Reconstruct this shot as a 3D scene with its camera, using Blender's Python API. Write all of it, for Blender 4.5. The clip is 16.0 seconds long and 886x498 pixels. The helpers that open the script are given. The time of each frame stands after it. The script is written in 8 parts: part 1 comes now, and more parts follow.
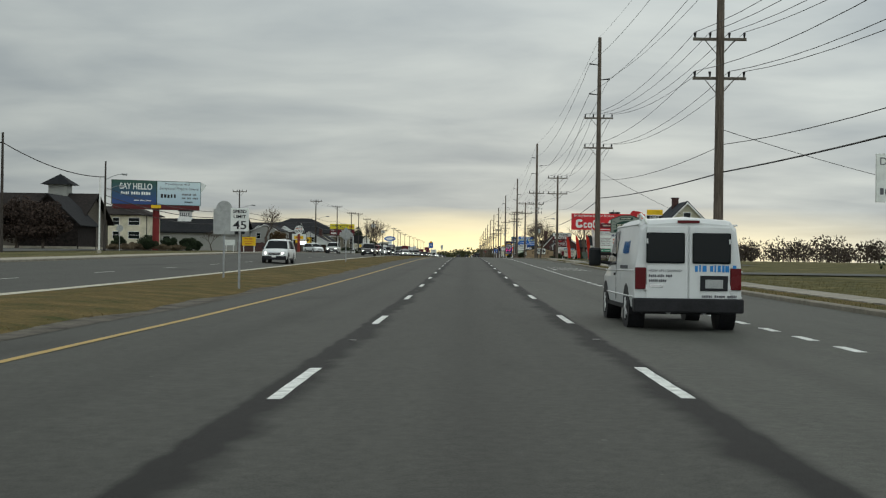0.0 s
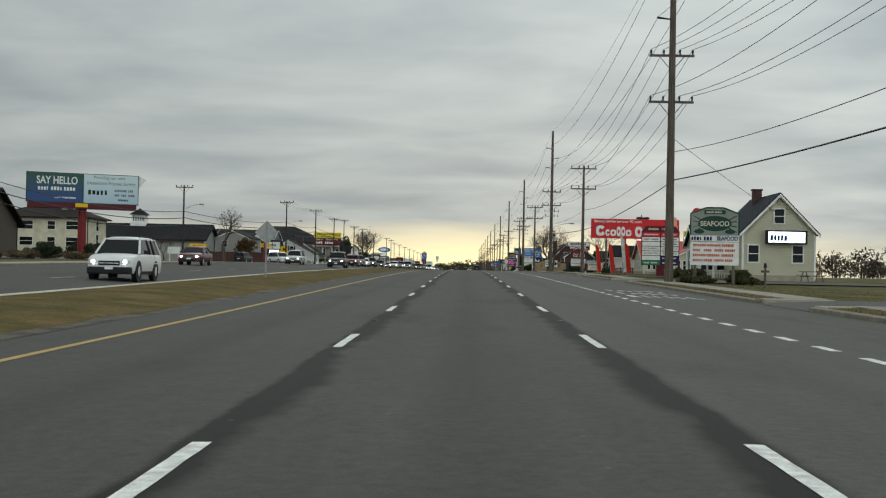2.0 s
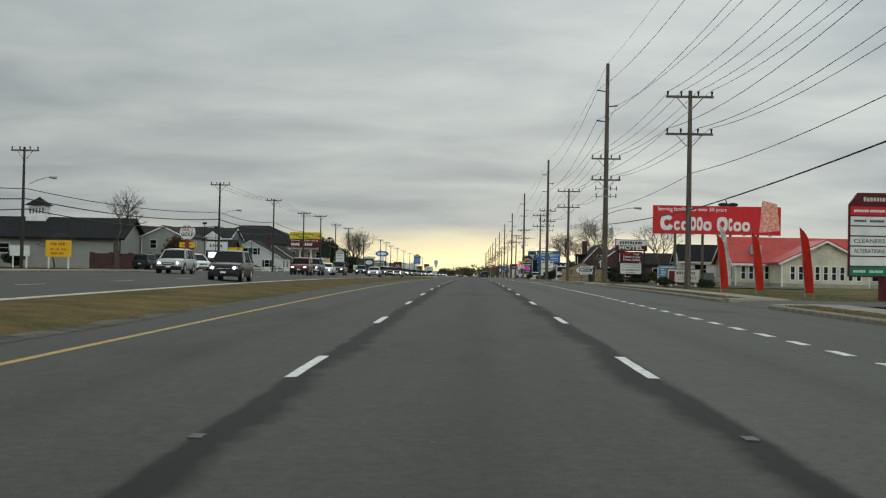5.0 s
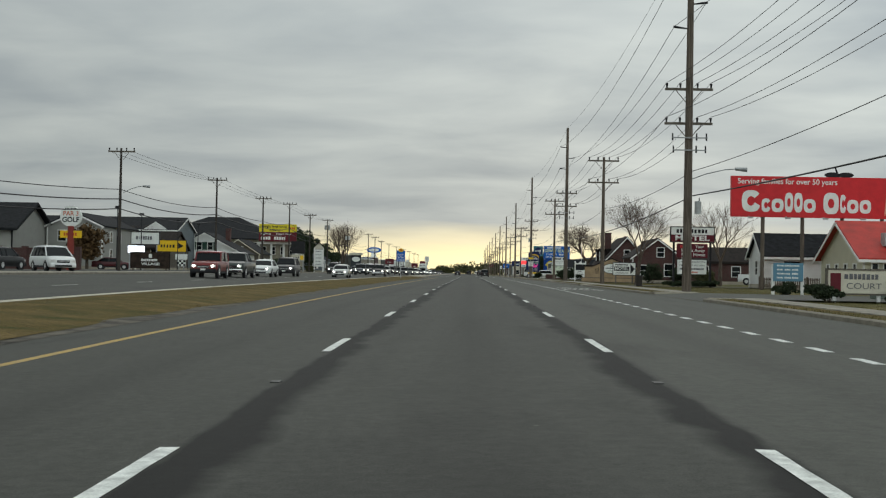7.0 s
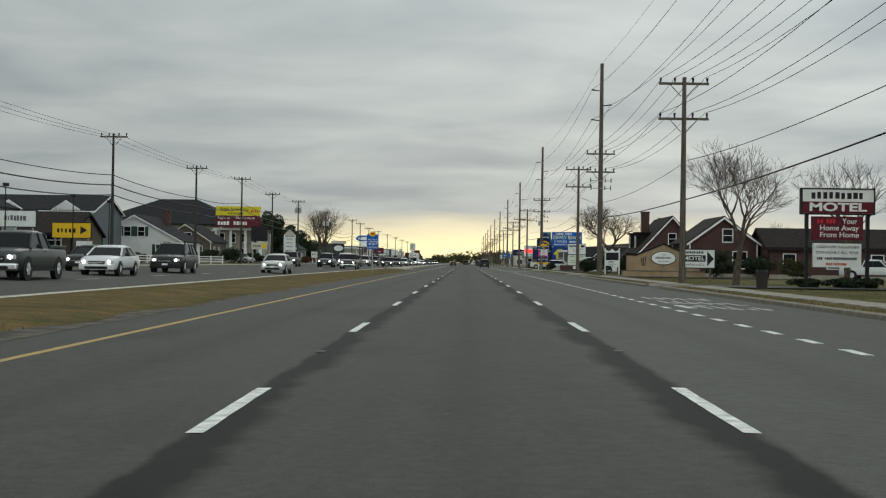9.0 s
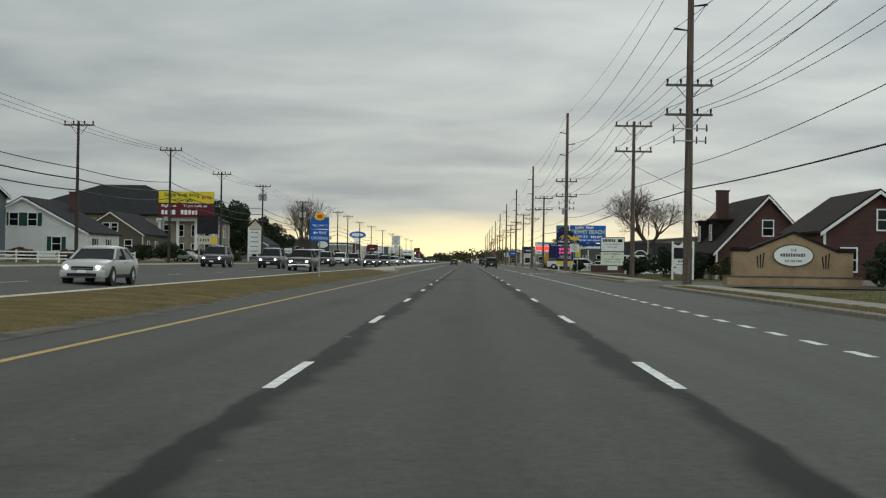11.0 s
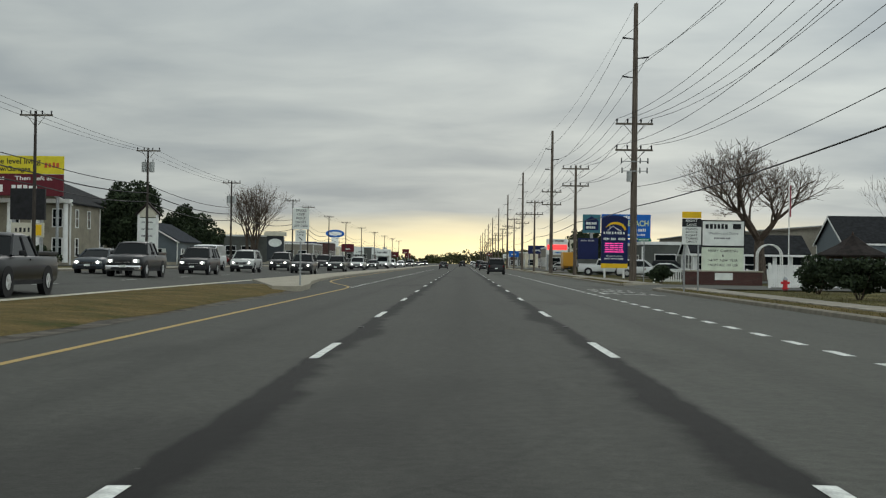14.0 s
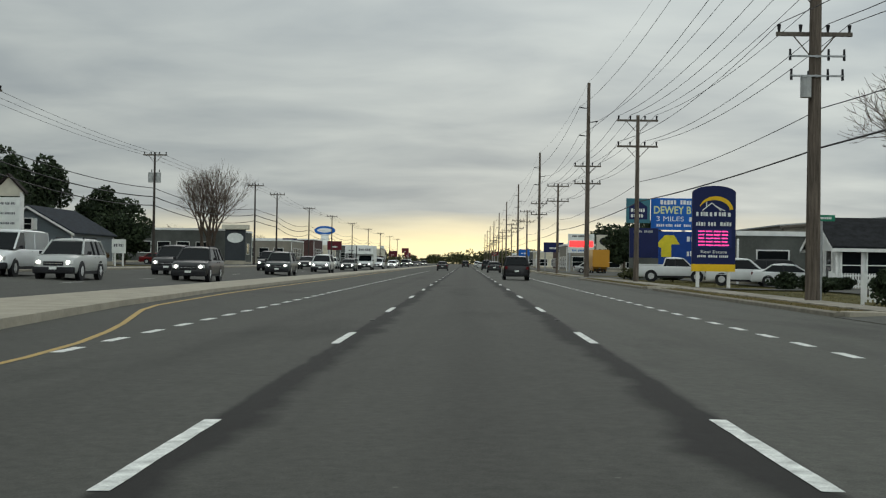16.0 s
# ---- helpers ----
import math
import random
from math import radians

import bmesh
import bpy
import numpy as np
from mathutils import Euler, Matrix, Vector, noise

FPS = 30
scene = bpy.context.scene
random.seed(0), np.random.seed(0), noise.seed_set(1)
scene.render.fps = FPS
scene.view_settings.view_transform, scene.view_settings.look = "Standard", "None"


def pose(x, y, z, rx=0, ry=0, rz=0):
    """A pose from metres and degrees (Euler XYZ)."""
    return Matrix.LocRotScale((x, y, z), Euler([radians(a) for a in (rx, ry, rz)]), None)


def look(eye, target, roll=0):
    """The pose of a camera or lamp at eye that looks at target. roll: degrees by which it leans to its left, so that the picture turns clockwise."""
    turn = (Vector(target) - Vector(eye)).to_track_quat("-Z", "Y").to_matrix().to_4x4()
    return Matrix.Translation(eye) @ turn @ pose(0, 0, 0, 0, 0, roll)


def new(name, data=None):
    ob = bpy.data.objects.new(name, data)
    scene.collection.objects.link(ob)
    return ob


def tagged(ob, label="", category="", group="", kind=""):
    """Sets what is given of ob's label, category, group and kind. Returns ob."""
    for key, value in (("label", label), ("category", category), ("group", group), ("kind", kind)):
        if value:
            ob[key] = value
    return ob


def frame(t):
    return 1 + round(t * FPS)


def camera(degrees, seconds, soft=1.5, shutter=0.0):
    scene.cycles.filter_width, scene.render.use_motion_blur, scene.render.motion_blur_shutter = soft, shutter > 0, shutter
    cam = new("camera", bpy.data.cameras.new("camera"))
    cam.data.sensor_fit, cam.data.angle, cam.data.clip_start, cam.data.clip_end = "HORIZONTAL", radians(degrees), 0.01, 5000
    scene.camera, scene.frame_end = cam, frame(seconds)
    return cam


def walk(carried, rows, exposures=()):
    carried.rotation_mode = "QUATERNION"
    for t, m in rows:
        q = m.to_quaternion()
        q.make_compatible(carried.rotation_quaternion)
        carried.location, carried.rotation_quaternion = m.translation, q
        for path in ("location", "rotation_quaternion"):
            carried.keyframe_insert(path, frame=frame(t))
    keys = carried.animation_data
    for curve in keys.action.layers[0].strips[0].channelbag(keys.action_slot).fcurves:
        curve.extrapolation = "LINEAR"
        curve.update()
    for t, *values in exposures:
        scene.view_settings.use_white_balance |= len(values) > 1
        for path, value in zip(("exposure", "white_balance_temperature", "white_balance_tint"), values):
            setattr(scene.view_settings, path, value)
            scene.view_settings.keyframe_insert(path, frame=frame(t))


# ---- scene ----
cam = camera(39.0, 16.0, soft=1.2)


# the road climbs gently by a metre and a half and levels out
RISE = [(-60, 0), (22, 0), (40, 0.1), (49, 0.17), (61, 0.28), (74.6, 0.41), (98, 0.67), (122, 0.93), (146, 1.15), (159, 1.245), (171, 1.33), (183, 1.39), (195, 1.44),
        (207, 1.48), (220, 1.51), (244, 1.54), (268, 1.565), (300, 1.58), (2600, 1.58)]


def rise(y):
    """Height of the road's long profile at y, with its bends eased."""
    at, up_ = zip(*RISE)
    return sum(float(np.interp(y + o, at, up_)) for o in (-9, -4.5, 0, 4.5, 9)) / 5


def eye_at(t):
    """Drive line: a steady run up the middle lane."""
    u = t / 16
    y = 0.107 + 331.887 * u + 42.232 * u ** 2 - 15.235 * u ** 3 - 1.114 * u ** 4
    return (-0.081 + 0.066 * u, y, 1.209 + rise(y))


# seconds, yaw, pitch, roll in degrees
ROWS = [
    (0.0, 1.078, 0.435, 0.790), (0.5, 1.176, 0.624, 0.862), (1.0, 1.159, 0.647, 1.132), (1.5, 1.074, 0.645, 1.190), (2.0, 1.025, 1.004, 1.148),
    (2.5, 1.077, 1.089, 1.186), (3.0, 1.174, 1.223, 1.240), (3.5, 1.219, 1.263, 1.235), (4.0, 1.250, 1.246, 1.235), (4.8, 1.28, 1.23, 1.15), (5.6, 1.32, 1.18, 1.0), (6.5, 1.335, 1.131, 0.873),
    (7.0, 1.202, 1.085, 1.066), (7.5, 1.141, 0.914, 1.059), (8.0, 1.155, 0.743, 0.969), (8.5, 1.087, 0.670, 0.891), (9.0, 1.053, 0.603, 0.838), (9.8, 1.08, 0.57, 0.87), (10.6, 1.15, 0.53, 0.9),
    (11.5, 1.200, 0.519, 0.919), (12.0, 1.230, 0.619, 0.821), (12.5, 1.188, 0.533, 0.919), (13.0, 1.038, 0.603, 1.023), (13.5, 0.965, 0.573, 0.990), (14.0, 0.887, 0.628, 0.811),
    (14.5, 0.871, 0.556, 0.78), (15.0, 0.878, 0.605, 0.830), (15.5, 0.904, 0.587, 0.848), (16.0, 1.041, 0.626, 0.871),
]


def aim(t, yaw, pitch, roll):
    e = Vector(eye_at(t))
    y, p = radians(yaw), radians(pitch)
    return look(e, e + 50 * Vector((-math.sin(y) * math.cos(p), math.cos(y) * math.cos(p), math.sin(p))), roll)


walk(cam, [(t, aim(t, yaw, pitch, roll)) for t, yaw, pitch, roll in ROWS])
scene.view_settings.exposure = 0.42

# ---- sky: an overcast morning, with a clear yellow strip low over the road's far end ----
world = bpy.data.worlds.new("sky")
scene.world = world
world.use_nodes = True
wn, wl = world.node_tree.nodes, world.node_tree.links
wn.clear()


def wnode(kind, **vals):
    n = wn.new(kind)
    for k, v in vals.items():
        n.inputs[k].default_value = v
    return n


def wmath(op, a, b=None, clamp=False):
    n = wn.new("ShaderNodeMath")
    n.operation, n.use_clamp = op, clamp
    for i, v in enumerate((a, b)):
        if v is None:
            continue
        if isinstance(v, (int, float)):
            n.inputs[i].default_value = v
        else:
            wl.new(v, n.inputs[i])
    return n.outputs[0]


def wmix(fac, a, b):
    n = wn.new("ShaderNodeMix")
    n.data_type = "RGBA"
    for i, v in ((0, fac), (6, a), (7, b)):
        if isinstance(v, (int, float)):
            n.inputs[i].default_value = v
        elif isinstance(v, tuple):
            n.inputs[i].default_value = (*v, 1)
        else:
            wl.new(v, n.inputs[i])
    return n.outputs[2]


sky = wn.new("ShaderNodeTexSky")
sky.sky_type = "NISHITA"
sky.sun_disc = False
sky.sun_elevation, sky.sun_rotation = radians(9), radians(6)
coord = wn.new("ShaderNodeTexCoord")
sep = wn.new("ShaderNodeSeparateXYZ")
wl.new(coord.outputs["Generated"], sep.inputs[0])
dx, dy, dz = sep.outputs
# the cloud sheet as a flat layer overhead: direction divided by height
h = wmath("MAXIMUM", wmath("ADD", dz, 0.13), 0.06)
flat = wn.new("ShaderNodeCombineXYZ")
wl.new(wmath("DIVIDE", dx, h), flat.inputs[0])
wl.new(wmath("DIVIDE", dy, h), flat.inputs[1])
layer = wn.new("ShaderNodeMapping")
layer.inputs["Scale"].default_value = (0.8, 1.05, 1)
layer.inputs["Rotation"].default_value = (0, 0, 0.3)
wl.new(flat.outputs[0], layer.inputs[0])
cloud = wnode("ShaderNodeTexNoise", Scale=1.75, Detail=5.0, Roughness=0.5, Distortion=0.25)
wl.new(layer.outputs[0], cloud.inputs["Vector"])
ramp = wn.new("ShaderNodeValToRGB")
ramp.color_ramp.elements[0].position, ramp.color_ramp.elements[0].color = 0.3, (0.235, 0.272, 0.302, 1)
ramp.color_ramp.elements[1].position, ramp.color_ramp.elements[1].color = 0.68, (0.45, 0.486, 0.476, 1)
wl.new(cloud.outputs[0], ramp.inputs[0])
# height bands: deep grey above the gap, paler overhead
up = wmath("MULTIPLY", dz, 1 / 0.2, True)
high = wmix(wmath("POWER", up, 1.2), (0.282, 0.306, 0.275), (0.435, 0.482, 0.472))
body = wmix(0.66, high, ramp.outputs[0])
ahead = wmath("MULTIPLY", wmath("SUBTRACT", dy, 0.55), 2.4, True)
strip_noise = wnode("ShaderNodeTexNoise", Scale=1.0, Detail=5.0, Roughness=0.5)
stretch = wn.new("ShaderNodeMapping")
stretch.inputs["Scale"].default_value = (5, 5, 38)
wl.new(coord.outputs["Generated"], stretch.inputs[0])
wl.new(stretch.outputs[0], strip_noise.inputs["Vector"])
edge = wmath("ADD", dz, wmath("MULTIPLY", wmath("SUBTRACT", strip_noise.outputs[0], 0.5), 0.022))
gap = wmath("SUBTRACT", 1.0, wmath("DIVIDE", wmath("SUBTRACT", edge, 0.014), 0.026), True)
centre = wmath("SUBTRACT", 1.0, wmath("MULTIPLY", wmath("ABSOLUTE", wmath("ADD", dx, 0.0)), 2.6), True)
glow = wmath("MULTIPLY", wmath("MULTIPLY", gap, ahead), wmath("POWER", centre, 0.8))
mixed = wmix(glow, body, (0.97, 0.83, 0.46))
# the sheet is thinner and brighter to the south, behind the drive
south = wmath("MULTIPLY_ADD", wmath("MULTIPLY", wmath("SUBTRACT", 0.72, dy), 0.6, True), 1.08)
south.node.inputs[2].default_value = 1.0
east = wmath("MINIMUM", wmath("MAXIMUM", wmath("ADD", 1.0, wmath("MULTIPLY", dx, 0.52)), 0.82), 1.07)
south = wmath("MULTIPLY", south, east)
bright = wn.new("ShaderNodeVectorMath")
bright.operation = "SCALE"
wl.new(mixed, bright.inputs[0])
wl.new(south, bright.inputs["Scale"])
tinted = wn.new("ShaderNodeMix")
tinted.data_type, tinted.blend_type = "RGBA", "ADD"
tinted.inputs[0].default_value = 0.0008
wl.new(bright.outputs[0], tinted.inputs[6])
wl.new(sky.outputs[0], tinted.inputs[7])
bg = wn.new("ShaderNodeBackground")
bg.inputs["Strength"].default_value = 1.0
wl.new(tinted.outputs[2], bg.inputs["Color"])
wout = wn.new("ShaderNodeOutputWorld")
wl.new(bg.outputs[0], wout.inputs[0])

sun_lamp = bpy.data.lights.new("sun", "SUN")
sun_lamp.energy, sun_lamp.angle, sun_lamp.color = 0.25, radians(30), (1.0, 0.97, 0.93)
sun = new("sun", sun_lamp)
sun.matrix_world = look((40, 300, 60), (38, 200, 0))

# ---- materials ----
MATS = {}


def nodes_of(name):
    m = bpy.data.materials.new(name)
    m.use_nodes = True
    nt = m.node_tree
    return m, nt.nodes, nt.links, nt.nodes["Principled BSDF"]


def mat(name, rgb, rough=0.7, metal=0.0, vary=0.12, scale=3.0, bump=0.0, bump_scale=40.0, rgb2=None, stretch=(1, 1, 1), glow=0.0, island=0.0, grime=0.0):
    """A worn surface: base colour broken at two scales, fine relief, uneven gloss."""
    if name in MATS:
        return MATS[name]
    m, n, l, b = nodes_of(name)
    tc = n.new("ShaderNodeTexCoord")
    mp = n.new("ShaderNodeMapping")
    mp.inputs["Scale"].default_value = stretch
    l.new(tc.outputs["Object"], mp.inputs[0])
    big = n.new("ShaderNodeTexNoise")
    big.inputs["Scale"].default_value, big.inputs["Detail"].default_value = scale, 5
    l.new(mp.outputs[0], big.inputs["Vector"])
    fine = n.new("ShaderNodeTexNoise")
    fine.inputs["Scale"].default_value, fine.inputs["Detail"].default_value = scale * 9, 3
    l.new(mp.outputs[0], fine.inputs["Vector"])
    add = n.new("ShaderNodeMath")
    add.operation = "MULTIPLY_ADD"
    l.new(fine.outputs[0], add.inputs[0])
    add.inputs[1].default_value = 0.45
    l.new(big.outputs[0], add.inputs[2])
    ramp = n.new("ShaderNodeValToRGB")
    lo = rgb2 or tuple(c * (1 - 2.2 * vary) for c in rgb)
    hi = rgb if rgb2 else tuple(min(1, c * (1 + vary)) for c in rgb)
    ramp.color_ramp.elements[0].position, ramp.color_ramp.elements[0].color = 0.5, (*lo, 1)
    ramp.color_ramp.elements[1].position, ramp.color_ramp.elements[1].color = 0.92, (*hi, 1)
    l.new(add.outputs[0], ramp.inputs[0])
    colour = ramp.outputs[0]
    if island:
        oi = n.new("ShaderNodeObjectInfo")
        hsv = n.new("ShaderNodeHueSaturation")
        mr = n.new("ShaderNodeMapRange")
        mr.inputs[3].default_value, mr.inputs[4].default_value = 1 - island, 1 + island
        l.new(oi.outputs["Random"], mr.inputs[0])
        l.new(mr.outputs[0], hsv.inputs["Value"])
        l.new(colour, hsv.inputs["Color"])
        colour = hsv.outputs[0]
    l.new(colour, b.inputs["Base Color"])
    b.inputs["Metallic"].default_value = metal
    b.inputs["Specular IOR Level"].default_value = 0.18
    rr = n.new("ShaderNodeMapRange")
    rr.inputs[3].default_value, rr.inputs[4].default_value = max(0.03, rough - 0.1), min(1, rough + 0.12)
    l.new(big.outputs[0], rr.inputs[0])
    l.new(rr.outputs[0], b.inputs["Roughness"])
    if bump:
        bn = n.new("ShaderNodeTexNoise")
        bn.inputs["Scale"].default_value, bn.inputs["Detail"].default_value = bump_scale, 4
        l.new(mp.outputs[0], bn.inputs["Vector"])
        bp = n.new("ShaderNodeBump")
        bp.inputs["Strength"].default_value, bp.inputs["Distance"].default_value = bump, 0.02
        l.new(bn.outputs[0], bp.inputs["Height"])
        l.new(bp.outputs[0], b.inputs["Normal"])
    if glow:
        b.inputs["Emission Color"].default_value = (*rgb, 1)
        b.inputs["Emission Strength"].default_value = glow
    MATS[name] = m
    return m


def lamp_mat(name, rgb, strength):
    if name in MATS:
        return MATS[name]
    m, n, l, b = nodes_of(name)
    b.inputs["Base Color"].default_value = (*rgb, 1)
    b.inputs["Emission Color"].default_value = (*rgb, 1)
    b.inputs["Emission Strength"].default_value = strength
    MATS[name] = m
    return m


def glass_mat(name, rgb=(0.006, 0.008, 0.009), rough=0.06):
    if name in MATS:
        return MATS[name]
    m, n, l, b = nodes_of(name)
    b.inputs["Base Color"].default_value = (*rgb, 1)
    b.inputs["Roughness"].default_value = rough
    b.inputs["IOR"].default_value = 1.5
    b.inputs["Specular IOR Level"].default_value = 0.14
    MATS[name] = m
    return m


def paint_mat(name, rgb, flake=0.2):
    """Car paint under clear coat, with road film low down."""
    if name in MATS:
        return MATS[name]
    m, n, l, b = nodes_of(name)
    tc = n.new("ShaderNodeTexCoord")
    tx = n.new("ShaderNodeTexNoise")
    tx.inputs["Scale"].default_value, tx.inputs["Detail"].default_value = 2.2, 6
    l.new(tc.outputs["Object"], tx.inputs["Vector"])
    mx = n.new("ShaderNodeMix")
    mx.data_type = "RGBA"
    mx.inputs[6].default_value = (*rgb, 1)
    mx.inputs[7].default_value = (*[c * 0.85 + 0.003 for c in rgb], 1)
    l.new(tx.outputs[0], mx.inputs[0])
    l.new(mx.outputs[2], b.inputs["Base Color"])
    b.inputs["Metallic"].default_value = flake * 0.35
    b.inputs["Roughness"].default_value = 0.34
    b.inputs["Specular IOR Level"].default_value = 0.3
    b.inputs["Coat Weight"].default_value = 0.2
    b.inputs["Coat Roughness"].default_value = 0.08
    MATS[name] = m
    return m


def asphalt_mat():
    m, n, l, b = nodes_of("asphalt")
    tc = n.new("ShaderNodeTexCoord")
    sp = n.new("ShaderNodeSeparateXYZ")
    l.new(tc.outputs["Object"], sp.inputs[0])

    def mth(op, a, c=None, d=None, clamp=False):
        q = n.new("ShaderNodeMath")
        q.operation, q.use_clamp = op, clamp
        for i, v in enumerate((a, c, d)):
            if v is None:
                continue
            if isinstance(v, (int, float)):
                q.inputs[i].default_value = v
            else:
                l.new(v, q.inputs[i])
        return q.outputs[0]

    def nz(scale, detail, sx=1, sy=1):
        mp = n.new("ShaderNodeMapping")
        mp.inputs["Scale"].default_value = (sx, sy, 1)
        l.new(tc.outputs["Object"], mp.inputs[0])
        q = n.new("ShaderNodeTexNoise")
        q.inputs["Scale"].default_value, q.inputs["Detail"].default_value = scale, detail
        l.new(mp.outputs[0], q.inputs["Vector"])
        return q.outputs[0]

    grit = nz(70, 4)
    coarse = nz(9, 5)
    blot = nz(2.4, 5, 1, 0.5)
    patch = nz(0.5, 5, 1, 0.25)
    streak = nz(1.6, 4, 1.0, 0.03)
    wob = nz(0.35, 5, 0.0, 1.0)
    rag = nz(1.1, 5)
    # tar-dark joints that run along the lane lines, ragged on their edges
    # sharp on the outer side, feathered towards the middle lane
    ax = mth("ABSOLUTE", sp.outputs[0])
    side = mth("MULTIPLY", mth("SIGN", sp.outputs[0]), 37.0)
    sway = n.new("ShaderNodeTexNoise")
    sway.inputs["Scale"].default_value, sway.inputs["Detail"].default_value = 0.16, 6
    where = n.new("ShaderNodeCombineXYZ")
    l.new(sp.outputs[1], where.inputs[1])
    l.new(side, where.inputs[0])
    l.new(where.outputs[0], sway.inputs["Vector"])
    swing = mth("SUBTRACT", sway.outputs[0], 0.5)
    ragged = mth("MULTIPLY", mth("SUBTRACT", rag, 0.5), 0.5)
    outer = mth("DIVIDE", mth("SUBTRACT", mth("ADD", 2.0, mth("MULTIPLY", swing, 0.2)), mth("ADD", ax, mth("MULTIPLY", ragged, 0.4))), 0.07, clamp=True)
    inner = mth("DIVIDE", mth("SUBTRACT", mth("ADD", ax, ragged), mth("ADD", 1.48, mth("MULTIPLY", swing, 0.9))), 0.2, clamp=True)
    dark = mth("MULTIPLY", outer, inner)
    # oil band down the middle of each lane
    for x0 in (0.0, 3.72, -3.72):
        off = mth("ABSOLUTE", mth("SUBTRACT", sp.outputs[0], mth("MULTIPLY_ADD", mth("SUBTRACT", wob, 0.5), 0.3, x0)))
        band = mth("MULTIPLY", mth("SUBTRACT", 1.0, mth("DIVIDE", off, 0.55), clamp=True), mth("MULTIPLY", blot, 0.4))
        dark = mth("MAXIMUM", dark, band)
    val = mth("MULTIPLY_ADD", mth("SUBTRACT", patch, 0.5), 0.22, 1.0)
    val = mth("MULTIPLY", val, mth("MULTIPLY_ADD", mth("SUBTRACT", streak, 0.5), 0.3, 1.0))
    val = mth("MULTIPLY", val, mth("MULTIPLY_ADD", mth("SUBTRACT", grit, 0.5), 1.3, 1.0))
    val = mth("MULTIPLY", val, mth("MULTIPLY_ADD", mth("SUBTRACT", coarse, 0.5), 0.8, 1.0))
    val = mth("MULTIPLY", val, mth("MULTIPLY_ADD", mth("SUBTRACT", blot, 0.5), 0.25, 1.0))
    val = mth("MULTIPLY", val, mth("MULTIPLY_ADD", dark, -0.8, 1.0))
    # the outer lanes are of an older, paler course
    pale = mth("MULTIPLY", mth("SUBTRACT", ax, 1.98), 12.0, clamp=True)
    val = mth("MULTIPLY", val, mth("MULTIPLY_ADD", pale, 0.06, 1.0))
    kerbside = mth("MULTIPLY", mth("SUBTRACT", sp.outputs[0], 1.98), 12.0, clamp=True)
    val = mth("MULTIPLY", val, mth("MULTIPLY_ADD", kerbside, 0.3, 1.0))
    # scuffed, darker patches at the near side
    scuff = mth("MULTIPLY", mth("SUBTRACT", nz(0.22, 6, 1.6, 0.45), 0.58), 7.0, clamp=True)
    val = mth("MULTIPLY", val, mth("MULTIPLY_ADD", scuff, -0.34, 1.0))
    # fine wandering cracks, here and there
    web = n.new("ShaderNodeTexVoronoi")
    web.feature = "DISTANCE_TO_EDGE"
    web.inputs["Scale"].default_value = 0.2
    bent = n.new("ShaderNodeMixRGB")
    bent.inputs[0].default_value = 0.35
    wander = n.new("ShaderNodeTexNoise")
    wander.inputs["Scale"].default_value, wander.inputs["Detail"].default_value = 0.9, 5
    l.new(tc.outputs["Object"], wander.inputs["Vector"])
    l.new(tc.outputs["Object"], bent.inputs[1])
    l.new(wander.outputs["Color"], bent.inputs[2])
    l.new(bent.outputs[0], web.inputs["Vector"])
    crack = mth("MULTIPLY", mth("LESS_THAN", web.outputs["Distance"], 0.0035), mth("MULTIPLY", mth("SUBTRACT", nz(0.05, 3), 0.5), 6.0, clamp=True))
    val = mth("MULTIPLY", val, mth("MULTIPLY_ADD", crack, -0.3, 1.0))
    # rare bright and dark specks
    speck = n.new("ShaderNodeTexVoronoi")
    speck.inputs["Scale"].default_value = 1.3
    l.new(tc.outputs["Object"], speck.inputs["Vector"])
    dot = mth("LESS_THAN", speck.outputs["Distance"], 0.03)
    val = mth("MULTIPLY_ADD", dot, 0.9, val)
    col = n.new("ShaderNodeMix")
    col.data_type, col.blend_type = "RGBA", "MULTIPLY"
    col.inputs[0].default_value = 1
    col.inputs[6].default_value = (0.0565, 0.0565, 0.0485, 1)
    cmb = n.new("ShaderNodeCombineXYZ")
    for i in range(3):
        l.new(val, cmb.inputs[i])
    l.new(cmb.outputs[0], col.inputs[7])
    l.new(col.outputs[2], b.inputs["Base Color"])
    b.inputs["Roughness"].default_value = 0.82
    b.inputs["Specular IOR Level"].default_value = 0.19
    bp = n.new("ShaderNodeBump")
    bp.inputs["Strength"].default_value, bp.inputs["Distance"].default_value = 0.5, 0.006
    l.new(grit, bp.inputs["Height"])
    l.new(bp.outputs[0], b.inputs["Normal"])
    return m


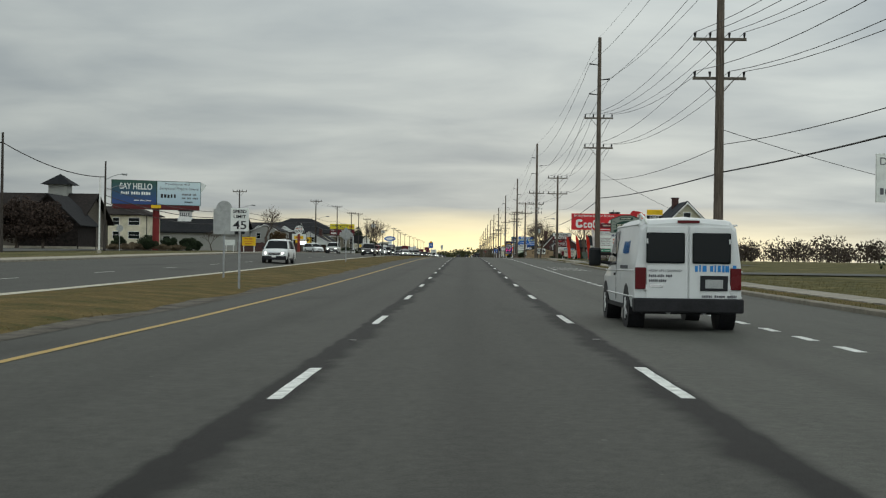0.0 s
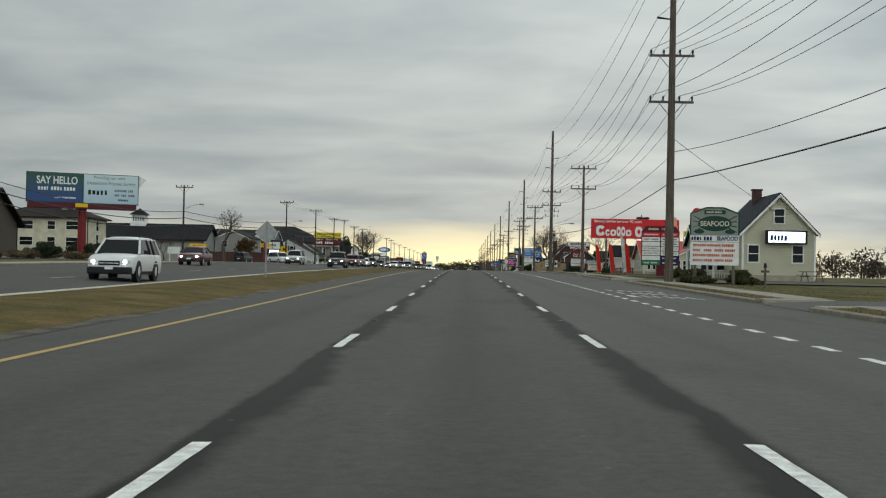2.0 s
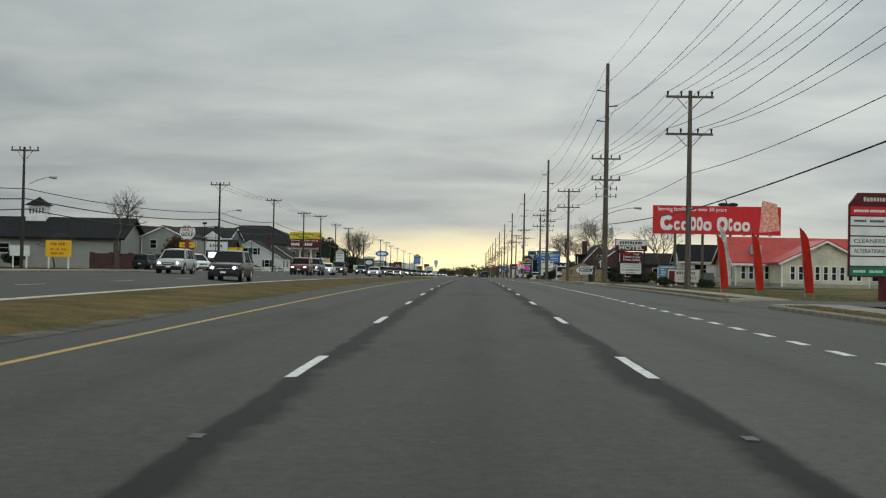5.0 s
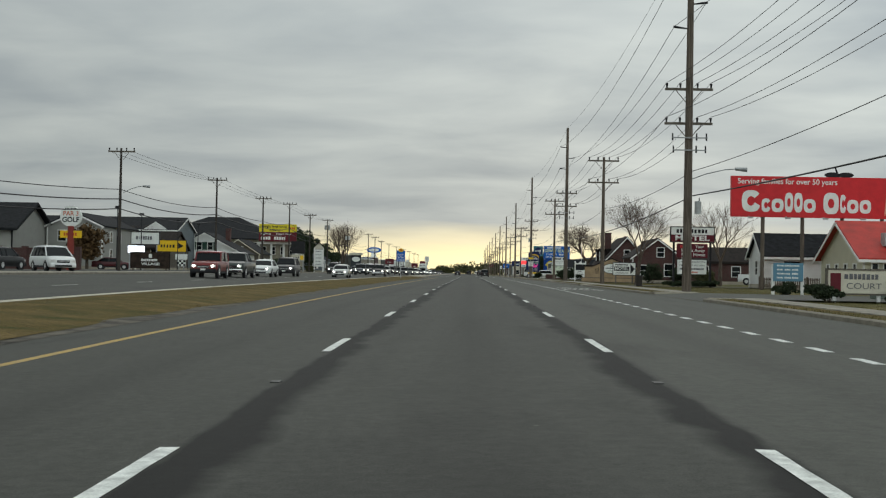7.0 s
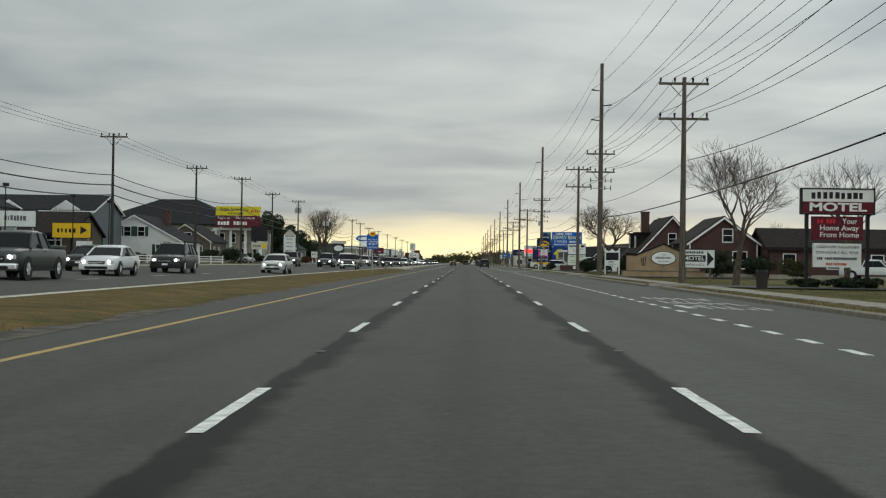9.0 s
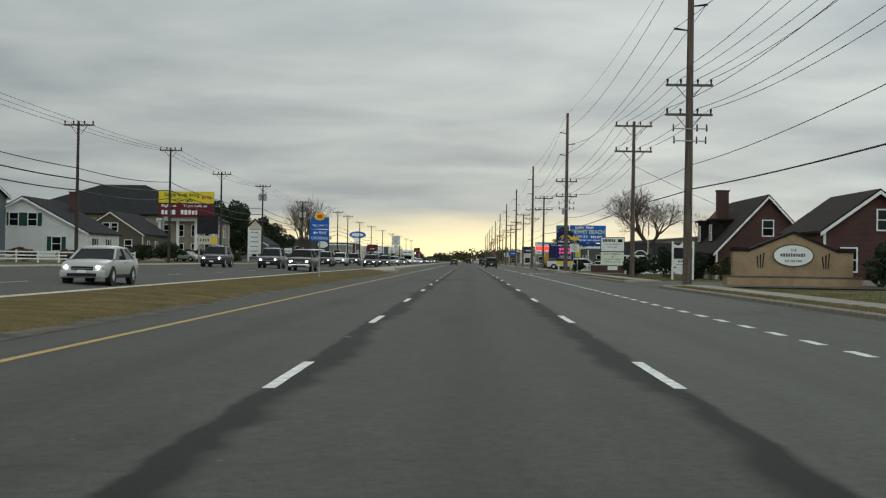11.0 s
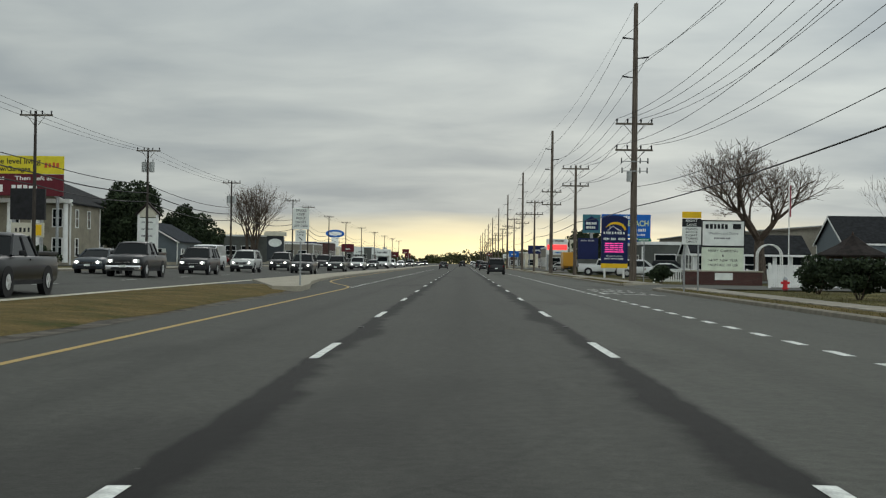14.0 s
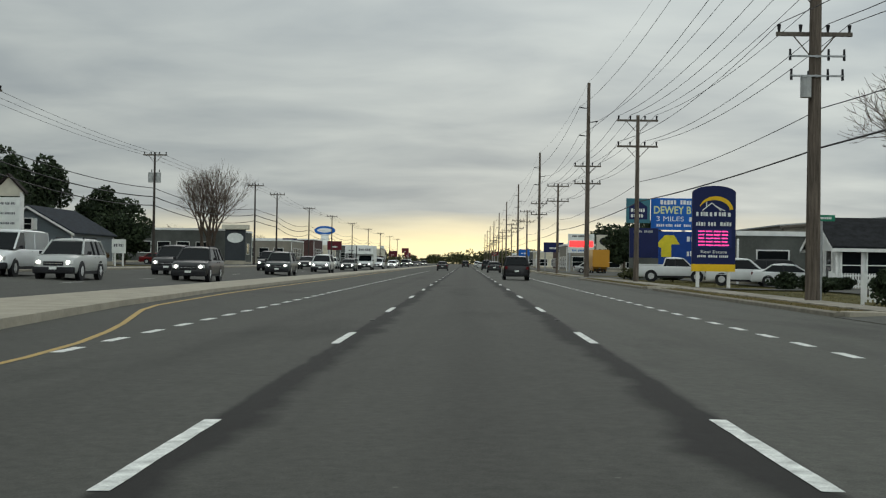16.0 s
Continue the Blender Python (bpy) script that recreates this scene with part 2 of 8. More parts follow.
def grass_mat(name, a, c, d, scale=0.35):
    m, n, l, b = nodes_of(name)
    tc = n.new("ShaderNodeTexCoord")
    t1 = n.new("ShaderNodeTexNoise")
    t1.inputs["Scale"].default_value, t1.inputs["Detail"].default_value = scale, 7
    t1.inputs["Roughness"].default_value = 0.65
    l.new(tc.outputs["Object"], t1.inputs["Vector"])
    r = n.new("ShaderNodeValToRGB")
    r.color_ramp.elements[0].position, r.color_ramp.elements[0].color = 0.32, (*a, 1)
    r.color_ramp.elements[1].position, r.color_ramp.elements[1].color = 0.7, (*d, 1)
    e = r.color_ramp.elements.new(0.5)
    e.color = (*c, 1)
    l.new(t1.outputs[0], r.inputs[0])
    t2 = n.new("ShaderNodeTexNoise")
    t2.inputs["Scale"].default_value, t2.inputs["Detail"].default_value = 14, 5
    l.new(tc.outputs["Object"], t2.inputs["Vector"])
    mr = n.new("ShaderNodeMapRange")
    mr.inputs[1].default_value, mr.inputs[2].default_value = 0.3, 0.7
    mr.inputs[3].default_value, mr.inputs[4].default_value = 0.6, 1.35
    l.new(t2.outputs[0], mr.inputs[0])
    hs = n.new("ShaderNodeHueSaturation")
    l.new(mr.outputs[0], hs.inputs["Value"])
    l.new(r.outputs[0], hs.inputs["Color"])
    l.new(hs.outputs[0], b.inputs["Base Color"])
    b.inputs["Roughness"].default_value = 0.95
    b.inputs["Specular IOR Level"].default_value = 0.1
    bp = n.new("ShaderNodeBump")
    bp.inputs["Strength"].default_value, bp.inputs["Distance"].default_value = 0.8, 0.05
    l.new(t2.outputs[0], bp.inputs["Height"])
    l.new(bp.outputs[0], b.inputs["Normal"])
    return m


M_ASPHALT = asphalt_mat()
M_STRAW = grass_mat("straw grass", (0.05, 0.055, 0.014), (0.108, 0.08, 0.027), (0.165, 0.113, 0.045), 0.6)
M_GRASS = grass_mat("winter grass", (0.036, 0.044, 0.013), (0.095, 0.086, 0.032), (0.185, 0.145, 0.065), 0.5)
M_DIRT = mat("gravelly dirt", (0.105, 0.093, 0.074), 0.95, vary=0.34, scale=1.4, bump=0.5, bump_scale=25)
M_CONC = mat("concrete", (0.34, 0.31, 0.245), 0.85, vary=0.1, scale=1.2, bump=0.3)
M_KERB = mat("kerb concrete", (0.215, 0.195, 0.155), 0.85, vary=0.16, scale=2, bump=0.3)
M_LINE = mat("white road paint", (0.72, 0.73, 0.69), 0.75, vary=0.2, scale=6, bump=0.2, bump_scale=90)
M_WORN = mat("worn white road paint", (0.5, 0.5, 0.46), 0.8, vary=0.3, scale=5, bump=0.2, bump_scale=90, rgb2=(0.2, 0.2, 0.185))
M_YELLOW = mat("yellow road paint", (0.5, 0.335, 0.1), 0.8, vary=0.16, scale=6, rgb2=(0.3, 0.23, 0.12))
M_POLE = mat("weathered pole timber", (0.165, 0.135, 0.108), 0.9, vary=0.3, scale=2.5, bump=0.6, stretch=(6, 6, 0.35), rgb2=(0.05, 0.04, 0.032))
M_POLE2 = mat("grey pole timber", (0.16, 0.14, 0.115), 0.9, vary=0.3, scale=2.5, bump=0.6, stretch=(6, 6, 0.5), rgb2=(0.08, 0.07, 0.058))
M_POLE3 = mat("dark pole timber", (0.07, 0.06, 0.052), 0.9, vary=0.3, scale=2.5, bump=0.6, stretch=(6, 6, 0.5), rgb2=(0.03, 0.026, 0.023))
M_WIRE = mat("black cable", (0.02, 0.02, 0.022), 0.6, vary=0.1)
M_STEEL = mat("galvanised steel", (0.32, 0.33, 0.33), 0.5, 0.6, vary=0.12, scale=5)
M_SIGNBACK = mat("dull aluminium", (0.36, 0.37, 0.36), 0.55, 0.35, vary=0.1, scale=4)
M_WHITE = mat("white paint", (0.74, 0.74, 0.71), 0.6, vary=0.07, scale=1.5)
M_BLACK = mat("black paint", (0.018, 0.018, 0.02), 0.5, vary=0.2)
M_RUBBER = mat("tyre rubber", (0.016, 0.016, 0.017), 0.85, vary=0.2, scale=8, bump=0.3)
M_TRIM = mat("black plastic", (0.02, 0.02, 0.022), 0.6, vary=0.2)
M_RIM = mat("alloy wheel", (0.55, 0.55, 0.54), 0.4, 0.25, vary=0.1)
M_CHROME = mat("chrome", (0.7, 0.7, 0.7), 0.15, 1.0, vary=0.05)
M_GLASS = glass_mat("dark glass")
M_TAIL = mat("red lamp lens", (0.1, 0.006, 0.008), 0.25, vary=0.1)
M_HEAD = lamp_mat("lit headlight", (1.0, 0.97, 0.88), 6.0)
M_LENS = mat("clear lamp lens", (0.6, 0.6, 0.58), 0.15, vary=0.1)

# ---- building helpers ----
def link(name, bm, material, parent=None, label="", smooth=False, mats=None):
    me = bpy.data.meshes.new(name)
    bm.normal_update()
    bm.to_mesh(me)
    bm.free()
    for mm in mats or [material]:
        me.materials.append(mm)
    if smooth:
        for p in me.polygons:
            p.use_smooth = True
        me.set_sharp_from_angle(angle=radians(42))
    ob = new(name, me)
    if parent is not None:
        ob.parent = parent
    if label:
        ob["label"] = label
    return ob


def part(name, bm, material, parent, label="", smooth=False):
    return link(name, bm, material, parent, label, smooth)


def thing(name, x, y, z, rz=0.0, label="", category="", group="", kind=""):
    ob = new(name)
    ob.empty_display_size = 0.2
    ob.matrix_basis = pose(x, y, z, 0, 0, rz)
    return tagged(ob, label, category, group, kind)


def box(bm, x0, x1, y0, y1, z0, z1, bev=0.0):
    r = bmesh.ops.create_cube(bm, size=1.0)
    for v in r["verts"]:
        v.co = Vector(((x0 + x1) / 2 + v.co.x * (x1 - x0), (y0 + y1) / 2 + v.co.y * (y1 - y0), (z0 + z1) / 2 + v.co.z * (z1 - z0)))
    if bev:
        es = {e for v in r["verts"] for e in v.link_edges}
        bmesh.ops.bevel(bm, geom=list(es), offset=bev, segments=2, affect="EDGES", profile=0.6)
    return bm


def boxbm(x0, x1, y0, y1, z0, z1, bev=0.0):
    return box(bmesh.new(), x0, x1, y0, y1, z0, z1, bev)


def tube(bm, a, b, r0, r1=None, seg=8, caps=True):
    """A tapered round bar from a to b."""
    a, b = Vector(a), Vector(b)
    r1 = r0 if r1 is None else r1
    d = (b - a)
    q = d.to_track_quat("Z", "Y")
    rings = []
    for c, r in ((a, r0), (b, r1)):
        rings.append([bm.verts.new(c + q @ Vector((r * math.cos(2 * math.pi * i / seg), r * math.sin(2 * math.pi * i / seg), 0))) for i in range(seg)])
    for i in range(seg):
        bm.faces.new((rings[0][i], rings[0][(i + 1) % seg], rings[1][(i + 1) % seg], rings[1][i]))
    if caps:
        bm.faces.new(list(reversed(rings[0])))
        bm.faces.new(rings[1])
    return bm


def tubebm(a, b, r0, r1=None, seg=8):
    return tube(bmesh.new(), a, b, r0, r1, seg)


def prism(bm, outline, y0, y1):
    """An x, z outline pushed from y0 to y1."""
    f = [bm.verts.new((x, y0, z)) for x, z in outline]
    k = [bm.verts.new((x, y1, z)) for x, z in outline]
    n = len(outline)
    bm.faces.new(f)
    bm.faces.new(list(reversed(k)))
    for i in range(n):
        bm.faces.new((f[(i + 1) % n], f[i], k[i], k[(i + 1) % n]))
    bmesh.ops.recalc_face_normals(bm, faces=bm.faces)
    return bm


def disc(bm, cx, y, cz, rx, rz, depth, seg=28):
    return prism(bm, [(cx + rx * math.cos(2 * math.pi * i / seg), cz + rz * math.sin(2 * math.pi * i / seg)) for i in range(seg)], y, y + depth)


# ground height across the road: the carriageway leans a little to the median
PROFILE = [(-900, 0.5), (-75, 0.5), (-36, 0.45), (-27.5, 0.48), (-24.3, 0.5), (-24.1, 0.38), (-17.4, 0.24), (-12.5, -0.02), (-10, 0.0), (-7.2, -0.13), (1.83, 0.03), (5.5, -0.03),
           (10.0, -0.11), (12.6, 0.02), (20, 0.0), (60, 0.0), (900, 0.0)]


def gz(x):
    for (a, za), (b, zb) in zip(PROFILE, PROFILE[1:]):
        if a <= x <= b:
            return za + (zb - za) * (x - a) / (b - a)
    return 0.0


def lot(x):
    """Floor level of the banked-up lots behind the oncoming road."""
    return max(gz(x), float(np.interp(x, (-75, -56, -50, -44, -36), (2.3, 1.8, 1.2, 0.7, 0.4)))) if x < -36 else gz(x)


def strip(name, xs, y0, y1, material, lift=0.0, kind="structure", label="", category="", parent=None, step=40.0, f=None):
    bm = bmesh.new()
    n = max(1, int((y1 - y0) / step))
    grid = []
    for j in range(n + 1):
        y = y0 + (y1 - y0) * j / n
        row = []
        for x in xs:
            X = f(x, y) if f else x
            row.append(bm.verts.new((X, y, gz(X) + lift)))
        grid.append(row)
    for j in range(n):
        for i in range(len(xs) - 1):
            bm.faces.new((grid[j][i], grid[j][i + 1], grid[j + 1][i + 1], grid[j + 1][i]))
    return tagged(link(name, bm, material, parent, smooth=False), label, category, kind=kind)


def words(text, parent, x, z, size, material, y=0.0, name="lettering", align="CENTER", width=None, rz=0.0, bold=0.0, shear=0.0):
    """Raised lettering on a face that looks towards -y of its parent."""
    cu = bpy.data.curves.new(name, "FONT")
    cu.body, cu.size, cu.align_x, cu.align_y = text, size, align, "CENTER"
    cu.extrude, cu.offset, cu.shear = 0.004, bold, shear
    tmp = bpy.data.objects.new(name, cu)
    scene.collection.objects.link(tmp)
    bpy.context.view_layer.update()
    me = bpy.data.meshes.new_from_object(tmp.evaluated_get(bpy.context.evaluated_depsgraph_get()))
    bpy.data.objects.remove(tmp)
    bpy.data.curves.remove(cu)
    me.materials.clear()
    me.materials.append(material)
    if width:
        xs = [v.co.x for v in me.vertices]
        w = max(xs) - min(xs)
        mid = (max(xs) + min(xs)) / 2
        for v in me.vertices:
            v.co.x = (v.co.x - mid) * width / w
    ob = new(name, me)
    ob.parent = parent
    ob.matrix_basis = pose(x, y, z, 90, 0, rz)
    return ob


def bars(parent, x0, x1, z, h, material, y=0.0, n=5, seed=1, name="lettering"):
    """A line of writing that cannot be read: short plain bars."""
    r = random.Random(seed)
    bm = bmesh.new()
    x = x0
    w = (x1 - x0) / n
    few = (x1 - x0) / h < 8
    for i in range(n):
        end = x + w * r.uniform(0.72, 0.95)
        u = x
        while u < end - 0.2 * h:
            k = h * r.uniform(0.38, 0.62)
            if h >= 0.24 or few:
                part("letter_shape", boxbm(u, min(end, u + k), y - 0.006, y, z - h * r.uniform(0.42, 0.5), z + h * r.uniform(0.36, 0.5)), material, parent)
            else:
                box(bm, u, min(end, u + k), y - 0.006, y, z - h * r.uniform(0.42, 0.5), z + h * r.uniform(0.36, 0.5))
            u += k + h * 0.2
        x += w
    if not bm.verts:
        return parent
    return tagged(part(name, bm, material, parent), kind="stuff")

# ---- ground, road, median ----
XS_ALL = [x for x, z in PROFILE]
ground = strip("ground", XS_ALL, -300, 2600, M_GRASS, -0.06, label="wintry grass and earth verge out to the horizon", category="ground", step=10)
road = strip("road", [-7.2, -5.5, -1.83, 1.83, 5.5, 10.0], -60, 1500, M_ASPHALT, 0.0, label="grey worn asphalt carriageway with dark tarred joints", category="road", step=5)
road_far = strip("road_oncoming", [-24.1, -17.4, -12.5], -60, 1500, M_ASPHALT, 0.0, label="grey asphalt oncoming carriageway beyond the median", category="road", step=5)
P_DASH = 12.192
strip("dirt_edge", [-7.85, -7.45, -7.0], -60, 366, M_DIRT, 0.006, label="gravelly dirt edge between grass and asphalt", category="dirt", step=6, f=lambda x, y: x + (0.16 * noise.noise(Vector((y * 0.35, 2.2, 0))) + 0.12 * noise.noise(Vector((y * 1.3, 5.2, 0))) if x > -7.05 else 0))
dash_me = {}


def dash(x, y, length=3.05, width=0.13, name="lane_dash", parent=None, material=None):
    key = (round(length, 2), round(width, 2), material)
    if key not in dash_me:
        bm = bmesh.new()
        rr = random.Random(len(dash_me))
        n = 8
        left = [bm.verts.new((-width / 2 + rr.uniform(-0.006, 0.006), -length * (1 - i / n), 0)) for i in range(n + 1)]
        right = [bm.verts.new((width / 2 + rr.uniform(-0.006, 0.006), -length * (1 - i / n), 0)) for i in range(n + 1)]
        for i in range(n):
            bm.faces.new((left[i], right[i], right[i + 1], left[i + 1]))
        me = bpy.data.meshes.new(name)
        bm.to_mesh(me)
        bm.free()
        me.materials.append(material or M_LINE)
        dash_me[key] = me
    ob = new(name, dash_me[key])
    ob.parent = parent
    sl = (gz(x + 0.05) - gz(x - 0.05)) / 0.1
    ob.matrix_basis = pose(x, y, gz(x) + 0.005, 0, -math.degrees(math.atan(sl)), 0)
    return ob


def line_x(side, y):
    """The lane lines wander a little along the road."""
    if side < 0:
        ks = [(-60, -1.74), (14, -1.74), (38, -1.77), (75, -1.88), (111, -1.93), (172, -2.02), (209, -1.92), (245, -1.93), (294, -1.83), (343, -1.93), (380, -1.97), (420, -1.9), (2000, -1.85)]
    else:
        ks = [(-60, 1.83), (87, 1.87), (172, 1.9), (221, 1.97), (294, 1.96), (343, 1.94), (404, 1.94), (2000, 1.9)]
    for (a, p), (b, q) in zip(ks, ks[1:]):
        if a <= y <= b:
            return p + (q - p) * (y - a) / (b - a)
    return side


for k in range(-2, 48):
    for x in (-1.83, 1.83):
        dash(line_x(x, 14.0 + k * P_DASH), 14.0 + k * P_DASH, parent=road)
for k in range(-1, 48):
    dash(-16.1, 8.0 + k * P_DASH, width=0.11, parent=road_far, material=M_WORN)
# short dots that mark off the kerb lane
for k in range(0, 260):
    dash(5.46, 16.4 + k * 2.4, length=1.1, width=0.19, name="lane_dot", parent=road)
strip("edge_line", [-5.7, -5.54], -60, 371, M_YELLOW, 0.005, label="worn yellow edge line beside the median", category="road marking", step=12)
strip("edge_line", [-12.95, -12.6], -60, 1200, mat("pale edge paint", (0.5, 0.47, 0.38), 0.8, vary=0.2), 0.005, label="faded pale edge line of the oncoming road", category="road marking", step=5)


def median_sheet():
    bm = bmesh.new()
    rr = random.Random(4)
    xs = [-12.55, -12.2, -11.5, -10.8, -10, -9.2, -8.6, -8.0, -7.5]
    rows = []
    n = 420
    for j in range(n + 1):
        y = -60 + 432 * j / n
        row = []
        for i, x in enumerate(xs):
            q = noise.noise(Vector((x * 0.25, y * 0.12, 0)))
            w = (0.35 if i else 0.08) * noise.noise(Vector((y * 0.3, 7.7, 0))) if i in (0, len(xs) - 1) else 0
            hump = [0.012, 0.03, 0.05, 0.06, 0.07, 0.06, 0.05, 0.035, 0.012][i]
            row.append(bm.verts.new((x + w, y, gz(x) + hump * (0.75 + 0.6 * q) + (0.02 * rr.random() if 0 < i < 8 else 0))))
        rows.append(row)
    for j in range(n):
        for i in range(len(xs) - 1):
            bm.faces.new((rows[j][i], rows[j][i + 1], rows[j + 1][i + 1], rows[j + 1][i]))
    return tagged(link("median", bm, M_STRAW, smooth=True), "straw-brown winter grass median strip between the carriageways", "median", kind="structure")


median = median_sheet()


# ---- turn lane and concrete island past the end of the grass ----
strip("turn_lane", [-12.5, -10, -7.2], 366, 1500, M_ASPHALT, -0.004, label="grey asphalt left-turn lane beside the island", category="road", step=20)


def island_edge(y):
    ks = [(366, -7.0), (372, -7.3), (380, -8.2), (390, -8.9), (405, -9.4), (560, -10.3), (1500, -10.8)]
    for (a, p), (b, q) in zip(ks, ks[1:]):
        if a <= y <= b:
            return p + (q - p) * (y - a) / (b - a)
    return -10.8


def island():
    bm = bmesh.new()
    ys = [366.5, 369, 372, 376, 380, 385, 390, 397, 405] + [405 + 12 * i for i in range(1, 60)]
    rows = []
    for j, y in enumerate(ys):
        e = island_edge(y)
        far = -12.3 if y > 385 else -8.2 - 4.1 * (y - 366) / 19
        far = min(far, e - 0.4)
        top = 0.1
        rows.append([bm.verts.new((far, y, -0.3)), bm.verts.new((far + 0.03, y, top)), bm.verts.new((e - 0.03, y, top)), bm.verts.new((e, y, -0.3))])
    for j in range(len(rows) - 1):
        for i in range(3):
            bm.faces.new((rows[j][i], rows[j][i + 1], rows[j + 1][i + 1], rows[j + 1][i]))
    bm.faces.new(rows[0])
    bmesh.ops.recalc_face_normals(bm, faces=bm.faces)
    return tagged(link("traffic_island", bm, M_CONC), "pale concrete traffic island with a rounded kerbed nose", "traffic island", kind="structure")


island()
strip("edge_line", [0.0, 0.13], 371, 560, M_YELLOW, 0.006, label="yellow line that curves round the island", category="road marking", step=3,
      f=lambda x, y: -5.68 + x - (min(1, max(0, (y - 371) / 22)) ** 2 * (3 - 2 * min(1, max(0, (y - 371) / 22)))) * (-5.68 - island_edge(y) - 0.45))
for k in range(0, 75):
    dash(-5.6, 376.0 + k * 2.4, length=1.1, width=0.19, name="lane_dot", parent=road)

# ---- kerb and pavement on the near side, cut by driveways ----
GAPS = [(79, 86), (121, 131), (150, 158), (206, 222), (262, 268), (309, 326), (378, 392), (425, 429), (470, 486), (540, 556)]


def spans(y0, y1):
    a = y0
    for g0, g1 in GAPS:
        if g0 > a:
            yield a, g0
        a = g1
    yield a, y1


PAVE_ME = {}


def slab(length):
    key = round(length, 1)
    if key not in PAVE_ME:
        bm = boxbm(-0.69, 0.69, 0.01, length - 0.015, -0.12, 0.0, 0.012)
        me = bpy.data.meshes.new("slab")
        bm.to_mesh(me)
        bm.free()
        me.materials.append(mat("pavement slab", (0.3, 0.275, 0.225), 0.85, vary=0.22, scale=1.5, bump=0.3, island=0.12))
        PAVE_ME[key] = me
    return PAVE_ME[key]


pavement = strip("pavement", [11.15, 12.65], -40, 700, M_CONC, 0.005, label="pale concrete pavement of cast slabs along the verge", category="pavement", step=5)
kerb_root = thing("kerb", 0, 0, 0, label="pale cast concrete kerb along the road edge", category="kerb", kind="structure")
for a, b in spans(-40, 640):
    y = a
    while y < b - 0.4:
        n = min(3.0, b - y)
        bm = bmesh.new()
        prism(bm, [(10.0, -0.4), (10.28, -0.4), (10.28, 0.03), (10.06, 0.03), (10.01, -0.0)], y + 0.008, y + n - 0.008)
        part("kerb_stone", bm, M_KERB, kerb_root)
        y += n
    y = a
    while y < b - 0.4 and y < 470:
        n = min(1.5, b - y)
        ob = new("slab", slab(n))
        ob.parent = pavement
        ob.matrix_basis = pose(11.9, y, 0.075 + 0.012 * ((int(y * 7) % 5) / 5), 0, 0, 0)
        y += n
    strip("verge", [10.28, 10.7, 11.2], a + 0.3, b - 0.3, M_STRAW, 0.09, label="thin brown grass verge between kerb and pavement", category="verge", step=3)
for g0, g1 in GAPS:
    strip("driveway", [9.98, 12.6, 16, 28], g0, g1, M_ASPHALT, 0.012, label="grey asphalt driveway across the verge", category="driveway", step=6)
    bm = bmesh.new()
    for yy in (g0, g1):
        box(bm, 10.28, 12.7, yy - 0.45, yy + 0.45, -0.2, 0.055, 0.02)
    part("driveway_apron", bm, M_CONC, kerb_root)
# oncoming side: kerb and pale concrete apron
bm = bmesh.new()
for k in range(126):
    prism(bm, [(-24.3, 0.1), (-24.05, 0.1), (-24.08, 0.48), (-24.3, 0.51)], -60 + k * 10, -50 + k * 10)
tagged(link("kerb_oncoming", bm, M_KERB), "pale concrete kerb of the oncoming road", "kerb", kind="structure")
strip("apron", [-27.5, -24.3], 60, 520, M_CONC, 0.012, label="pale concrete shoulder beside the oncoming road", category="pavement", step=5)
for a, b, x0, x1 in ((100, 214, -75, -43), (222, 345, -60, -27.5), (425, 470, -46, -27.5), (500, 900, -60, -27.5)):
    strip("parking_lot", [x0, -36, x1] if x1 > -36 else [x0, x1], a, b, M_ASPHALT, 0.008, label="worn asphalt car park beside the shops", category="car park", step=5)
for a, b, x0, x1 in ((405, 470, 19, 60), (330, 350, 22, 40), (500, 800, 14, 60)):
    strip("parking_lot", [x0, x1], a, b, M_ASPHALT, 0.01, label="worn asphalt car park beside the shops", category="car park", step=5)
# worn white letters and bars painted on the kerb lane
for y0 in (88, 232, 366):
    rr = random.Random(y0)
    root = tagged(link("lane_marking", boxbm(6.1, 6.22, y0, y0 + 2.4, gz(6.2) - 0.01, gz(6.2) + 0.005), M_LINE), "worn white bus-lane letters painted on the asphalt", "road marking", "lane markings")
    for row in range(3):
        for i in range(6):
            x = 6.25 + i * 0.42 + rr.uniform(-0.05, 0.05)
            yy = y0 + row * 4.2 + rr.uniform(-0.1, 0.1)
            ln = rr.choice((2.4, 2.4, 1.2))
            bm = bmesh.new()
            box(bm, x, x + 0.13, yy, yy + ln, gz(x) - 0.01, gz(x) + 0.006)
            part("letter_stroke", bm, M_WORN, root)
            if rr.random() < 0.6:
                bm = bmesh.new()
                q = yy + rr.choice((0, 1.1, 2.2))
                box(bm, x, x + 0.36, q, q + 0.25, gz(x) - 0.01, gz(x) + 0.0075)
                part("letter_stroke", bm, M_WORN, root)

# recessed reflector plates between every second pair of dashes
plate_me = bpy.data.meshes.new("reflector_plate")
bm = boxbm(-0.05, 0.05, -0.1, 0.1, -0.01, 0.009, 0.003)
bm.to_mesh(plate_me)
bm.free()
plate_me.materials.append(mat("scuffed reflector plate", (0.09, 0.09, 0.085), 0.6, 0.3, vary=0.3, scale=12))
for k in range(0, 40, 2):
    for side in (-1.83, 1.83):
        yy = 18.6 + k * P_DASH
        ob = new("reflector_plate", plate_me)
        ob.parent = road
        xx = line_x(side, yy)
        ob.matrix_basis = pose(xx, yy, gz(xx) + 0.004)

# ---- utility poles ----
def crossarm(bm, z, half, y=0.16, n=4):
    box(bm, -half, half, y - 0.06, y + 0.06, z - 0.07, z + 0.07)


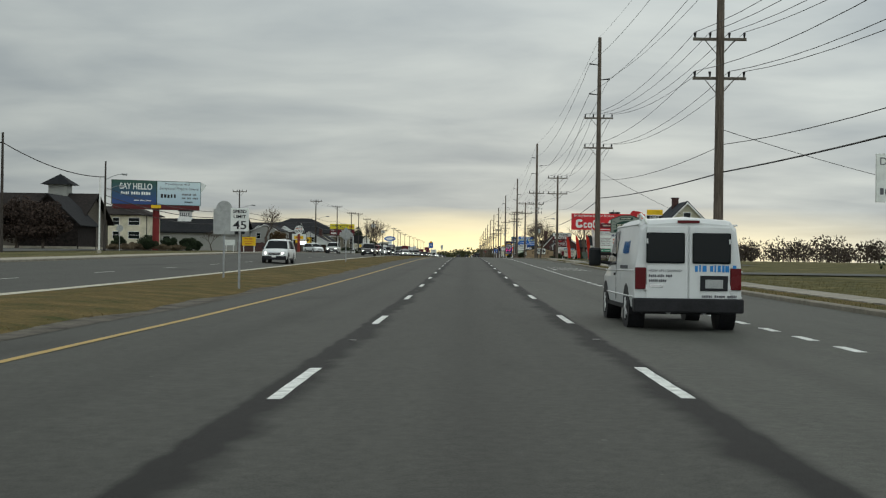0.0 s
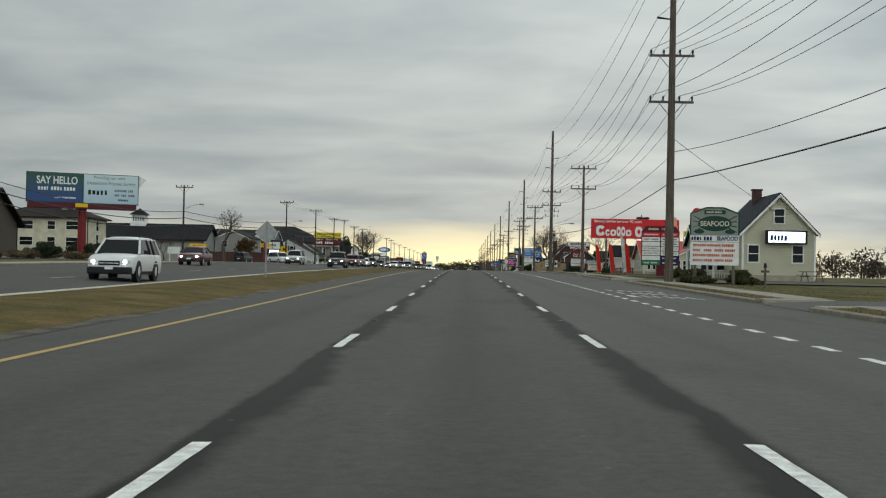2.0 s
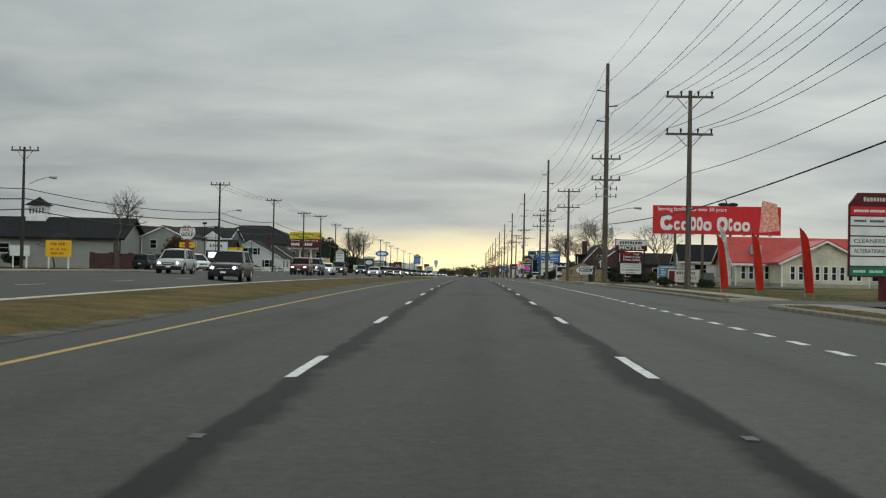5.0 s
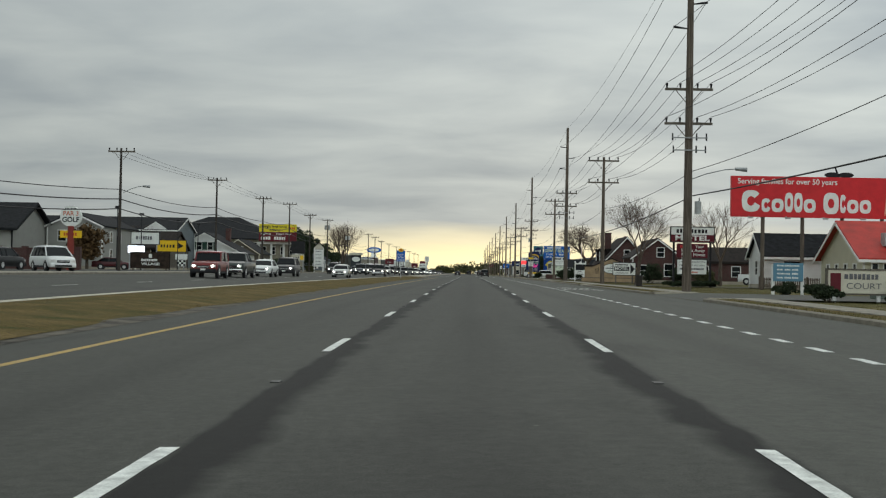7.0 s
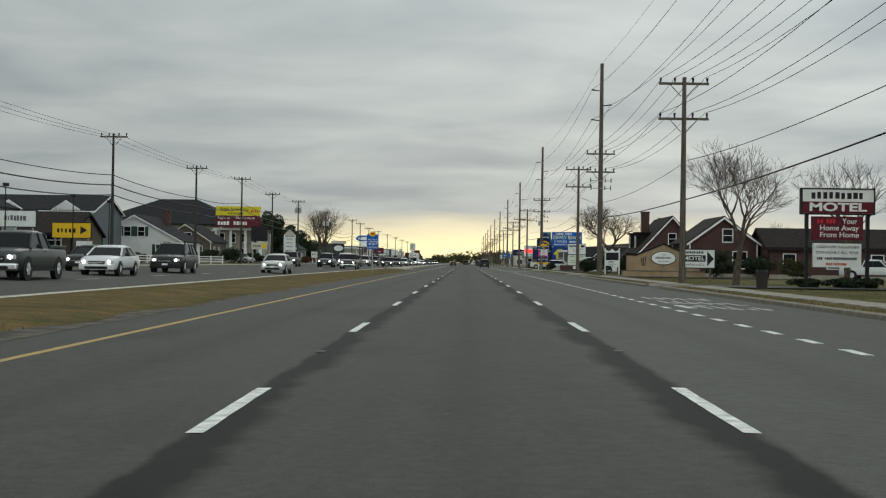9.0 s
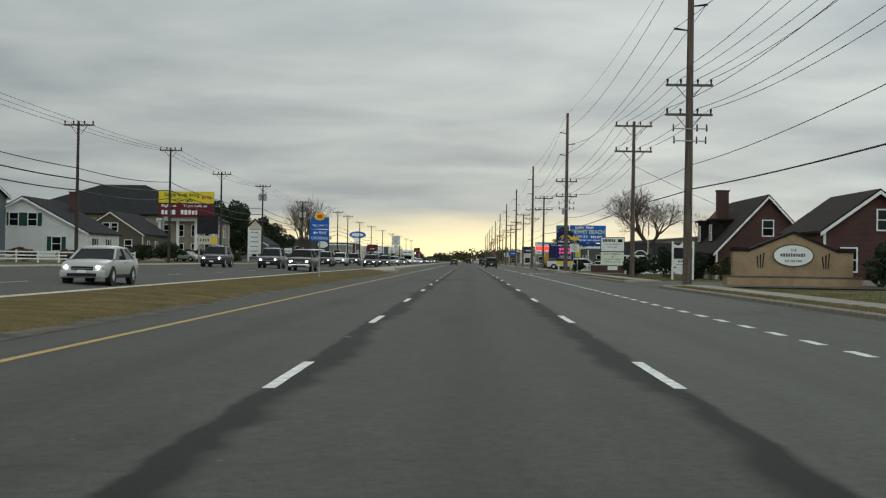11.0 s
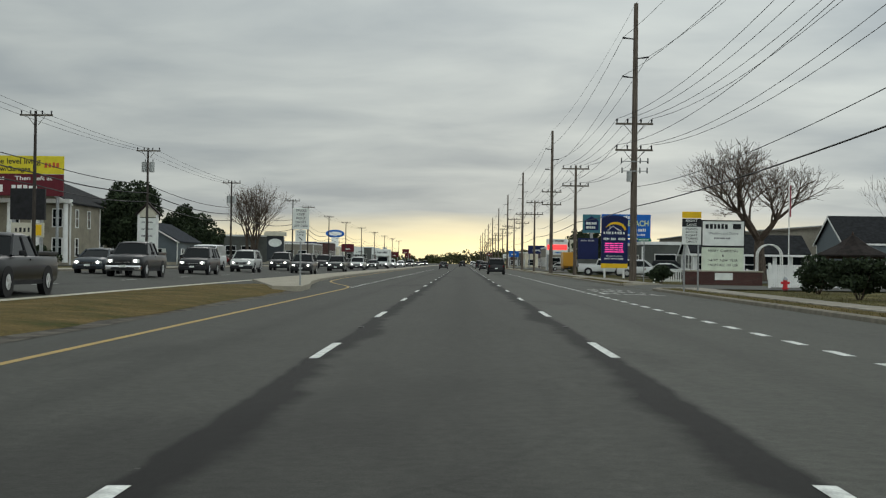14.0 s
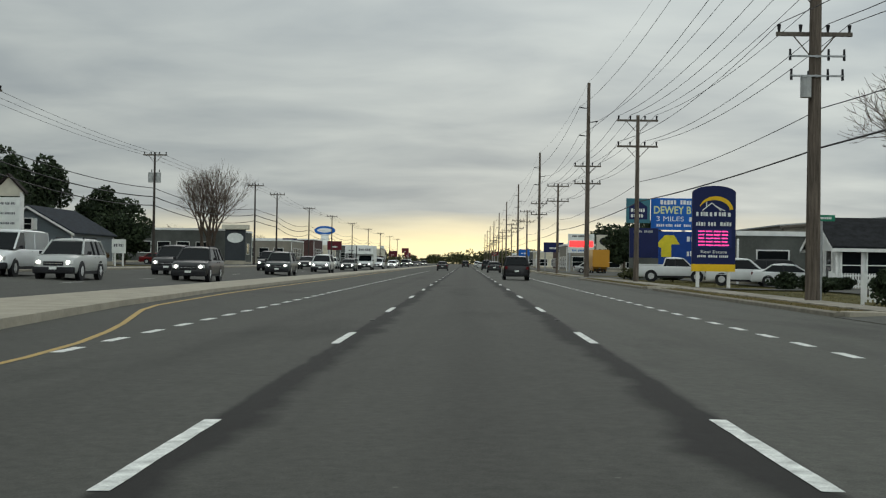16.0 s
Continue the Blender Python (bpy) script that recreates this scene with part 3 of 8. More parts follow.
def insulator(bm, x, z, y=0.16):
    tube(bm, (x, y, z + 0.07), (x, y, z + 0.34), 0.04, 0.075, 6)


def utility_pole(x, y, height, arms, r=0.24, lean=(0, 0), tall=False, material=None, label="", low=()):
    ob = thing("utility_pole", x, y, gz(x) - 0.05, label=label or "weathered brown timber utility pole with wooden crossarms", category="utility pole", group="utility poles along the road")
    ob.matrix_basis = pose(x, y, gz(x) - 0.05, lean[1], lean[0], 0)
    m = material or M_POLE
    part("shaft", tubebm((0, 0, 0), (0, 0, height), r, r * 0.58, 12), m, ob)
    for z, half in arms:
        bm = bmesh.new()
        crossarm(bm, z, half)
        arm = part("crossarm", bm, M_POLE2, ob)
        for sx in (-half + 0.1, -half * 0.36, half * 0.36, half - 0.1):
            bm = bmesh.new()
            insulator(bm, sx, z)
            part("insulator", bm, M_TRIM, arm, "grey porcelain insulator")
        for s in (-1, 1):
            part("brace", tubebm((s * half * 0.55, 0.16, z - 0.05), (s * 0.16, 0.14, z - 0.75), 0.025, seg=5), M_POLE2, arm)
    for z, half in low:
        bar = part("lower_arm", boxbm(-half, half, -0.3, -0.22, z - 0.03, z + 0.03), M_STEEL, ob, "thin steel arm")
        part("arm_bracket", boxbm(-0.05, 0.05, -0.24, -0.1, z - 0.05, z + 0.05), M_STEEL, bar)
        for sx in (-half + 0.05, half * 0.4, half - 0.05):
            part("fuse_cutout", tubebm((sx, -0.26, z - 0.15), (sx, -0.26, z + 0.25), 0.05, 0.04, 6), M_TRIM, bar, "dark fuse cutout")
    if tall:
        for i, (z, s) in enumerate(((height - 2.6, -1), (height - 4.0, 1), (height - 5.4, -1))):
            bm = tubebm((0, 0, z), (s * 0.95, 0, z + 0.12), 0.035, 0.075, 6)
            part("standoff", bm, M_TRIM, ob, "grey standoff insulator")
    return ob


TALL_R = [(12.68, 63.9, 20.5, 12.3, 10.3), (12.15, 117.5, 21.3, 13.75, 10.95), (12.25, 223, 20.4, 11.6, 9.65), (12.5, 315, 20.0, 11.5, 9.8), (12.3, 402.5, 20.2, 11.5, 9.6),
          (12.15, 484, 19.6, 11.2, 9.45)] + [(12.1, 566 + 84 * i, 19.8, 11.3, 9.5) for i in range(8)]
SHORT_R = [(13.2, 184.3, 11.9, 9.6), (12.48, 270, 11.7, 9.65), (12.8, 341.5, 12.0, 10.0), (12.1, 447, 11.6, 9.75)] + [(12.2, 525 + 84 * i, 11.7, 9.7) for i in range(6)]
for x, y, hh, a1, a2 in TALL_R:
    utility_pole(x, y, hh, ((a1, 1.35), (a2, 1.35)), r=0.27, tall=True, low=((a2 - 0.85, 1.0), (a2 - 1.55, 0.95)) if y in (223, 315, 402.5) else (), label="tall weathered timber power pole with two crossarms")
for x, y, a1, a2 in SHORT_R:
    utility_pole(x, y, a1 + 0.35, ((a1, 1.45), (a2, 1.45)), r=0.2)
LEFT = [(-42.0, 112, 10.8), (-43.7, 150, 10.8), (-39.7, 217, 10.75), (-32.4, 267, 11.4), (-32.4, 311, 12.0), (-31.9, 344, 11.6), (-33.0, 380, 12.7), (-32.6, 406.5, 11.9), (-33.1, 442.5, 12.4),
        (-32.9, 489, 12.0), (-31.9, 546, 12.3), (-31, 562, 11.8), (-33, 620, 12), (-33, 665, 12), (-33, 720, 12), (-33, 780, 12), (-33, 840, 12), (-33, 900, 12), (-33, 960, 12)]
for i, (x, y, hh) in enumerate(LEFT):
    utility_pole(x, y, hh, ((hh - 0.3, 1.25),) if i > 1 else (), r=0.17, material=M_POLE3, label="thin dark timber utility pole with a single crossarm" if i > 1 else "thin dark timber pole with a street lamp arm", lean=(0, 0))


def lamp_arm(x, y, z, dx, label="grey curved street lamp arm with a cobra-head lantern"):
    ob = thing("street_lamp", x, y, z, label=label, category="street lamp", group="street lamps on poles")
    bm = bmesh.new()
    s = 1 if dx > 0 else -1
    pts = [(0, 0, 0), (dx * 0.35, 0, 0.35), (dx * 0.75, 0, 0.6), (dx, 0, 0.66)]
    for a, b in zip(pts, pts[1:]):
        tube(bm, a, b, 0.035, 0.03, 6)
    part("arm", bm, M_STEEL, ob)
    bm = bmesh.new()
    tube(bm, (dx - s * 0.05, 0, 0.66), (dx + s * 0.6, 0, 0.62), 0.09, 0.13, 8)
    part("lantern", bm, M_STEEL, ob, "grey cobra-head lantern")
    return ob


for x, y, z, dx in ((-39.6, 218, 7.9, 1.9), (-31.9, 266, 7.6, 1.9), (-43.6, 150, 9.0, 1.9), (-43.6, 150, 7.6, 1.6), (12.35, 223, 6.4, 2.6)):
    lamp_arm(x, y, z, dx)


def transformer(x, y, z, s=1.0, label="grey pole-mounted transformer drum"):
    ob = thing("transformer", x, y, z, label=label, category="transformer", group="transformers on poles")
    part("drum", tubebm((0, 0, 0), (0, 0, s), 0.28 * s, 0.28 * s, 12), M_SIGNBACK, ob)
    part("lid", tubebm((0, 0, s), (0, 0, 1.08 * s), 0.3 * s, 0.2 * s, 12), M_SIGNBACK, ob)
    bm = bmesh.new()
    tube(bm, (0.1 * s, 0, 1.05 * s), (0.1 * s, 0, 1.35 * s), 0.05 * s, 0.04 * s, 6)
    part("bushing", bm, M_TRIM, ob, "dark ribbed bushing")


for x, y, z, s in ((-33.6, 443, 10.3, 1), (-32.8, 443, 10.3, 1), (-33.3, 489, 9.2, 1), (-32.5, 489, 9.2, 1), (11.93, 402.3, 7.25, 0.7), (12.78, 222.75, 4.45, 0.68)):
    transformer(x, y, z, s)


def cable(name, pts, r, material, label, sag=0.0):
    bm, rings = bmesh.new(), []
    along = Vector(pts[-1]) - Vector(pts[0])
    side = Vector((along.y, -along.x, 0)).normalized()
    for a, b in zip(pts, pts[1:]):
        a, b = Vector(a), Vector(b)
        n = 14
        q = [a.lerp(b, i / n) - Vector((0, 0, sag * ((b - a).length / 80) ** 2 * 4 * (i / n) * (1 - i / n))) for i in range(n + 1)]
        for i, u in enumerate(q[1:] if rings else q):
            rings.append([bm.verts.new(u + side * (r * math.cos(k * math.pi / 2)) + Vector((0, 0, r * math.sin(k * math.pi / 2)))) for k in range(4)])
    for u, v in zip(rings, rings[1:]):
        for k in range(4):
            bm.faces.new((u[k], u[(k + 1) % 4], v[(k + 1) % 4], v[k]))
    bmesh.ops.recalc_face_normals(bm, faces=bm.faces)
    return tagged(link(name, bm, material), label, "cable", "overhead cables")


TALL_XY = {(p[0], p[1]) for p in TALL_R} | {(12.7, -10)}
tall_pts = [(12.7, -10, 20.5, 12.3, 10.3)] + TALL_R
both = sorted([(x, y, a1, a2) for x, y, hh, a1, a2 in tall_pts] + [(x, y, a1, a2) for x, y, a1, a2 in SHORT_R], key=lambda p: p[1])
for k, (dz, sx) in enumerate(((-2.5, -0.9), (-3.9, 0.9), (-5.3, -0.9))):
    cable("power_line", [(x + sx, y, hh + dz) for x, y, hh, a, b in tall_pts], 0.018, M_WIRE, "thin black power line between the tall poles", 1.4)
cable("ground_wire", [(x, y, hh) for x, y, hh, a, b in tall_pts], 0.012, M_WIRE, "thin ground wire along the pole tops", 0.9)
for sx in (-1.25, -0.49, 0.49, 1.25):
    cable("power_line", [(x + sx, y + 0.16, a1 + 0.33) for x, y, a1, a2 in both], 0.016, M_WIRE, "thin black power line on the upper crossarms", 2.3)
for sx in (-1.25, 0.49, 1.25):
    cable("power_line", [(x + sx, y + 0.16, a2 + 0.33) for x, y, a1, a2 in both], 0.016, M_WIRE, "thin black power line on the lower crossarms", 2.3)
cable("phone_cable", [(x + 0.25, y, 6.2 if y == 117.5 else 5.5 if (x, y) in TALL_XY else 5.8 if y > 300 else 4.95) for x, y, a1, a2 in both], 0.034, M_WIRE, "thick black telephone cable slung between poles", 0.5)
cable("phone_cable", [(x + 0.25, y, 7.9 if y == 117.5 else 6.9 if (x, y) in TALL_XY else 7.2) for x, y, a1, a2 in both], 0.018, M_WIRE, "black service cable slung between poles", 1.2)
left_pts = [(-43.7, 150, 11.4), (-39.7, 218, 10.9)] + LEFT[3:]
for z, r, sag in ((-3.4, 0.035, 1.6), (-4.3, 0.05, 1.7), (-5.2, 0.045, 1.9)):
    cable("phone_cable", [(x, y, hh + z) for x, y, hh in left_pts], r, M_WIRE, "black telephone cable slung along the far verge", sag)
for sx in (-1.1, 0, 1.1):
    cable("power_line", [(x + sx, y, hh + 0.1) for x, y, hh in LEFT[3:]], 0.014, M_WIRE, "thin black power line along the far verge", 1.0)
cable("service_drop", [(12.4, 117.5, 8.6), (24.5, 141, 5.2)], 0.018, M_WIRE, "black service wire to a house", 1.0)
cable("service_drop", [(12.9, 341.5, 8.8), (24.0, 362, 6.6)], 0.018, M_WIRE, "black service wire to a house", 1.0)
cable("service_drop", [(12.9, 65, 7.8), (34, 92, 6.2)], 0.018, M_WIRE, "black service wire to a house", 1.0)
cable("service_drop", [(-42, 112, 10.3), (-75, 106, 9.6)], 0.05, M_WIRE, "black service cable across a side road", 1.0)
cable("service_drop", [(-42, 112, 10.3), (-43.7, 150, 9.3)], 0.05, M_WIRE, "black service cable between two poles", 3.5)

# ---- kits: signs, houses, cars, trees ----
def C(name, rgb, rough=0.55, vary=0.06):
    return mat(name, rgb, rough, vary=vary, scale=2.0)


M_RED = C("sign red", (0.55, 0.03, 0.035))
M_BLUE = C("sign blue", (0.012, 0.11, 0.42))
M_NAVY = C("navy panel", (0.012, 0.018, 0.075))
M_GREEN = C("dark green", (0.02, 0.055, 0.04))
M_SIGNWHITE = C("sign white", (0.72, 0.74, 0.7))
M_CREAM = C("sign cream", (0.55, 0.52, 0.42))
M_SIGNYEL = C("sign yellow", (0.75, 0.47, 0.02))
M_LIME = C("banner yellow", (0.62, 0.52, 0.03))
M_MAROON = C("maroon panel", (0.11, 0.015, 0.022))
M_BLUETXT = C("lettering blue", (0.02, 0.12, 0.4))
M_REDTXT = C("lettering red", (0.5, 0.09, 0.03))
M_GREYTXT = C("lettering grey", (0.12, 0.12, 0.13))
M_LEDW = lamp_mat("lit white screen", (0.85, 0.93, 1.0), 1.3)
M_LEDR = lamp_mat("lit red text", (1.0, 0.03, 0.03), 1.6)
M_LEDP = lamp_mat("lit pink text", (1.0, 0.06, 0.32), 1.2)


def siding_mat(name, rgb, course=0.13):
    """Painted clapboard: fine level courses in the relief."""
    if name in MATS:
        return MATS[name]
    m, n, l, b = nodes_of(name)
    tc = n.new("ShaderNodeTexCoord")
    w = n.new("ShaderNodeTexWave")
    w.wave_type, w.bands_direction, w.wave_profile = "BANDS", "Z", "SAW"
    w.inputs["Scale"].default_value = 0.314 / course
    l.new(tc.outputs["Object"], w.inputs["Vector"])
    tx = n.new("ShaderNodeTexNoise")
    tx.inputs["Scale"].default_value, tx.inputs["Detail"].default_value = 1.3, 6
    l.new(tc.outputs["Object"], tx.inputs["Vector"])
    mx = n.new("ShaderNodeMix")
    mx.data_type = "RGBA"
    mx.inputs[6].default_value = (*[c * 0.78 for c in rgb], 1)
    mx.inputs[7].default_value = (*rgb, 1)
    l.new(tx.outputs[0], mx.inputs[0])
    l.new(mx.outputs[2], b.inputs["Base Color"])
    b.inputs["Roughness"].default_value = 0.6
    bp = n.new("ShaderNodeBump")
    bp.inputs["Strength"].default_value, bp.inputs["Distance"].default_value = 0.9, 0.03
    l.new(w.outputs[0], bp.inputs["Height"])
    l.new(bp.outputs[0], b.inputs["Normal"])
    MATS[name] = m
    return m


def brick_mat(name, a, c, mortar):
    if name in MATS:
        return MATS[name]
    m, n, l, b = nodes_of(name)
    tc = n.new("ShaderNodeTexCoord")
    geo = n.new("ShaderNodeSeparateXYZ")
    l.new(tc.outputs["Object"], geo.inputs[0])
    add = n.new("ShaderNodeMath")
    l.new(geo.outputs[0], add.inputs[0])
    l.new(geo.outputs[1], add.inputs[1])
    cmb = n.new("ShaderNodeCombineXYZ")
    l.new(add.outputs[0], cmb.inputs[0])
    l.new(geo.outputs[2], cmb.inputs[1])
    br = n.new("ShaderNodeTexBrick")
    br.inputs["Scale"].default_value = 1.0
    br.inputs["Brick Width"].default_value, br.inputs["Row Height"].default_value, br.inputs["Mortar Size"].default_value = 0.21, 0.075, 0.006
    br.inputs["Color1"].default_value, br.inputs["Color2"].default_value, br.inputs["Mortar"].default_value = (*a, 1), (*c, 1), (*mortar, 1)
    l.new(cmb.outputs[0], br.inputs["Vector"])
    tx = n.new("ShaderNodeTexNoise")
    tx.inputs["Scale"].default_value, tx.inputs["Detail"].default_value = 0.8, 6
    l.new(tc.outputs["Object"], tx.inputs["Vector"])
    hs = n.new("ShaderNodeHueSaturation")
    mr = n.new("ShaderNodeMapRange")
    mr.inputs[3].default_value, mr.inputs[4].default_value = 0.65, 1.3
    l.new(tx.outputs[0], mr.inputs[0])
    l.new(mr.outputs[0], hs.inputs["Value"])
    l.new(br.outputs[0], hs.inputs["Color"])
    l.new(hs.outputs[0], b.inputs["Base Color"])
    b.inputs["Roughness"].default_value = 0.85
    bp = n.new("ShaderNodeBump")
    bp.inputs["Strength"].default_value, bp.inputs["Distance"].default_value = 0.6, 0.01
    l.new(br.outputs[1], bp.inputs["Height"])
    bp.invert = True
    l.new(bp.outputs[0], b.inputs["Normal"])
    MATS[name] = m
    return m


M_BRICK = brick_mat("red brick", (0.075, 0.024, 0.019), (0.05, 0.018, 0.015), (0.085, 0.068, 0.06))
M_SHINGLE = mat("dark roof shingle", (0.016, 0.017, 0.019), 0.95, vary=0.3, scale=2.5, bump=0.6, bump_scale=14)
M_SHINGLE_BR = mat("brown roof shingle", (0.023, 0.018, 0.016), 0.95, vary=0.3, scale=2.5, bump=0.6, bump_scale=14)
M_SHINGLE_BL = mat("slate roof shingle", (0.02, 0.026, 0.034), 0.95, vary=0.3, scale=2.5, bump=0.6, bump_scale=14)
M_REDROOF = mat("red metal roof", (0.42, 0.045, 0.035), 0.5, vary=0.14, scale=1.0)
M_SIDE_Y = siding_mat("pale yellow clapboard", (0.6, 0.575, 0.43))
M_SIDE_W = siding_mat("white clapboard", (0.8, 0.81, 0.79))
M_SIDE_G = siding_mat("grey clapboard", (0.15, 0.18, 0.2))
M_SIDE_LG = siding_mat("pale grey clapboard", (0.36, 0.36, 0.33))
M_SIDE_BR = siding_mat("taupe clapboard", (0.1, 0.084, 0.063))
M_STUCCO = mat("cream stucco", (0.6, 0.55, 0.42), 0.9, vary=0.12, scale=0.8, bump=0.3)
M_OCHRE = mat("ochre stucco", (0.26, 0.235, 0.18), 0.9, vary=0.14, scale=0.8, bump=0.3)
M_TAN = mat("tan stucco", (0.31, 0.225, 0.135), 0.9, vary=0.12, scale=1.2, bump=0.4)
M_SLATE = mat("grey panel wall", (0.095, 0.1, 0.09), 0.8, vary=0.12, scale=0.8)
M_METALWALL = mat("tan metal shed wall", (0.23, 0.21, 0.17), 0.6, vary=0.12, scale=0.5)


def window(parent, x, y, z, w, h, face="f", shutters=None, frame=None):
    """A framed pane on the front (f), the +x side (r) or the -x side (l)."""
    rz = {"f": 0, "r": 90, "l": -90}[face]
    ob = link("window", boxbm(-w / 2, w / 2, -0.005, 0.03, 0, h), M_GLASS, parent)
    ob.matrix_basis = pose(x, y, z, 0, 0, rz)
    t = 0.09
    for x0, x1, z0, z1 in ((-w / 2 - t, w / 2 + t, h, h + t), (-w / 2 - t, w / 2 + t, -t, 0), (-w / 2 - t, -w / 2, 0, h), (w / 2, w / 2 + t, 0, h), (-w / 2, w / 2, h / 2 - 0.03, h / 2 + 0.03)):
        part("window_frame", boxbm(x0, x1, -0.06, 0.02, z0, z1), frame or M_WHITE, ob)
    if shutters:
        for s in (-1, 1):
            xm = s * (w / 2 + t + 0.24)
            part("shutter", boxbm(xm - 0.22, xm + 0.22, -0.05, 0.01, -0.05, h + 0.05), shutters, ob)
    return ob


def roof_gable(ridge, w, d, h, over, wall_h, thick=0.14):
    """Two slabs that meet at the ridge; the ridge runs along x or y."""
    bm = bmesh.new()
    if ridge == "y":
        hw = w / 2 + over
        drop = h * over / (w / 2)
        o = [(-hw, wall_h - drop), (0, wall_h + h), (hw, wall_h - drop), (hw, wall_h - drop + thick), (0, wall_h + h + thick), (-hw, wall_h - drop + thick)]
        prism(bm, o, -d / 2 - over, d / 2 + over)
    else:
        hw = d / 2 + over
        drop = h * over / (d / 2)
        o = [(-hw, wall_h - drop), (0, wall_h + h), (hw, wall_h - drop), (hw, wall_h - drop + thick), (0, wall_h + h + thick), (-hw, wall_h - drop + thick)]
        prism(bm, o, -w / 2 - over, w / 2 + over)
        for v in bm.verts:
            v.co.x, v.co.y = v.co.y, v.co.x
        bmesh.ops.recalc_face_normals(bm, faces=bm.faces)
    return bm


def house(name, x, y, rz, w, d, wall_h, roof_h, wall, roof, label, category="house", ridge="y", over=0.35, windows=(), shutters=None, trim=None, z=None, foundation=True, chimney=None, hip=0.0):
    z = lot(x) if z is None else z
    ob = thing(name, x, y, z, rz, label, category)
    low = gz(x) - z
    bm = bmesh.new()
    if roof_h and not hip:
        if ridge == "y":
            prism(bm, [(-w / 2, low), (w / 2, low), (w / 2, wall_h), (0, wall_h + roof_h), (-w / 2, wall_h)], -d / 2, d / 2)
        else:
            prism(bm, [(-d / 2, low), (d / 2, low), (d / 2, wall_h), (0, wall_h + roof_h), (-d / 2, wall_h)], -w / 2, w / 2)
            for v in bm.verts:
                v.co.x, v.co.y = v.co.y, v.co.x
            bmesh.ops.recalc_face_normals(bm, faces=bm.faces)
    else:
        box(bm, -w / 2, w / 2, -d / 2, d / 2, low, wall_h)
    part("wall", bm, wall, ob)
    if hip:
        bm = bmesh.new()
        a, b, o = w / 2 + over, d / 2 + over, hip
        base = [bm.verts.new(p) for p in ((-a, -b, wall_h), (a, -b, wall_h), (a, b, wall_h), (-a, b, wall_h))]
        if w >= d:
            top = [bm.verts.new((-a + o, 0, wall_h + roof_h)), bm.verts.new((a - o, 0, wall_h + roof_h))]
            bm.faces.new((base[0], base[1], top[1], top[0]))
            bm.faces.new((base[2], base[3], top[0], top[1]))
            bm.faces.new((base[1], base[2], top[1]))
            bm.faces.new((base[3], base[0], top[0]))
        else:
            top = [bm.verts.new((0, -b + o, wall_h + roof_h)), bm.verts.new((0, b - o, wall_h + roof_h))]
            bm.faces.new((base[1], base[2], top[1], top[0]))
            bm.faces.new((base[3], base[0], top[0], top[1]))
            bm.faces.new((base[0], base[1], top[0]))
            bm.faces.new((base[2], base[3], top[1]))
        bm.faces.new(list(reversed(base)))
        part("roof", bm, roof, ob)
        part("fascia", boxbm(-a, a, -b, b, wall_h - 0.22, wall_h - 0.01), trim or M_WHITE, ob)
    elif roof_h:
        part("roof", roof_gable(ridge, w, d, roof_h, over, wall_h), roof, ob)
        # bargeboards along the visible gable edges
        if ridge == "y":
            drop = roof_h * over / (w / 2)
            for s in (-1, 1):
                bm = bmesh.new()
                prism(bm, [(0, wall_h + roof_h - 0.2), (s * (w / 2 + over), wall_h - drop - 0.2), (s * (w / 2 + over), wall_h - drop + 0.02), (0, wall_h + roof_h + 0.02)], -d / 2 - over - 0.05, -d / 2 - over)
                part("bargeboard", bm, trim or M_WHITE, ob)
        else:
            drop = roof_h * over / (d / 2)
            for s in (-1, 1):
                part("fascia", boxbm(-w / 2 - over, w / 2 + over, s * (d / 2 + over) - 0.03, s * (d / 2 + over) + 0.03, wall_h - drop - 0.18, wall_h - drop + 0.03), trim or M_WHITE, ob)
            for e in (-1, 1):
                for s in (-1, 1):
                    bm = bmesh.new()
                    prism(bm, [(0, wall_h + roof_h - 0.2), (s * (d / 2 + over), wall_h - drop - 0.2), (s * (d / 2 + over), wall_h - drop + 0.02), (0, wall_h + roof_h + 0.02)], -0.025, 0.025)
                    q = part("bargeboard", bm, trim or M_WHITE, ob)
                    q.matrix_basis = pose(e * (w / 2 + over + 0.025), 0, 0, 0, 0, 90)
    else:
        part("parapet", boxbm(-w / 2 - 0.12, w / 2 + 0.12, -d / 2 - 0.12, d / 2 + 0.12, wall_h - 0.02, wall_h + 0.32), trim or M_WHITE, ob)
    for s in (-1, 1):
        for e in (-1, 1):
            part("corner_board", boxbm(s * w / 2 - 0.07, s * w / 2 + 0.07, e * d / 2 - 0.07, e * d / 2 + 0.07, low, wall_h - 0.25), trim or M_WHITE, ob)
    if foundation:
        part("foundation", boxbm(-w / 2 - 0.04, w / 2 + 0.04, -d / 2 - 0.04, d / 2 + 0.04, low - 0.3, low + 0.35), M_CONC, ob)
    for face, u, zz, ww, hh in windows:
        if face == "f":
            window(ob, u, -d / 2 - 0.02, zz, ww, hh, "f", shutters)
        elif face == "r":
            window(ob, w / 2 + 0.02, u, zz, ww, hh, "r", shutters)
        else:
            window(ob, -w / 2 - 0.02, u, zz, ww, hh, "l", shutters)
    if chimney:
        cx, cy, cw, cz = chimney
        ch = part("chimney", boxbm(cx - cw / 2, cx + cw / 2, cy - cw / 2, cy + cw / 2, wall_h * 0.5, cz), M_BRICK, ob)
        part("chimney_cap", boxbm(cx - cw / 2 - 0.07, cx + cw / 2 + 0.07, cy - cw / 2 - 0.07, cy + cw / 2 + 0.07, cz, cz + 0.12), M_BRICK, ch)
    return ob


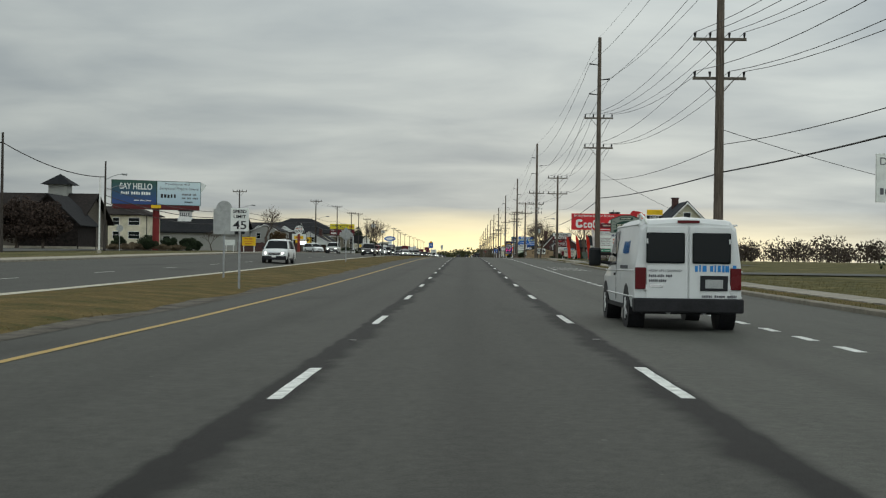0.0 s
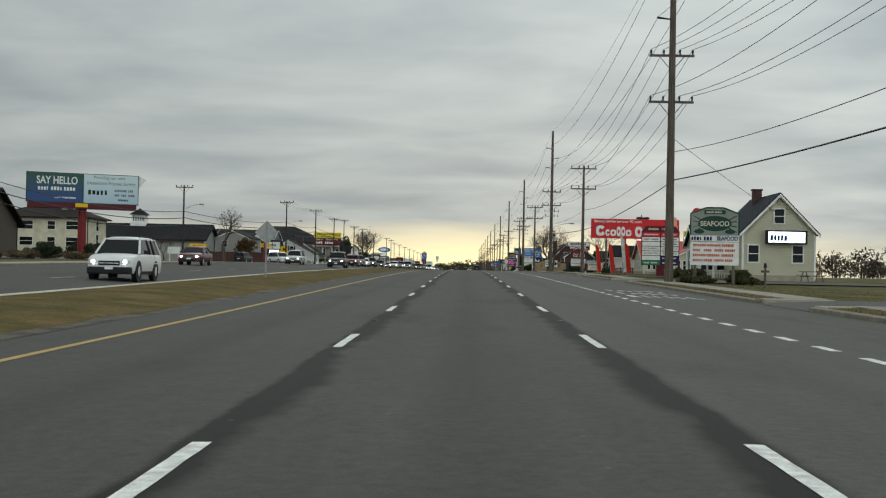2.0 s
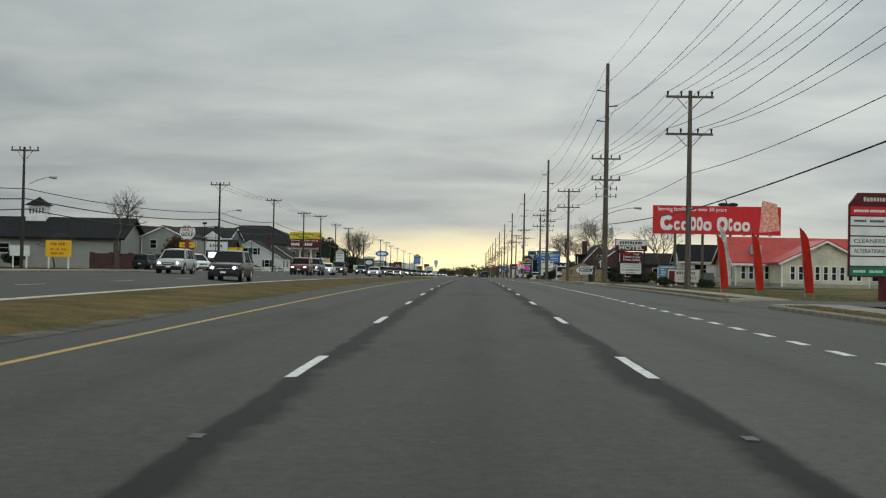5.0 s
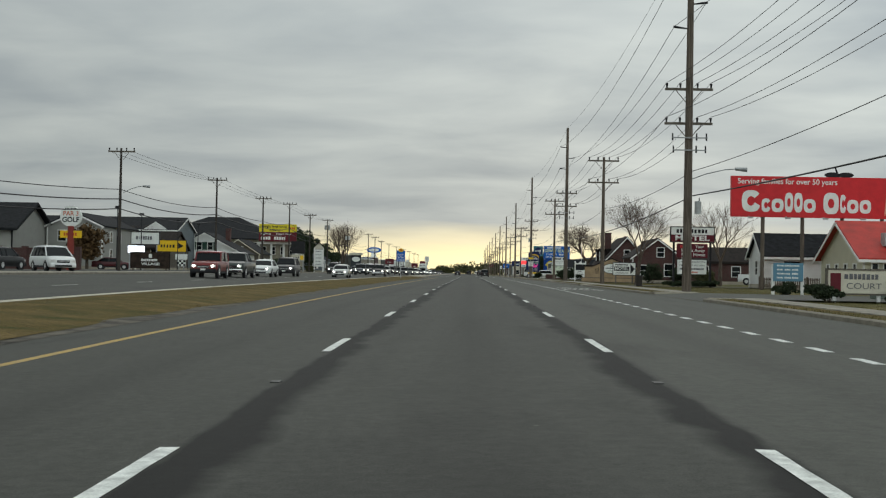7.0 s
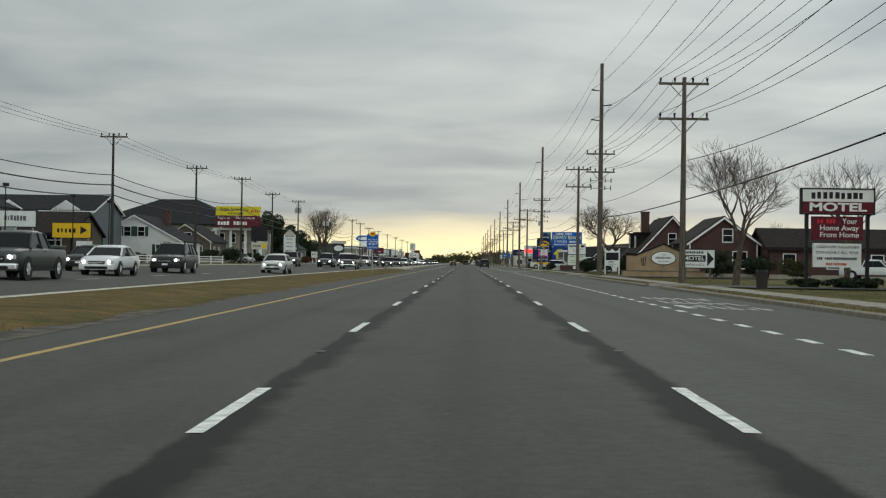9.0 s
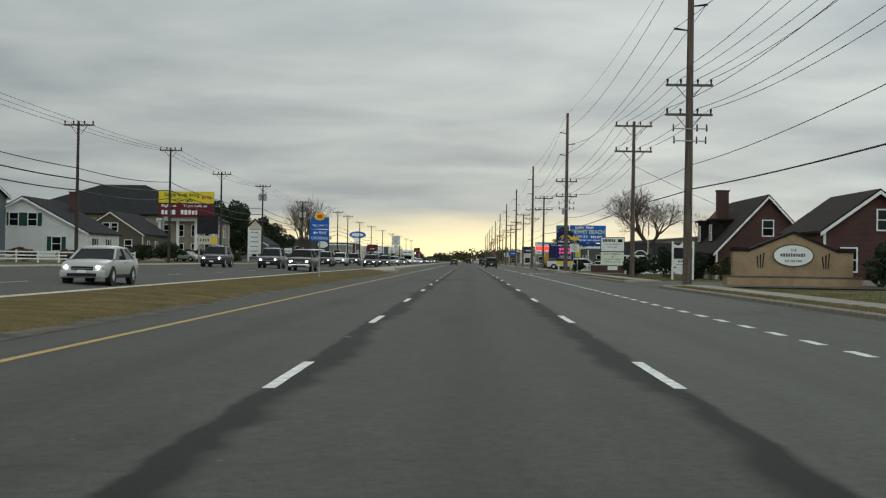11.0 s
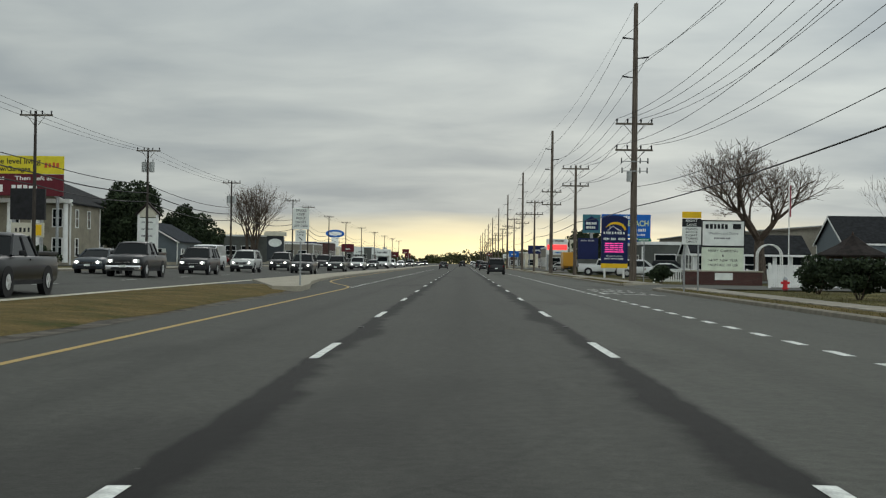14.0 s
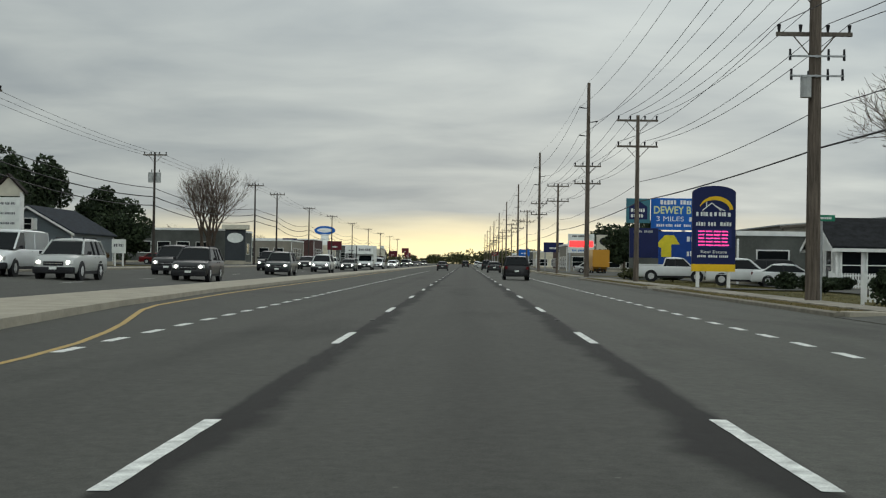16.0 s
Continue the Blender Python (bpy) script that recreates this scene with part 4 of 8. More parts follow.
def board_sign(name, x, y, z0, w, h, panel, label, posts=2, post_mat=None, rz=0.0, depth=0.18, category="sign", frame=None, post_r=0.07, inset=0.3, square=True, group=""):
    """A panel carried on posts; the base stands on the ground, the face looks to -y."""
    ob = thing(name, x, y, lot(x), rz, label, category, group)
    low = gz(x) - lot(x) - 0.1
    part("panel", boxbm(-w / 2, w / 2, -depth / 2, depth / 2, z0, z0 + h, 0.015), panel, ob)
    if frame:
        t = 0.07
        for x0, x1, a, b in ((-w / 2 - t, w / 2 + t, z0 + h, z0 + h + t), (-w / 2 - t, w / 2 + t, z0 - t, z0), (-w / 2 - t, -w / 2, z0, z0 + h), (w / 2, w / 2 + t, z0, z0 + h)):
            part("frame", boxbm(x0, x1, -depth / 2 - 0.03, depth / 2 + 0.03, a, b), frame, ob)
    xs = [0.0] if posts == 1 else [(-w / 2 + inset) + (w - 2 * inset) * i / (posts - 1) for i in range(posts)] if posts else []
    for px_ in xs:
        top = z0 if depth > 0.1 else z0 + h - 0.1
        yb = 0.0 if depth > 0.1 else depth / 2 + post_r + 0.003
        if square:
            part("post", boxbm(px_ - post_r, px_ + post_r, yb - post_r, yb + post_r, low, top), post_mat or M_STEEL, ob)
        else:
            part("post", tubebm((px_, yb, low), (px_, yb, top), post_r, post_r, 10), post_mat or M_STEEL, ob)
    return ob


def street_sign(name, x, y, z0, w, h, panel, label, rz=0.0, posts=1, post_r=0.035, group="street signs"):
    return board_sign(name, x, y, z0, w, h, panel, label, posts=posts, post_mat=M_STEEL, rz=rz, depth=0.02, category="street sign", post_r=post_r, inset=0.12, group=group)


# -- trees --
def bare_tree(x, y, height, spread, label, seed=1, trunk_r=0.3, stems=1, lean=0.0, fork=0.28, upright=0.6, twig=5, name="bare_tree"):
    r = random.Random(seed)
    ob = thing(name, x, y, gz(x) - 0.05, r.uniform(0, 360), label, "tree", "bare winter trees")
    tb, lb = bmesh.new(), bmesh.new()

    def grow(p, d, length, rad, depth, bm):
        q = p
        n = 3
        for i in range(n):
            d = (d + Vector((r.uniform(-1, 1), r.uniform(-1, 1), r.uniform(-0.2, 0.7))) * 0.13).normalized()
            e = q + d * length / n
            tube(bm, q, e, rad * (1 - 0.3 * i / n), rad * (1 - 0.3 * (i + 1) / n), 6 if rad > 0.05 else 4 if rad > 0.02 else 3, caps=False)
            if depth < twig and depth > 0 and i:
                side = d.cross(Vector((r.uniform(-1, 1), r.uniform(-1, 1), r.uniform(-1, 1)))).normalized()
                grow(e, (d * 0.7 + side * 0.7 + Vector((0, 0, 0.25))).normalized(), length * r.uniform(0.45, 0.75), rad * 0.36, depth + 1 + (r.random() < 0.35), lb)
            q = e
        if depth < twig:
            k = r.choice((2, 3, 3))
            for j in range(k):
                a = 2 * math.pi * (j + r.random() * 0.7) / k
                side = Vector((math.cos(a), math.sin(a), 0))
                side = (side - d * side.dot(d)).normalized()
                nd = (d * (upright + 0.2) + side * r.uniform(0.4, 0.75) * spread + Vector((0, 0, 0.22))).normalized()
                grow(q, nd, length * r.uniform(0.66, 0.85), max(0.007, rad * r.uniform(0.44, 0.56)), depth + 1, lb)

    for s in range(stems):
        a = 2 * math.pi * s / stems
        off = Vector((math.cos(a), math.sin(a), 0)) * (0.25 if stems > 1 else 0)
        d = Vector((math.cos(a) * 0.22 * (stems > 1) + lean, math.sin(a) * 0.15 * (stems > 1), 1)).normalized()
        grow(off, d, height * fork, trunk_r, 0, tb)
    zs = max(v.co.z for v in lb.verts)
    for bm in (tb, lb):
        for v in bm.verts:
            v.co *= height / zs
    part("trunk", tb, M_BARK, ob)
    part("crown", lb, M_TWIG, ob, "bare grey-brown branches and twigs")
    return ob


M_BARK = mat("grey-brown bark", (0.1, 0.078, 0.062), 0.95, vary=0.3, scale=5, bump=0.8, stretch=(2, 2, 0.5))
M_TWIG = mat("bare twig", (0.1, 0.075, 0.058), 0.95, vary=0.2, scale=3)


def leaf_mat(name, a, b_):
    m, n, l, b = nodes_of(name)
    g = n.new("ShaderNodeNewGeometry")
    r = n.new("ShaderNodeValToRGB")
    r.color_ramp.elements[0].color, r.color_ramp.elements[1].color = (*a, 1), (*b_, 1)
    l.new(g.outputs["Random Per Island"], r.inputs[0])
    l.new(r.outputs[0], b.inputs["Base Color"])
    b.inputs["Roughness"].default_value = 0.8
    b.inputs["Specular IOR Level"].default_value = 0.2
    return m


M_LEAF = leaf_mat("evergreen leaf", (0.012, 0.02, 0.01), (0.035, 0.05, 0.022))
M_LEAF_BR = leaf_mat("winter brown leaf", (0.05, 0.028, 0.012), (0.13, 0.08, 0.035))
M_LEAF_OL = leaf_mat("olive leaf", (0.03, 0.035, 0.014), (0.075, 0.075, 0.03))


def foliage(bm, centre, rx, ry, rz_, n, size, r, lumps=22, lump=0.34):
    """Many small leaf blades gathered in an uneven mass of lumps."""
    cs = []
    for _ in range(lumps):
        v = Vector((r.gauss(0, 1), r.gauss(0, 1), r.gauss(0, 1))).normalized() * r.uniform(0.25, 0.8)
        cs.append((v, lump * r.uniform(0.7, 1.25)))
    cs.append((Vector((0, 0, 0)), 0.62))
    for i in range(n):
        c, k = cs[i % len(cs)]
        v = Vector((r.gauss(0, 1), r.gauss(0, 1), r.gauss(0, 1))).normalized() * k * r.uniform(0.7, 1.0)
        p = c + v
        p = Vector((p.x * rx, p.y * ry, p.z * rz_)) + Vector(centre)
        a = Vector((r.gauss(0, 1), r.gauss(0, 1), r.gauss(0, 1))).normalized()
        b = a.cross(Vector((r.gauss(0, 1), r.gauss(0, 1), r.gauss(0, 1)))).normalized()
        s = size * r.uniform(0.6, 1.3)
        bm.faces.new([bm.verts.new(p + a * s), bm.verts.new(p + b * s * 0.6), bm.verts.new(p - a * s), bm.verts.new(p - b * s * 0.6)])
    return bm


def bush(x, y, rx, h, label, seed=1, material=None, n=1400, size=0.07, ry=None):
    r = random.Random(seed)
    ob = thing("shrub", x, y, gz(x), 0, label, "shrub", "garden shrubs")
    bm = bmesh.new()
    foliage(bm, (0, 0, h * 0.47), rx, (ry or rx), h * 0.5, int(n * 1.9), size * 1.5, r)
    part("leaves", bm, material or M_LEAF, ob)
    bm = bmesh.new()
    for i in range(5):
        a = i * 1.256
        tube(bm, (0.05 * math.cos(a), 0.05 * math.sin(a), -0.1), (rx * 0.4 * math.cos(a), (ry or rx) * 0.4 * math.sin(a), h * 0.55), 0.03, 0.012, 5)
    part("stems", bm, M_BARK, ob)
    return ob


def leafy_tree(x, y, h, rx, label, seed=1, material=None, n=5000, size=0.16, trunk=0.22, low=0.25):
    r = random.Random(seed)
    ob = thing("tree", x, y, gz(x) - 0.05, 0, label, "tree", "evergreen trees")
    bm = bmesh.new()
    tube(bm, (0, 0, 0), (0, 0, h * 0.6), trunk, trunk * 0.5, 8)
    for i in range(8):
        a, z = i * 2.4, h * (0.25 + 0.06 * i)
        tube(bm, (0, 0, z), (math.cos(a) * rx * 0.6, math.sin(a) * rx * 0.6, z + h * 0.12), trunk * 0.35, 0.02, 5)
    part("trunk", bm, M_BARK, ob)
    bm = bmesh.new()
    foliage(bm, (0, 0, h * 0.6), rx, rx, h * 0.42, int(n * 1.2), size * 1.35, r, 40, 0.3)
    foliage(bm, (0, 0, h * 0.36), rx * 0.85, rx * 0.85, h * 0.24, int(n * 0.6), size * 1.35, r, 20, 0.36)
    part("crown", bm, material or M_LEAF, ob)
    return ob


# -- cars --
CAR = {
    # length, width, height, bonnet z, belt z, screen base, roof front, roof rear, rear glass base, deck z, wheel r, wheel base front, rear
    "sedan": (4.7, 1.8, 1.45, 0.92, 0.95, 1.25, 2.05, 3.35, 4.05, 1.0, 0.32, 0.9, 3.65),
    "suv": (4.7, 1.92, 1.78, 1.06, 1.1, 1.2, 1.95, 4.2, 4.6, 1.1, 0.37, 0.9, 3.62),
    "pickup": (5.7, 1.98, 1.86, 1.18, 1.2, 1.45, 2.1, 3.35, 3.6, 1.22, 0.4, 1.0, 4.5),
    "minivan": (5.0, 1.95, 1.78, 1.02, 1.06, 0.95, 1.95, 4.5, 4.88, 1.06, 0.34, 0.95, 3.95),
    "cargo": (5.6, 2.0, 2.1, 1.15, 1.25, 0.95, 1.75, 5.35, 5.55, 1.25, 0.37, 0.9, 4.3),
    "jeep": (4.2, 1.85, 1.8, 1.12, 1.15, 1.5, 1.75, 4.0, 4.1, 1.15, 0.41, 0.75, 3.4),
}


def loft(bm, rings):
    vs = [[bm.verts.new(p) for p in ring] for ring in rings]
    n = len(vs[0])
    for a, b in zip(vs, vs[1:]):
        for i in range(n - 1):
            bm.faces.new((a[i], a[i + 1], b[i + 1], b[i]))
    bm.faces.new(vs[0])
    bm.faces.new(list(reversed(vs[-1])))
    for a, b in zip(vs, vs[1:]):
        bm.faces.new((a[-1], a[0], b[0], b[-1]))
    bmesh.ops.recalc_face_normals(bm, faces=bm.faces)
    return bm


def wheel(parent, x, y, r, side, rim=None):
    bm = bmesh.new()
    seg = 20
    prof = [(0.0, r * 0.62), (0.03, r * 0.66), (0.03, r * 0.93), (0.07, r), (0.2, r), (0.23, r * 0.93), (0.23, r * 0.5)]
    rings = []
    for dx, rr in prof:
        rings.append([bm.verts.new((-side * dx + side * 0.03, rr * math.cos(2 * math.pi * i / seg), rr * math.sin(2 * math.pi * i / seg))) for i in range(seg)])
    for a, b in zip(rings, rings[1:]):
        for i in range(seg):
            bm.faces.new((a[i], a[(i + 1) % seg], b[(i + 1) % seg], b[i]))
    bm.faces.new(rings[-1])
    bmesh.ops.recalc_face_normals(bm, faces=bm.faces)
    w = link("wheel", bm, M_RUBBER, parent)
    w.matrix_basis = pose(x, y, r)
    bm = bmesh.new()
    tube(bm, (-side * 0.02, 0, 0), (side * 0.012, 0, 0), r * 0.63, r * 0.6, 20)
    for i in range(5):
        a = 2 * math.pi * i / 5
        tube(bm, (side * 0.008, 0, 0), (side * 0.008, r * 0.56 * math.cos(a), r * 0.56 * math.sin(a)), r * 0.12, r * 0.08, 5)
    tube(bm, (-side * 0.02, 0, 0), (side * 0.05, 0, 0), r * 0.17, r * 0.12, 10)
    part("rim", bm, rim or M_RIM, w, "bright alloy rim")
    return w


def car(x, y, kind, paint, label, rz=0.0, lit=True, category="car", name="car", rack=False, z=None):
    """A parked road vehicle; its nose points to -y at rz 0."""
    L, W, H, bz, belt, sb, rf, rr, rb, deck, wr, w1, w2 = CAR[kind]
    ob = thing(name, x, y, gz(x) if z is None else z, rz, label, category, "vehicles on the road")
    o = -L / 2
    w = W / 2

    def ring(yy, top, half, low=0.3, shoulder=0.0):
        one = [(0.9, low), (0.975, low + 0.1), (1.0, low + 0.26), (1.005, (low + top) * 0.52), (0.985, top - 0.16), (0.955, top - 0.06), (0.9, top - 0.012), (0.6, top + 0.022), (0.0, top + 0.035 + shoulder)]
        return [(-half * u, yy, z) for u, z in one] + [(half * u, yy, z) for u, z in reversed(one[:-1])]

    low = 0.24 + (0.1 if kind in ("pickup", "jeep", "cargo") else 0.03)
    st = [(0.0, bz * 0.72, w * 0.72), (0.035, bz * 0.77, w * 0.81), (0.1, bz * 0.825, w * 0.89), (0.2, bz * 0.87, w * 0.94), (0.38, bz * 0.92, w * 0.98), (sb * 0.6, bz * 0.98, w * 0.995), (sb, bz, w), (rf, belt, w), ((rf + rr) / 2, belt, w), (rb, (belt + deck) / 2, w), (L - 0.3, deck, w * 0.985), (L - 0.12, deck * 0.975, w * 0.955), (L - 0.04, deck * 0.93, w * 0.91), (L, deck * 0.87, w * 0.84)]
    body = loft(bmesh.new(), [ring(o + yy, t, hw, low) for yy, t, hw in st])
    bo = part("body", body, paint, ob, smooth=True)
    # glasshouse
    rw = w * (0.72 if kind not in ("cargo", "jeep") else 0.86)
    base = [(-w * 0.93, o + sb - 0.05, belt - 0.03), (w * 0.93, o + sb - 0.05, belt - 0.03), (w * 0.93, o + rb, belt - 0.03), (-w * 0.93, o + rb, belt - 0.03)]
    mid = [(-rw * 1.02, o + rf - 0.04, H - 0.1), (rw * 1.02, o + rf - 0.04, H - 0.1), (rw * 1.02, o + rr + 0.05, H - 0.1), (-rw * 1.02, o + rr + 0.05, H - 0.1)]
    bm = bmesh.new()
    a = [bm.verts.new(p) for p in base]
    b = [bm.verts.new(p) for p in mid]
    for i in range(4):
        bm.faces.new((a[i], a[(i + 1) % 4], b[(i + 1) % 4], b[i]))
    bm.faces.new(b)
    bmesh.ops.recalc_face_normals(bm, faces=bm.faces)
    part("window_glass", bm, M_GLASS, ob)
    def slab(yy, top, half):
        one = [(0.9, H - 0.14), (1.03, H - 0.13), (1.03, top - 0.075), (0.99, top - 0.035), (0.9, top - 0.01), (0.55, top + 0.01), (0.0, top + 0.018)]
        return [(-half * u, yy, z) for u, z in one] + [(half * u, yy, z) for u, z in reversed(one[:-1])]

    part("roof", loft(bmesh.new(), [slab(o + rf - 0.07, H - 0.085, rw * 0.98), slab(o + rf + 0.06, H - 0.035, rw), slab(o + rf + 0.4, H, rw), slab(o + (rf + rr) / 2, H + 0.01, rw), slab(o + rr - 0.3, H - 0.005, rw),
                                    slab(o + rr, H - 0.035, rw * 0.985), slab(o + rr + 0.09, H - 0.085, rw * 0.96)]), paint, ob, smooth=True)
    for i in range(4):
        p, q = Vector(base[i]), Vector(mid[i])
        part("pillar", tubebm(p, q + Vector((0, 0, 0.03)), 0.05, 0.045, 6), paint, ob)
    for s in (-1, 1):
        for f in ((0.42, 0.72) if kind in ("suv", "minivan") else (0.5,) if kind != "pickup" else (0.45,)):
            yy = o + rf + (rr - rf) * f
            part("pillar", tubebm((s * w * 0.94, yy, belt - 0.03), (s * rw * 1.02, yy, H - 0.1), 0.045, 0.04, 6), paint if kind == "cargo" else M_TRIM, ob)
    if kind == "cargo":
        for s in (-1, 1):
            bm = bmesh.new()
            vs = [bm.verts.new(p) for p in ((s * (w * 0.935), o + 2.3, belt - 0.05), (s * (w * 0.935), o + rb, belt - 0.05), (s * (rw * 1.03), o + rr, H - 0.08), (s * (rw * 1.03), o + 2.25, H - 0.08))]
            bm.faces.new(vs)
            bmesh.ops.solidify(bm, geom=bm.faces[:], thickness=0.02)
            part("side_panel", bm, paint, ob)
    if kind == "pickup":
        part("bed_floor", boxbm(-w * 0.84, w * 0.84, o + rb + 0.12, o + L - 0.2, deck + 0.0, deck + 0.045), M_TRIM, ob, "black bed liner")
        for s in (-1, 1):
            part("bed_rail", boxbm(s * w * 0.9 - 0.06, s * w * 0.9 + 0.06, o + rb + 0.05, o + L - 0.12, deck - 0.02, deck + 0.1, 0.02), paint, ob)
        part("tailgate", boxbm(-w * 0.88, w * 0.88, o + L - 0.14, o + L - 0.06, deck - 0.4, deck + 0.1, 0.02), paint, ob)
    # nose
    part("bumper", boxbm(-w * 0.93, w * 0.93, o - 0.06, o + 0.22, low - 0.02, low + 0.27, 0.08), M_TRIM if kind in ("suv", "jeep", "cargo") else paint if kind != "pickup" else M_CHROME, ob)
    part("rear_bumper", boxbm(-w * 0.88, w * 0.88, o + L - 0.14, o + L + 0.06, low + 0.04, low + 0.28, 0.05), paint if kind in ("sedan", "minivan") else M_TRIM, ob)
    gr = part("grille", boxbm(-w * 0.45, w * 0.45, o - 0.022, o + 0.08, bz * 0.56, bz * 0.73, 0.02), M_TRIM, ob)
    part("grille_bar", boxbm(-w * 0.4, w * 0.4, o - 0.035, o + 0.0, bz * 0.63, bz * 0.66), M_CHROME, gr)
    part("lower_grille", boxbm(-w * 0.6, w * 0.6, o - 0.072, o, low + 0.03, low + 0.15), M_BLACK, ob)
    part("licence_plate", boxbm(-0.16, 0.16, o - 0.085, o - 0.055, low + 0.16, low + 0.27), M_SIGNWHITE, ob)
    part("licence_plate", boxbm(-0.16, 0.16, o + L + 0.005, o + L + 0.075, low + 0.34, low + 0.46), M_SIGNWHITE, ob)
    for s in (-1, 1):
        bm = bmesh.new()
        box(bm, s * w * 0.68 - 0.18, s * w * 0.68 + 0.18, o - 0.012, o + 0.3, bz * 0.62, bz * 0.78, 0.05)
        hl = part("headlight", bm, M_LENS, ob)
        if lit:
            bm = bmesh.new()
            tube(bm, (s * w * 0.66, o - 0.035, bz * 0.7), (s * w * 0.66, o - 0.008, bz * 0.7), 0.075, 0.075, 12)
            part("bulb", bm, M_HEAD, hl, "lit white headlamp")
        part("tail_light", boxbm(s * w * 0.8 - 0.1, s * w * 0.8 + 0.1, o + L - 0.1, o + L + 0.015, deck * 0.72, deck * 0.92, 0.02), M_TAIL, ob)
        bm = bmesh.new()
        box(bm, s * (w + 0.1) - 0.09, s * (w + 0.1) + 0.09, o + sb + 0.35, o + sb + 0.43, belt - 0.02, belt + 0.13, 0.03)
        part("door_mirror", bm, M_TRIM, ob)
        for yy in (w1, w2):
            bm = bmesh.new()
            tube(bm, (s * (w - 0.2), o + yy, wr), (s * (w + 0.004), o + yy, wr), wr * 1.2, wr * 1.2, 18)
            part("wheel_arch", bm, M_BLACK, ob)
            wheel(ob, s * (w - 0.005), o + yy, wr, s)
        for f in ((0.35, 0.62) if kind != "pickup" else (0.6,)):
            part("door_handle", boxbm(s * w - 0.02, s * w + 0.02, o + rf + (rr - rf) * f, o + rf + (rr - rf) * f + 0.16, belt - 0.16, belt - 0.12), paint, ob)
        part("sill", boxbm(s * w * 0.96 - 0.03, s * w * 0.96 + 0.03, o + w1 + wr + 0.08, o + w2 - wr - 0.08, low - 0.03, low + 0.1), M_TRIM, ob)
        if rack:
            part("roof_rail", boxbm(s * rw * 0.88 - 0.02, s * rw * 0.88 + 0.02, o + rf + 0.2, o + rr - 0.15, H + 0.02, H + 0.06), M_TRIM, ob)
            part("rail_foot", boxbm(s * rw * 0.88 - 0.02, s * rw * 0.88 + 0.02, o + rf + 0.2, o + rf + 0.28, H - 0.02, H + 0.03), M_TRIM, ob)
    return ob


def fence(x0, y0, x1, y1, h, label, kind="rail", material=None, gap=2.4):
    a, b = Vector((x0, y0, 0)), Vector((x1, y1, 0))
    L = (b - a).length
    ang = math.degrees(math.atan2(y1 - y0, x1 - x0))
    ob = thing("fence", x0, y0, gz(x0), ang, label, "fence")
    m = material or M_WHITE
    n = max(1, round(L / gap))
    for i in range(n + 1):
        u = L * i / n
        part("post", boxbm(u - 0.06, u + 0.06, -0.06, 0.06, -0.1, h + 0.1), m, ob)
    if kind == "rail":
        for z in (h * 0.3, h * 0.62, h * 0.94):
            part("rail", boxbm(0, L, -0.025, 0.025, z - 0.06, z + 0.06), m, ob)
    else:
        for z in (h * 0.2, h * 0.85):
            part("rail", boxbm(0, L, 0.0, 0.05, z - 0.04, z + 0.04), m, ob)
        u = 0.1
        while u < L - 0.05:
            part("picket", boxbm(u - 0.045, u + 0.045, -0.022, 0.0, 0.06, h), m, ob)
            u += 0.16 if kind == "picket" else 0.105
    return ob

# ---- right-hand side of the road, in driving order ----
def bus_lane_sign(x, y):
    s = street_sign("bus_lane_sign", x, y, 2.3, 0.9, 1.22, M_SIGNWHITE, "white bus-lane sign with a black header and yellow flag", posts=2, group="bus lane signs")
    part("header", boxbm(-0.45, 0.45, -0.016, -0.01, 3.14, 3.52), M_BLACK, s)
    part("warning_flag", boxbm(-0.45, 0.45, -0.02, 0.02, 3.55, 3.85, 0.01), M_SIGNYEL, s, "plain yellow flag panel")
    words("RIGHT", s, 0, 3.42, 0.17, M_SIGNWHITE, -0.022, width=0.55)
    words("LANE", s, 0, 3.23, 0.17, M_SIGNWHITE, -0.022, width=0.45)
    for i, t in enumerate(("BUSES", "BIKES &", "RIGHT", "TURNS", "ONLY")):
        words(t, s, 0, 3.03 - i * 0.15, 0.14, M_BLACK, -0.016, width=0.56)


bus_lane_sign(10.6, 71.5)
bus_lane_sign(10.75, 371)

agency = board_sign("pylon_sign", 24.4, 70, 4.3, 3.6, 2.7, M_SIGNWHITE, "white office sign panel with dark lettering on one post", posts=1, post_mat=M_STEEL, post_r=0.12)
words("DI", agency, -1.35, 6.55, 0.6, M_GREYTXT, -0.1)
bars(agency, -1.6, 1.5, 4.9, 0.4, M_GREYTXT, -0.1, 6, 3)
bush(24, 66, 2.2, 2.2, "dark evergreen hedge beside a car park", 71)

# seafood restaurant
sea = board_sign("seafood_sign", 14.85, 117.5, 1.1, 2.85, 1.38, M_SIGNWHITE, "seafood restaurant sign with a dark crab panel over changeable red letters", posts=2, rz=-8, post_mat=M_POLE2, post_r=0.09)
part("name_board", boxbm(-1.42, 1.42, -0.1, 0.1, 2.52, 2.88, 0.01), M_SIGNWHITE, sea)
bars(sea, -1.36, 0.1, 2.7, 0.25, M_NAVY, -0.106, 2, 4)
words("SEAFOOD", sea, 0.74, 2.7, 0.34, M_NAVY, -0.106, width=1.24, bold=0.012)
bm = bmesh.new()
prism(bm, [(-1.42, 2.9), (1.42, 2.9), (1.42, 4.2), (0.5, 4.55), (-0.5, 4.55), (-1.42, 4.2)], -0.1, 0.1)
crab = part("crab_panel", bm, C("grey-green sign board", (0.24, 0.27, 0.235)), sea, "grey-green board with a dark crab shape")
bm = bmesh.new()
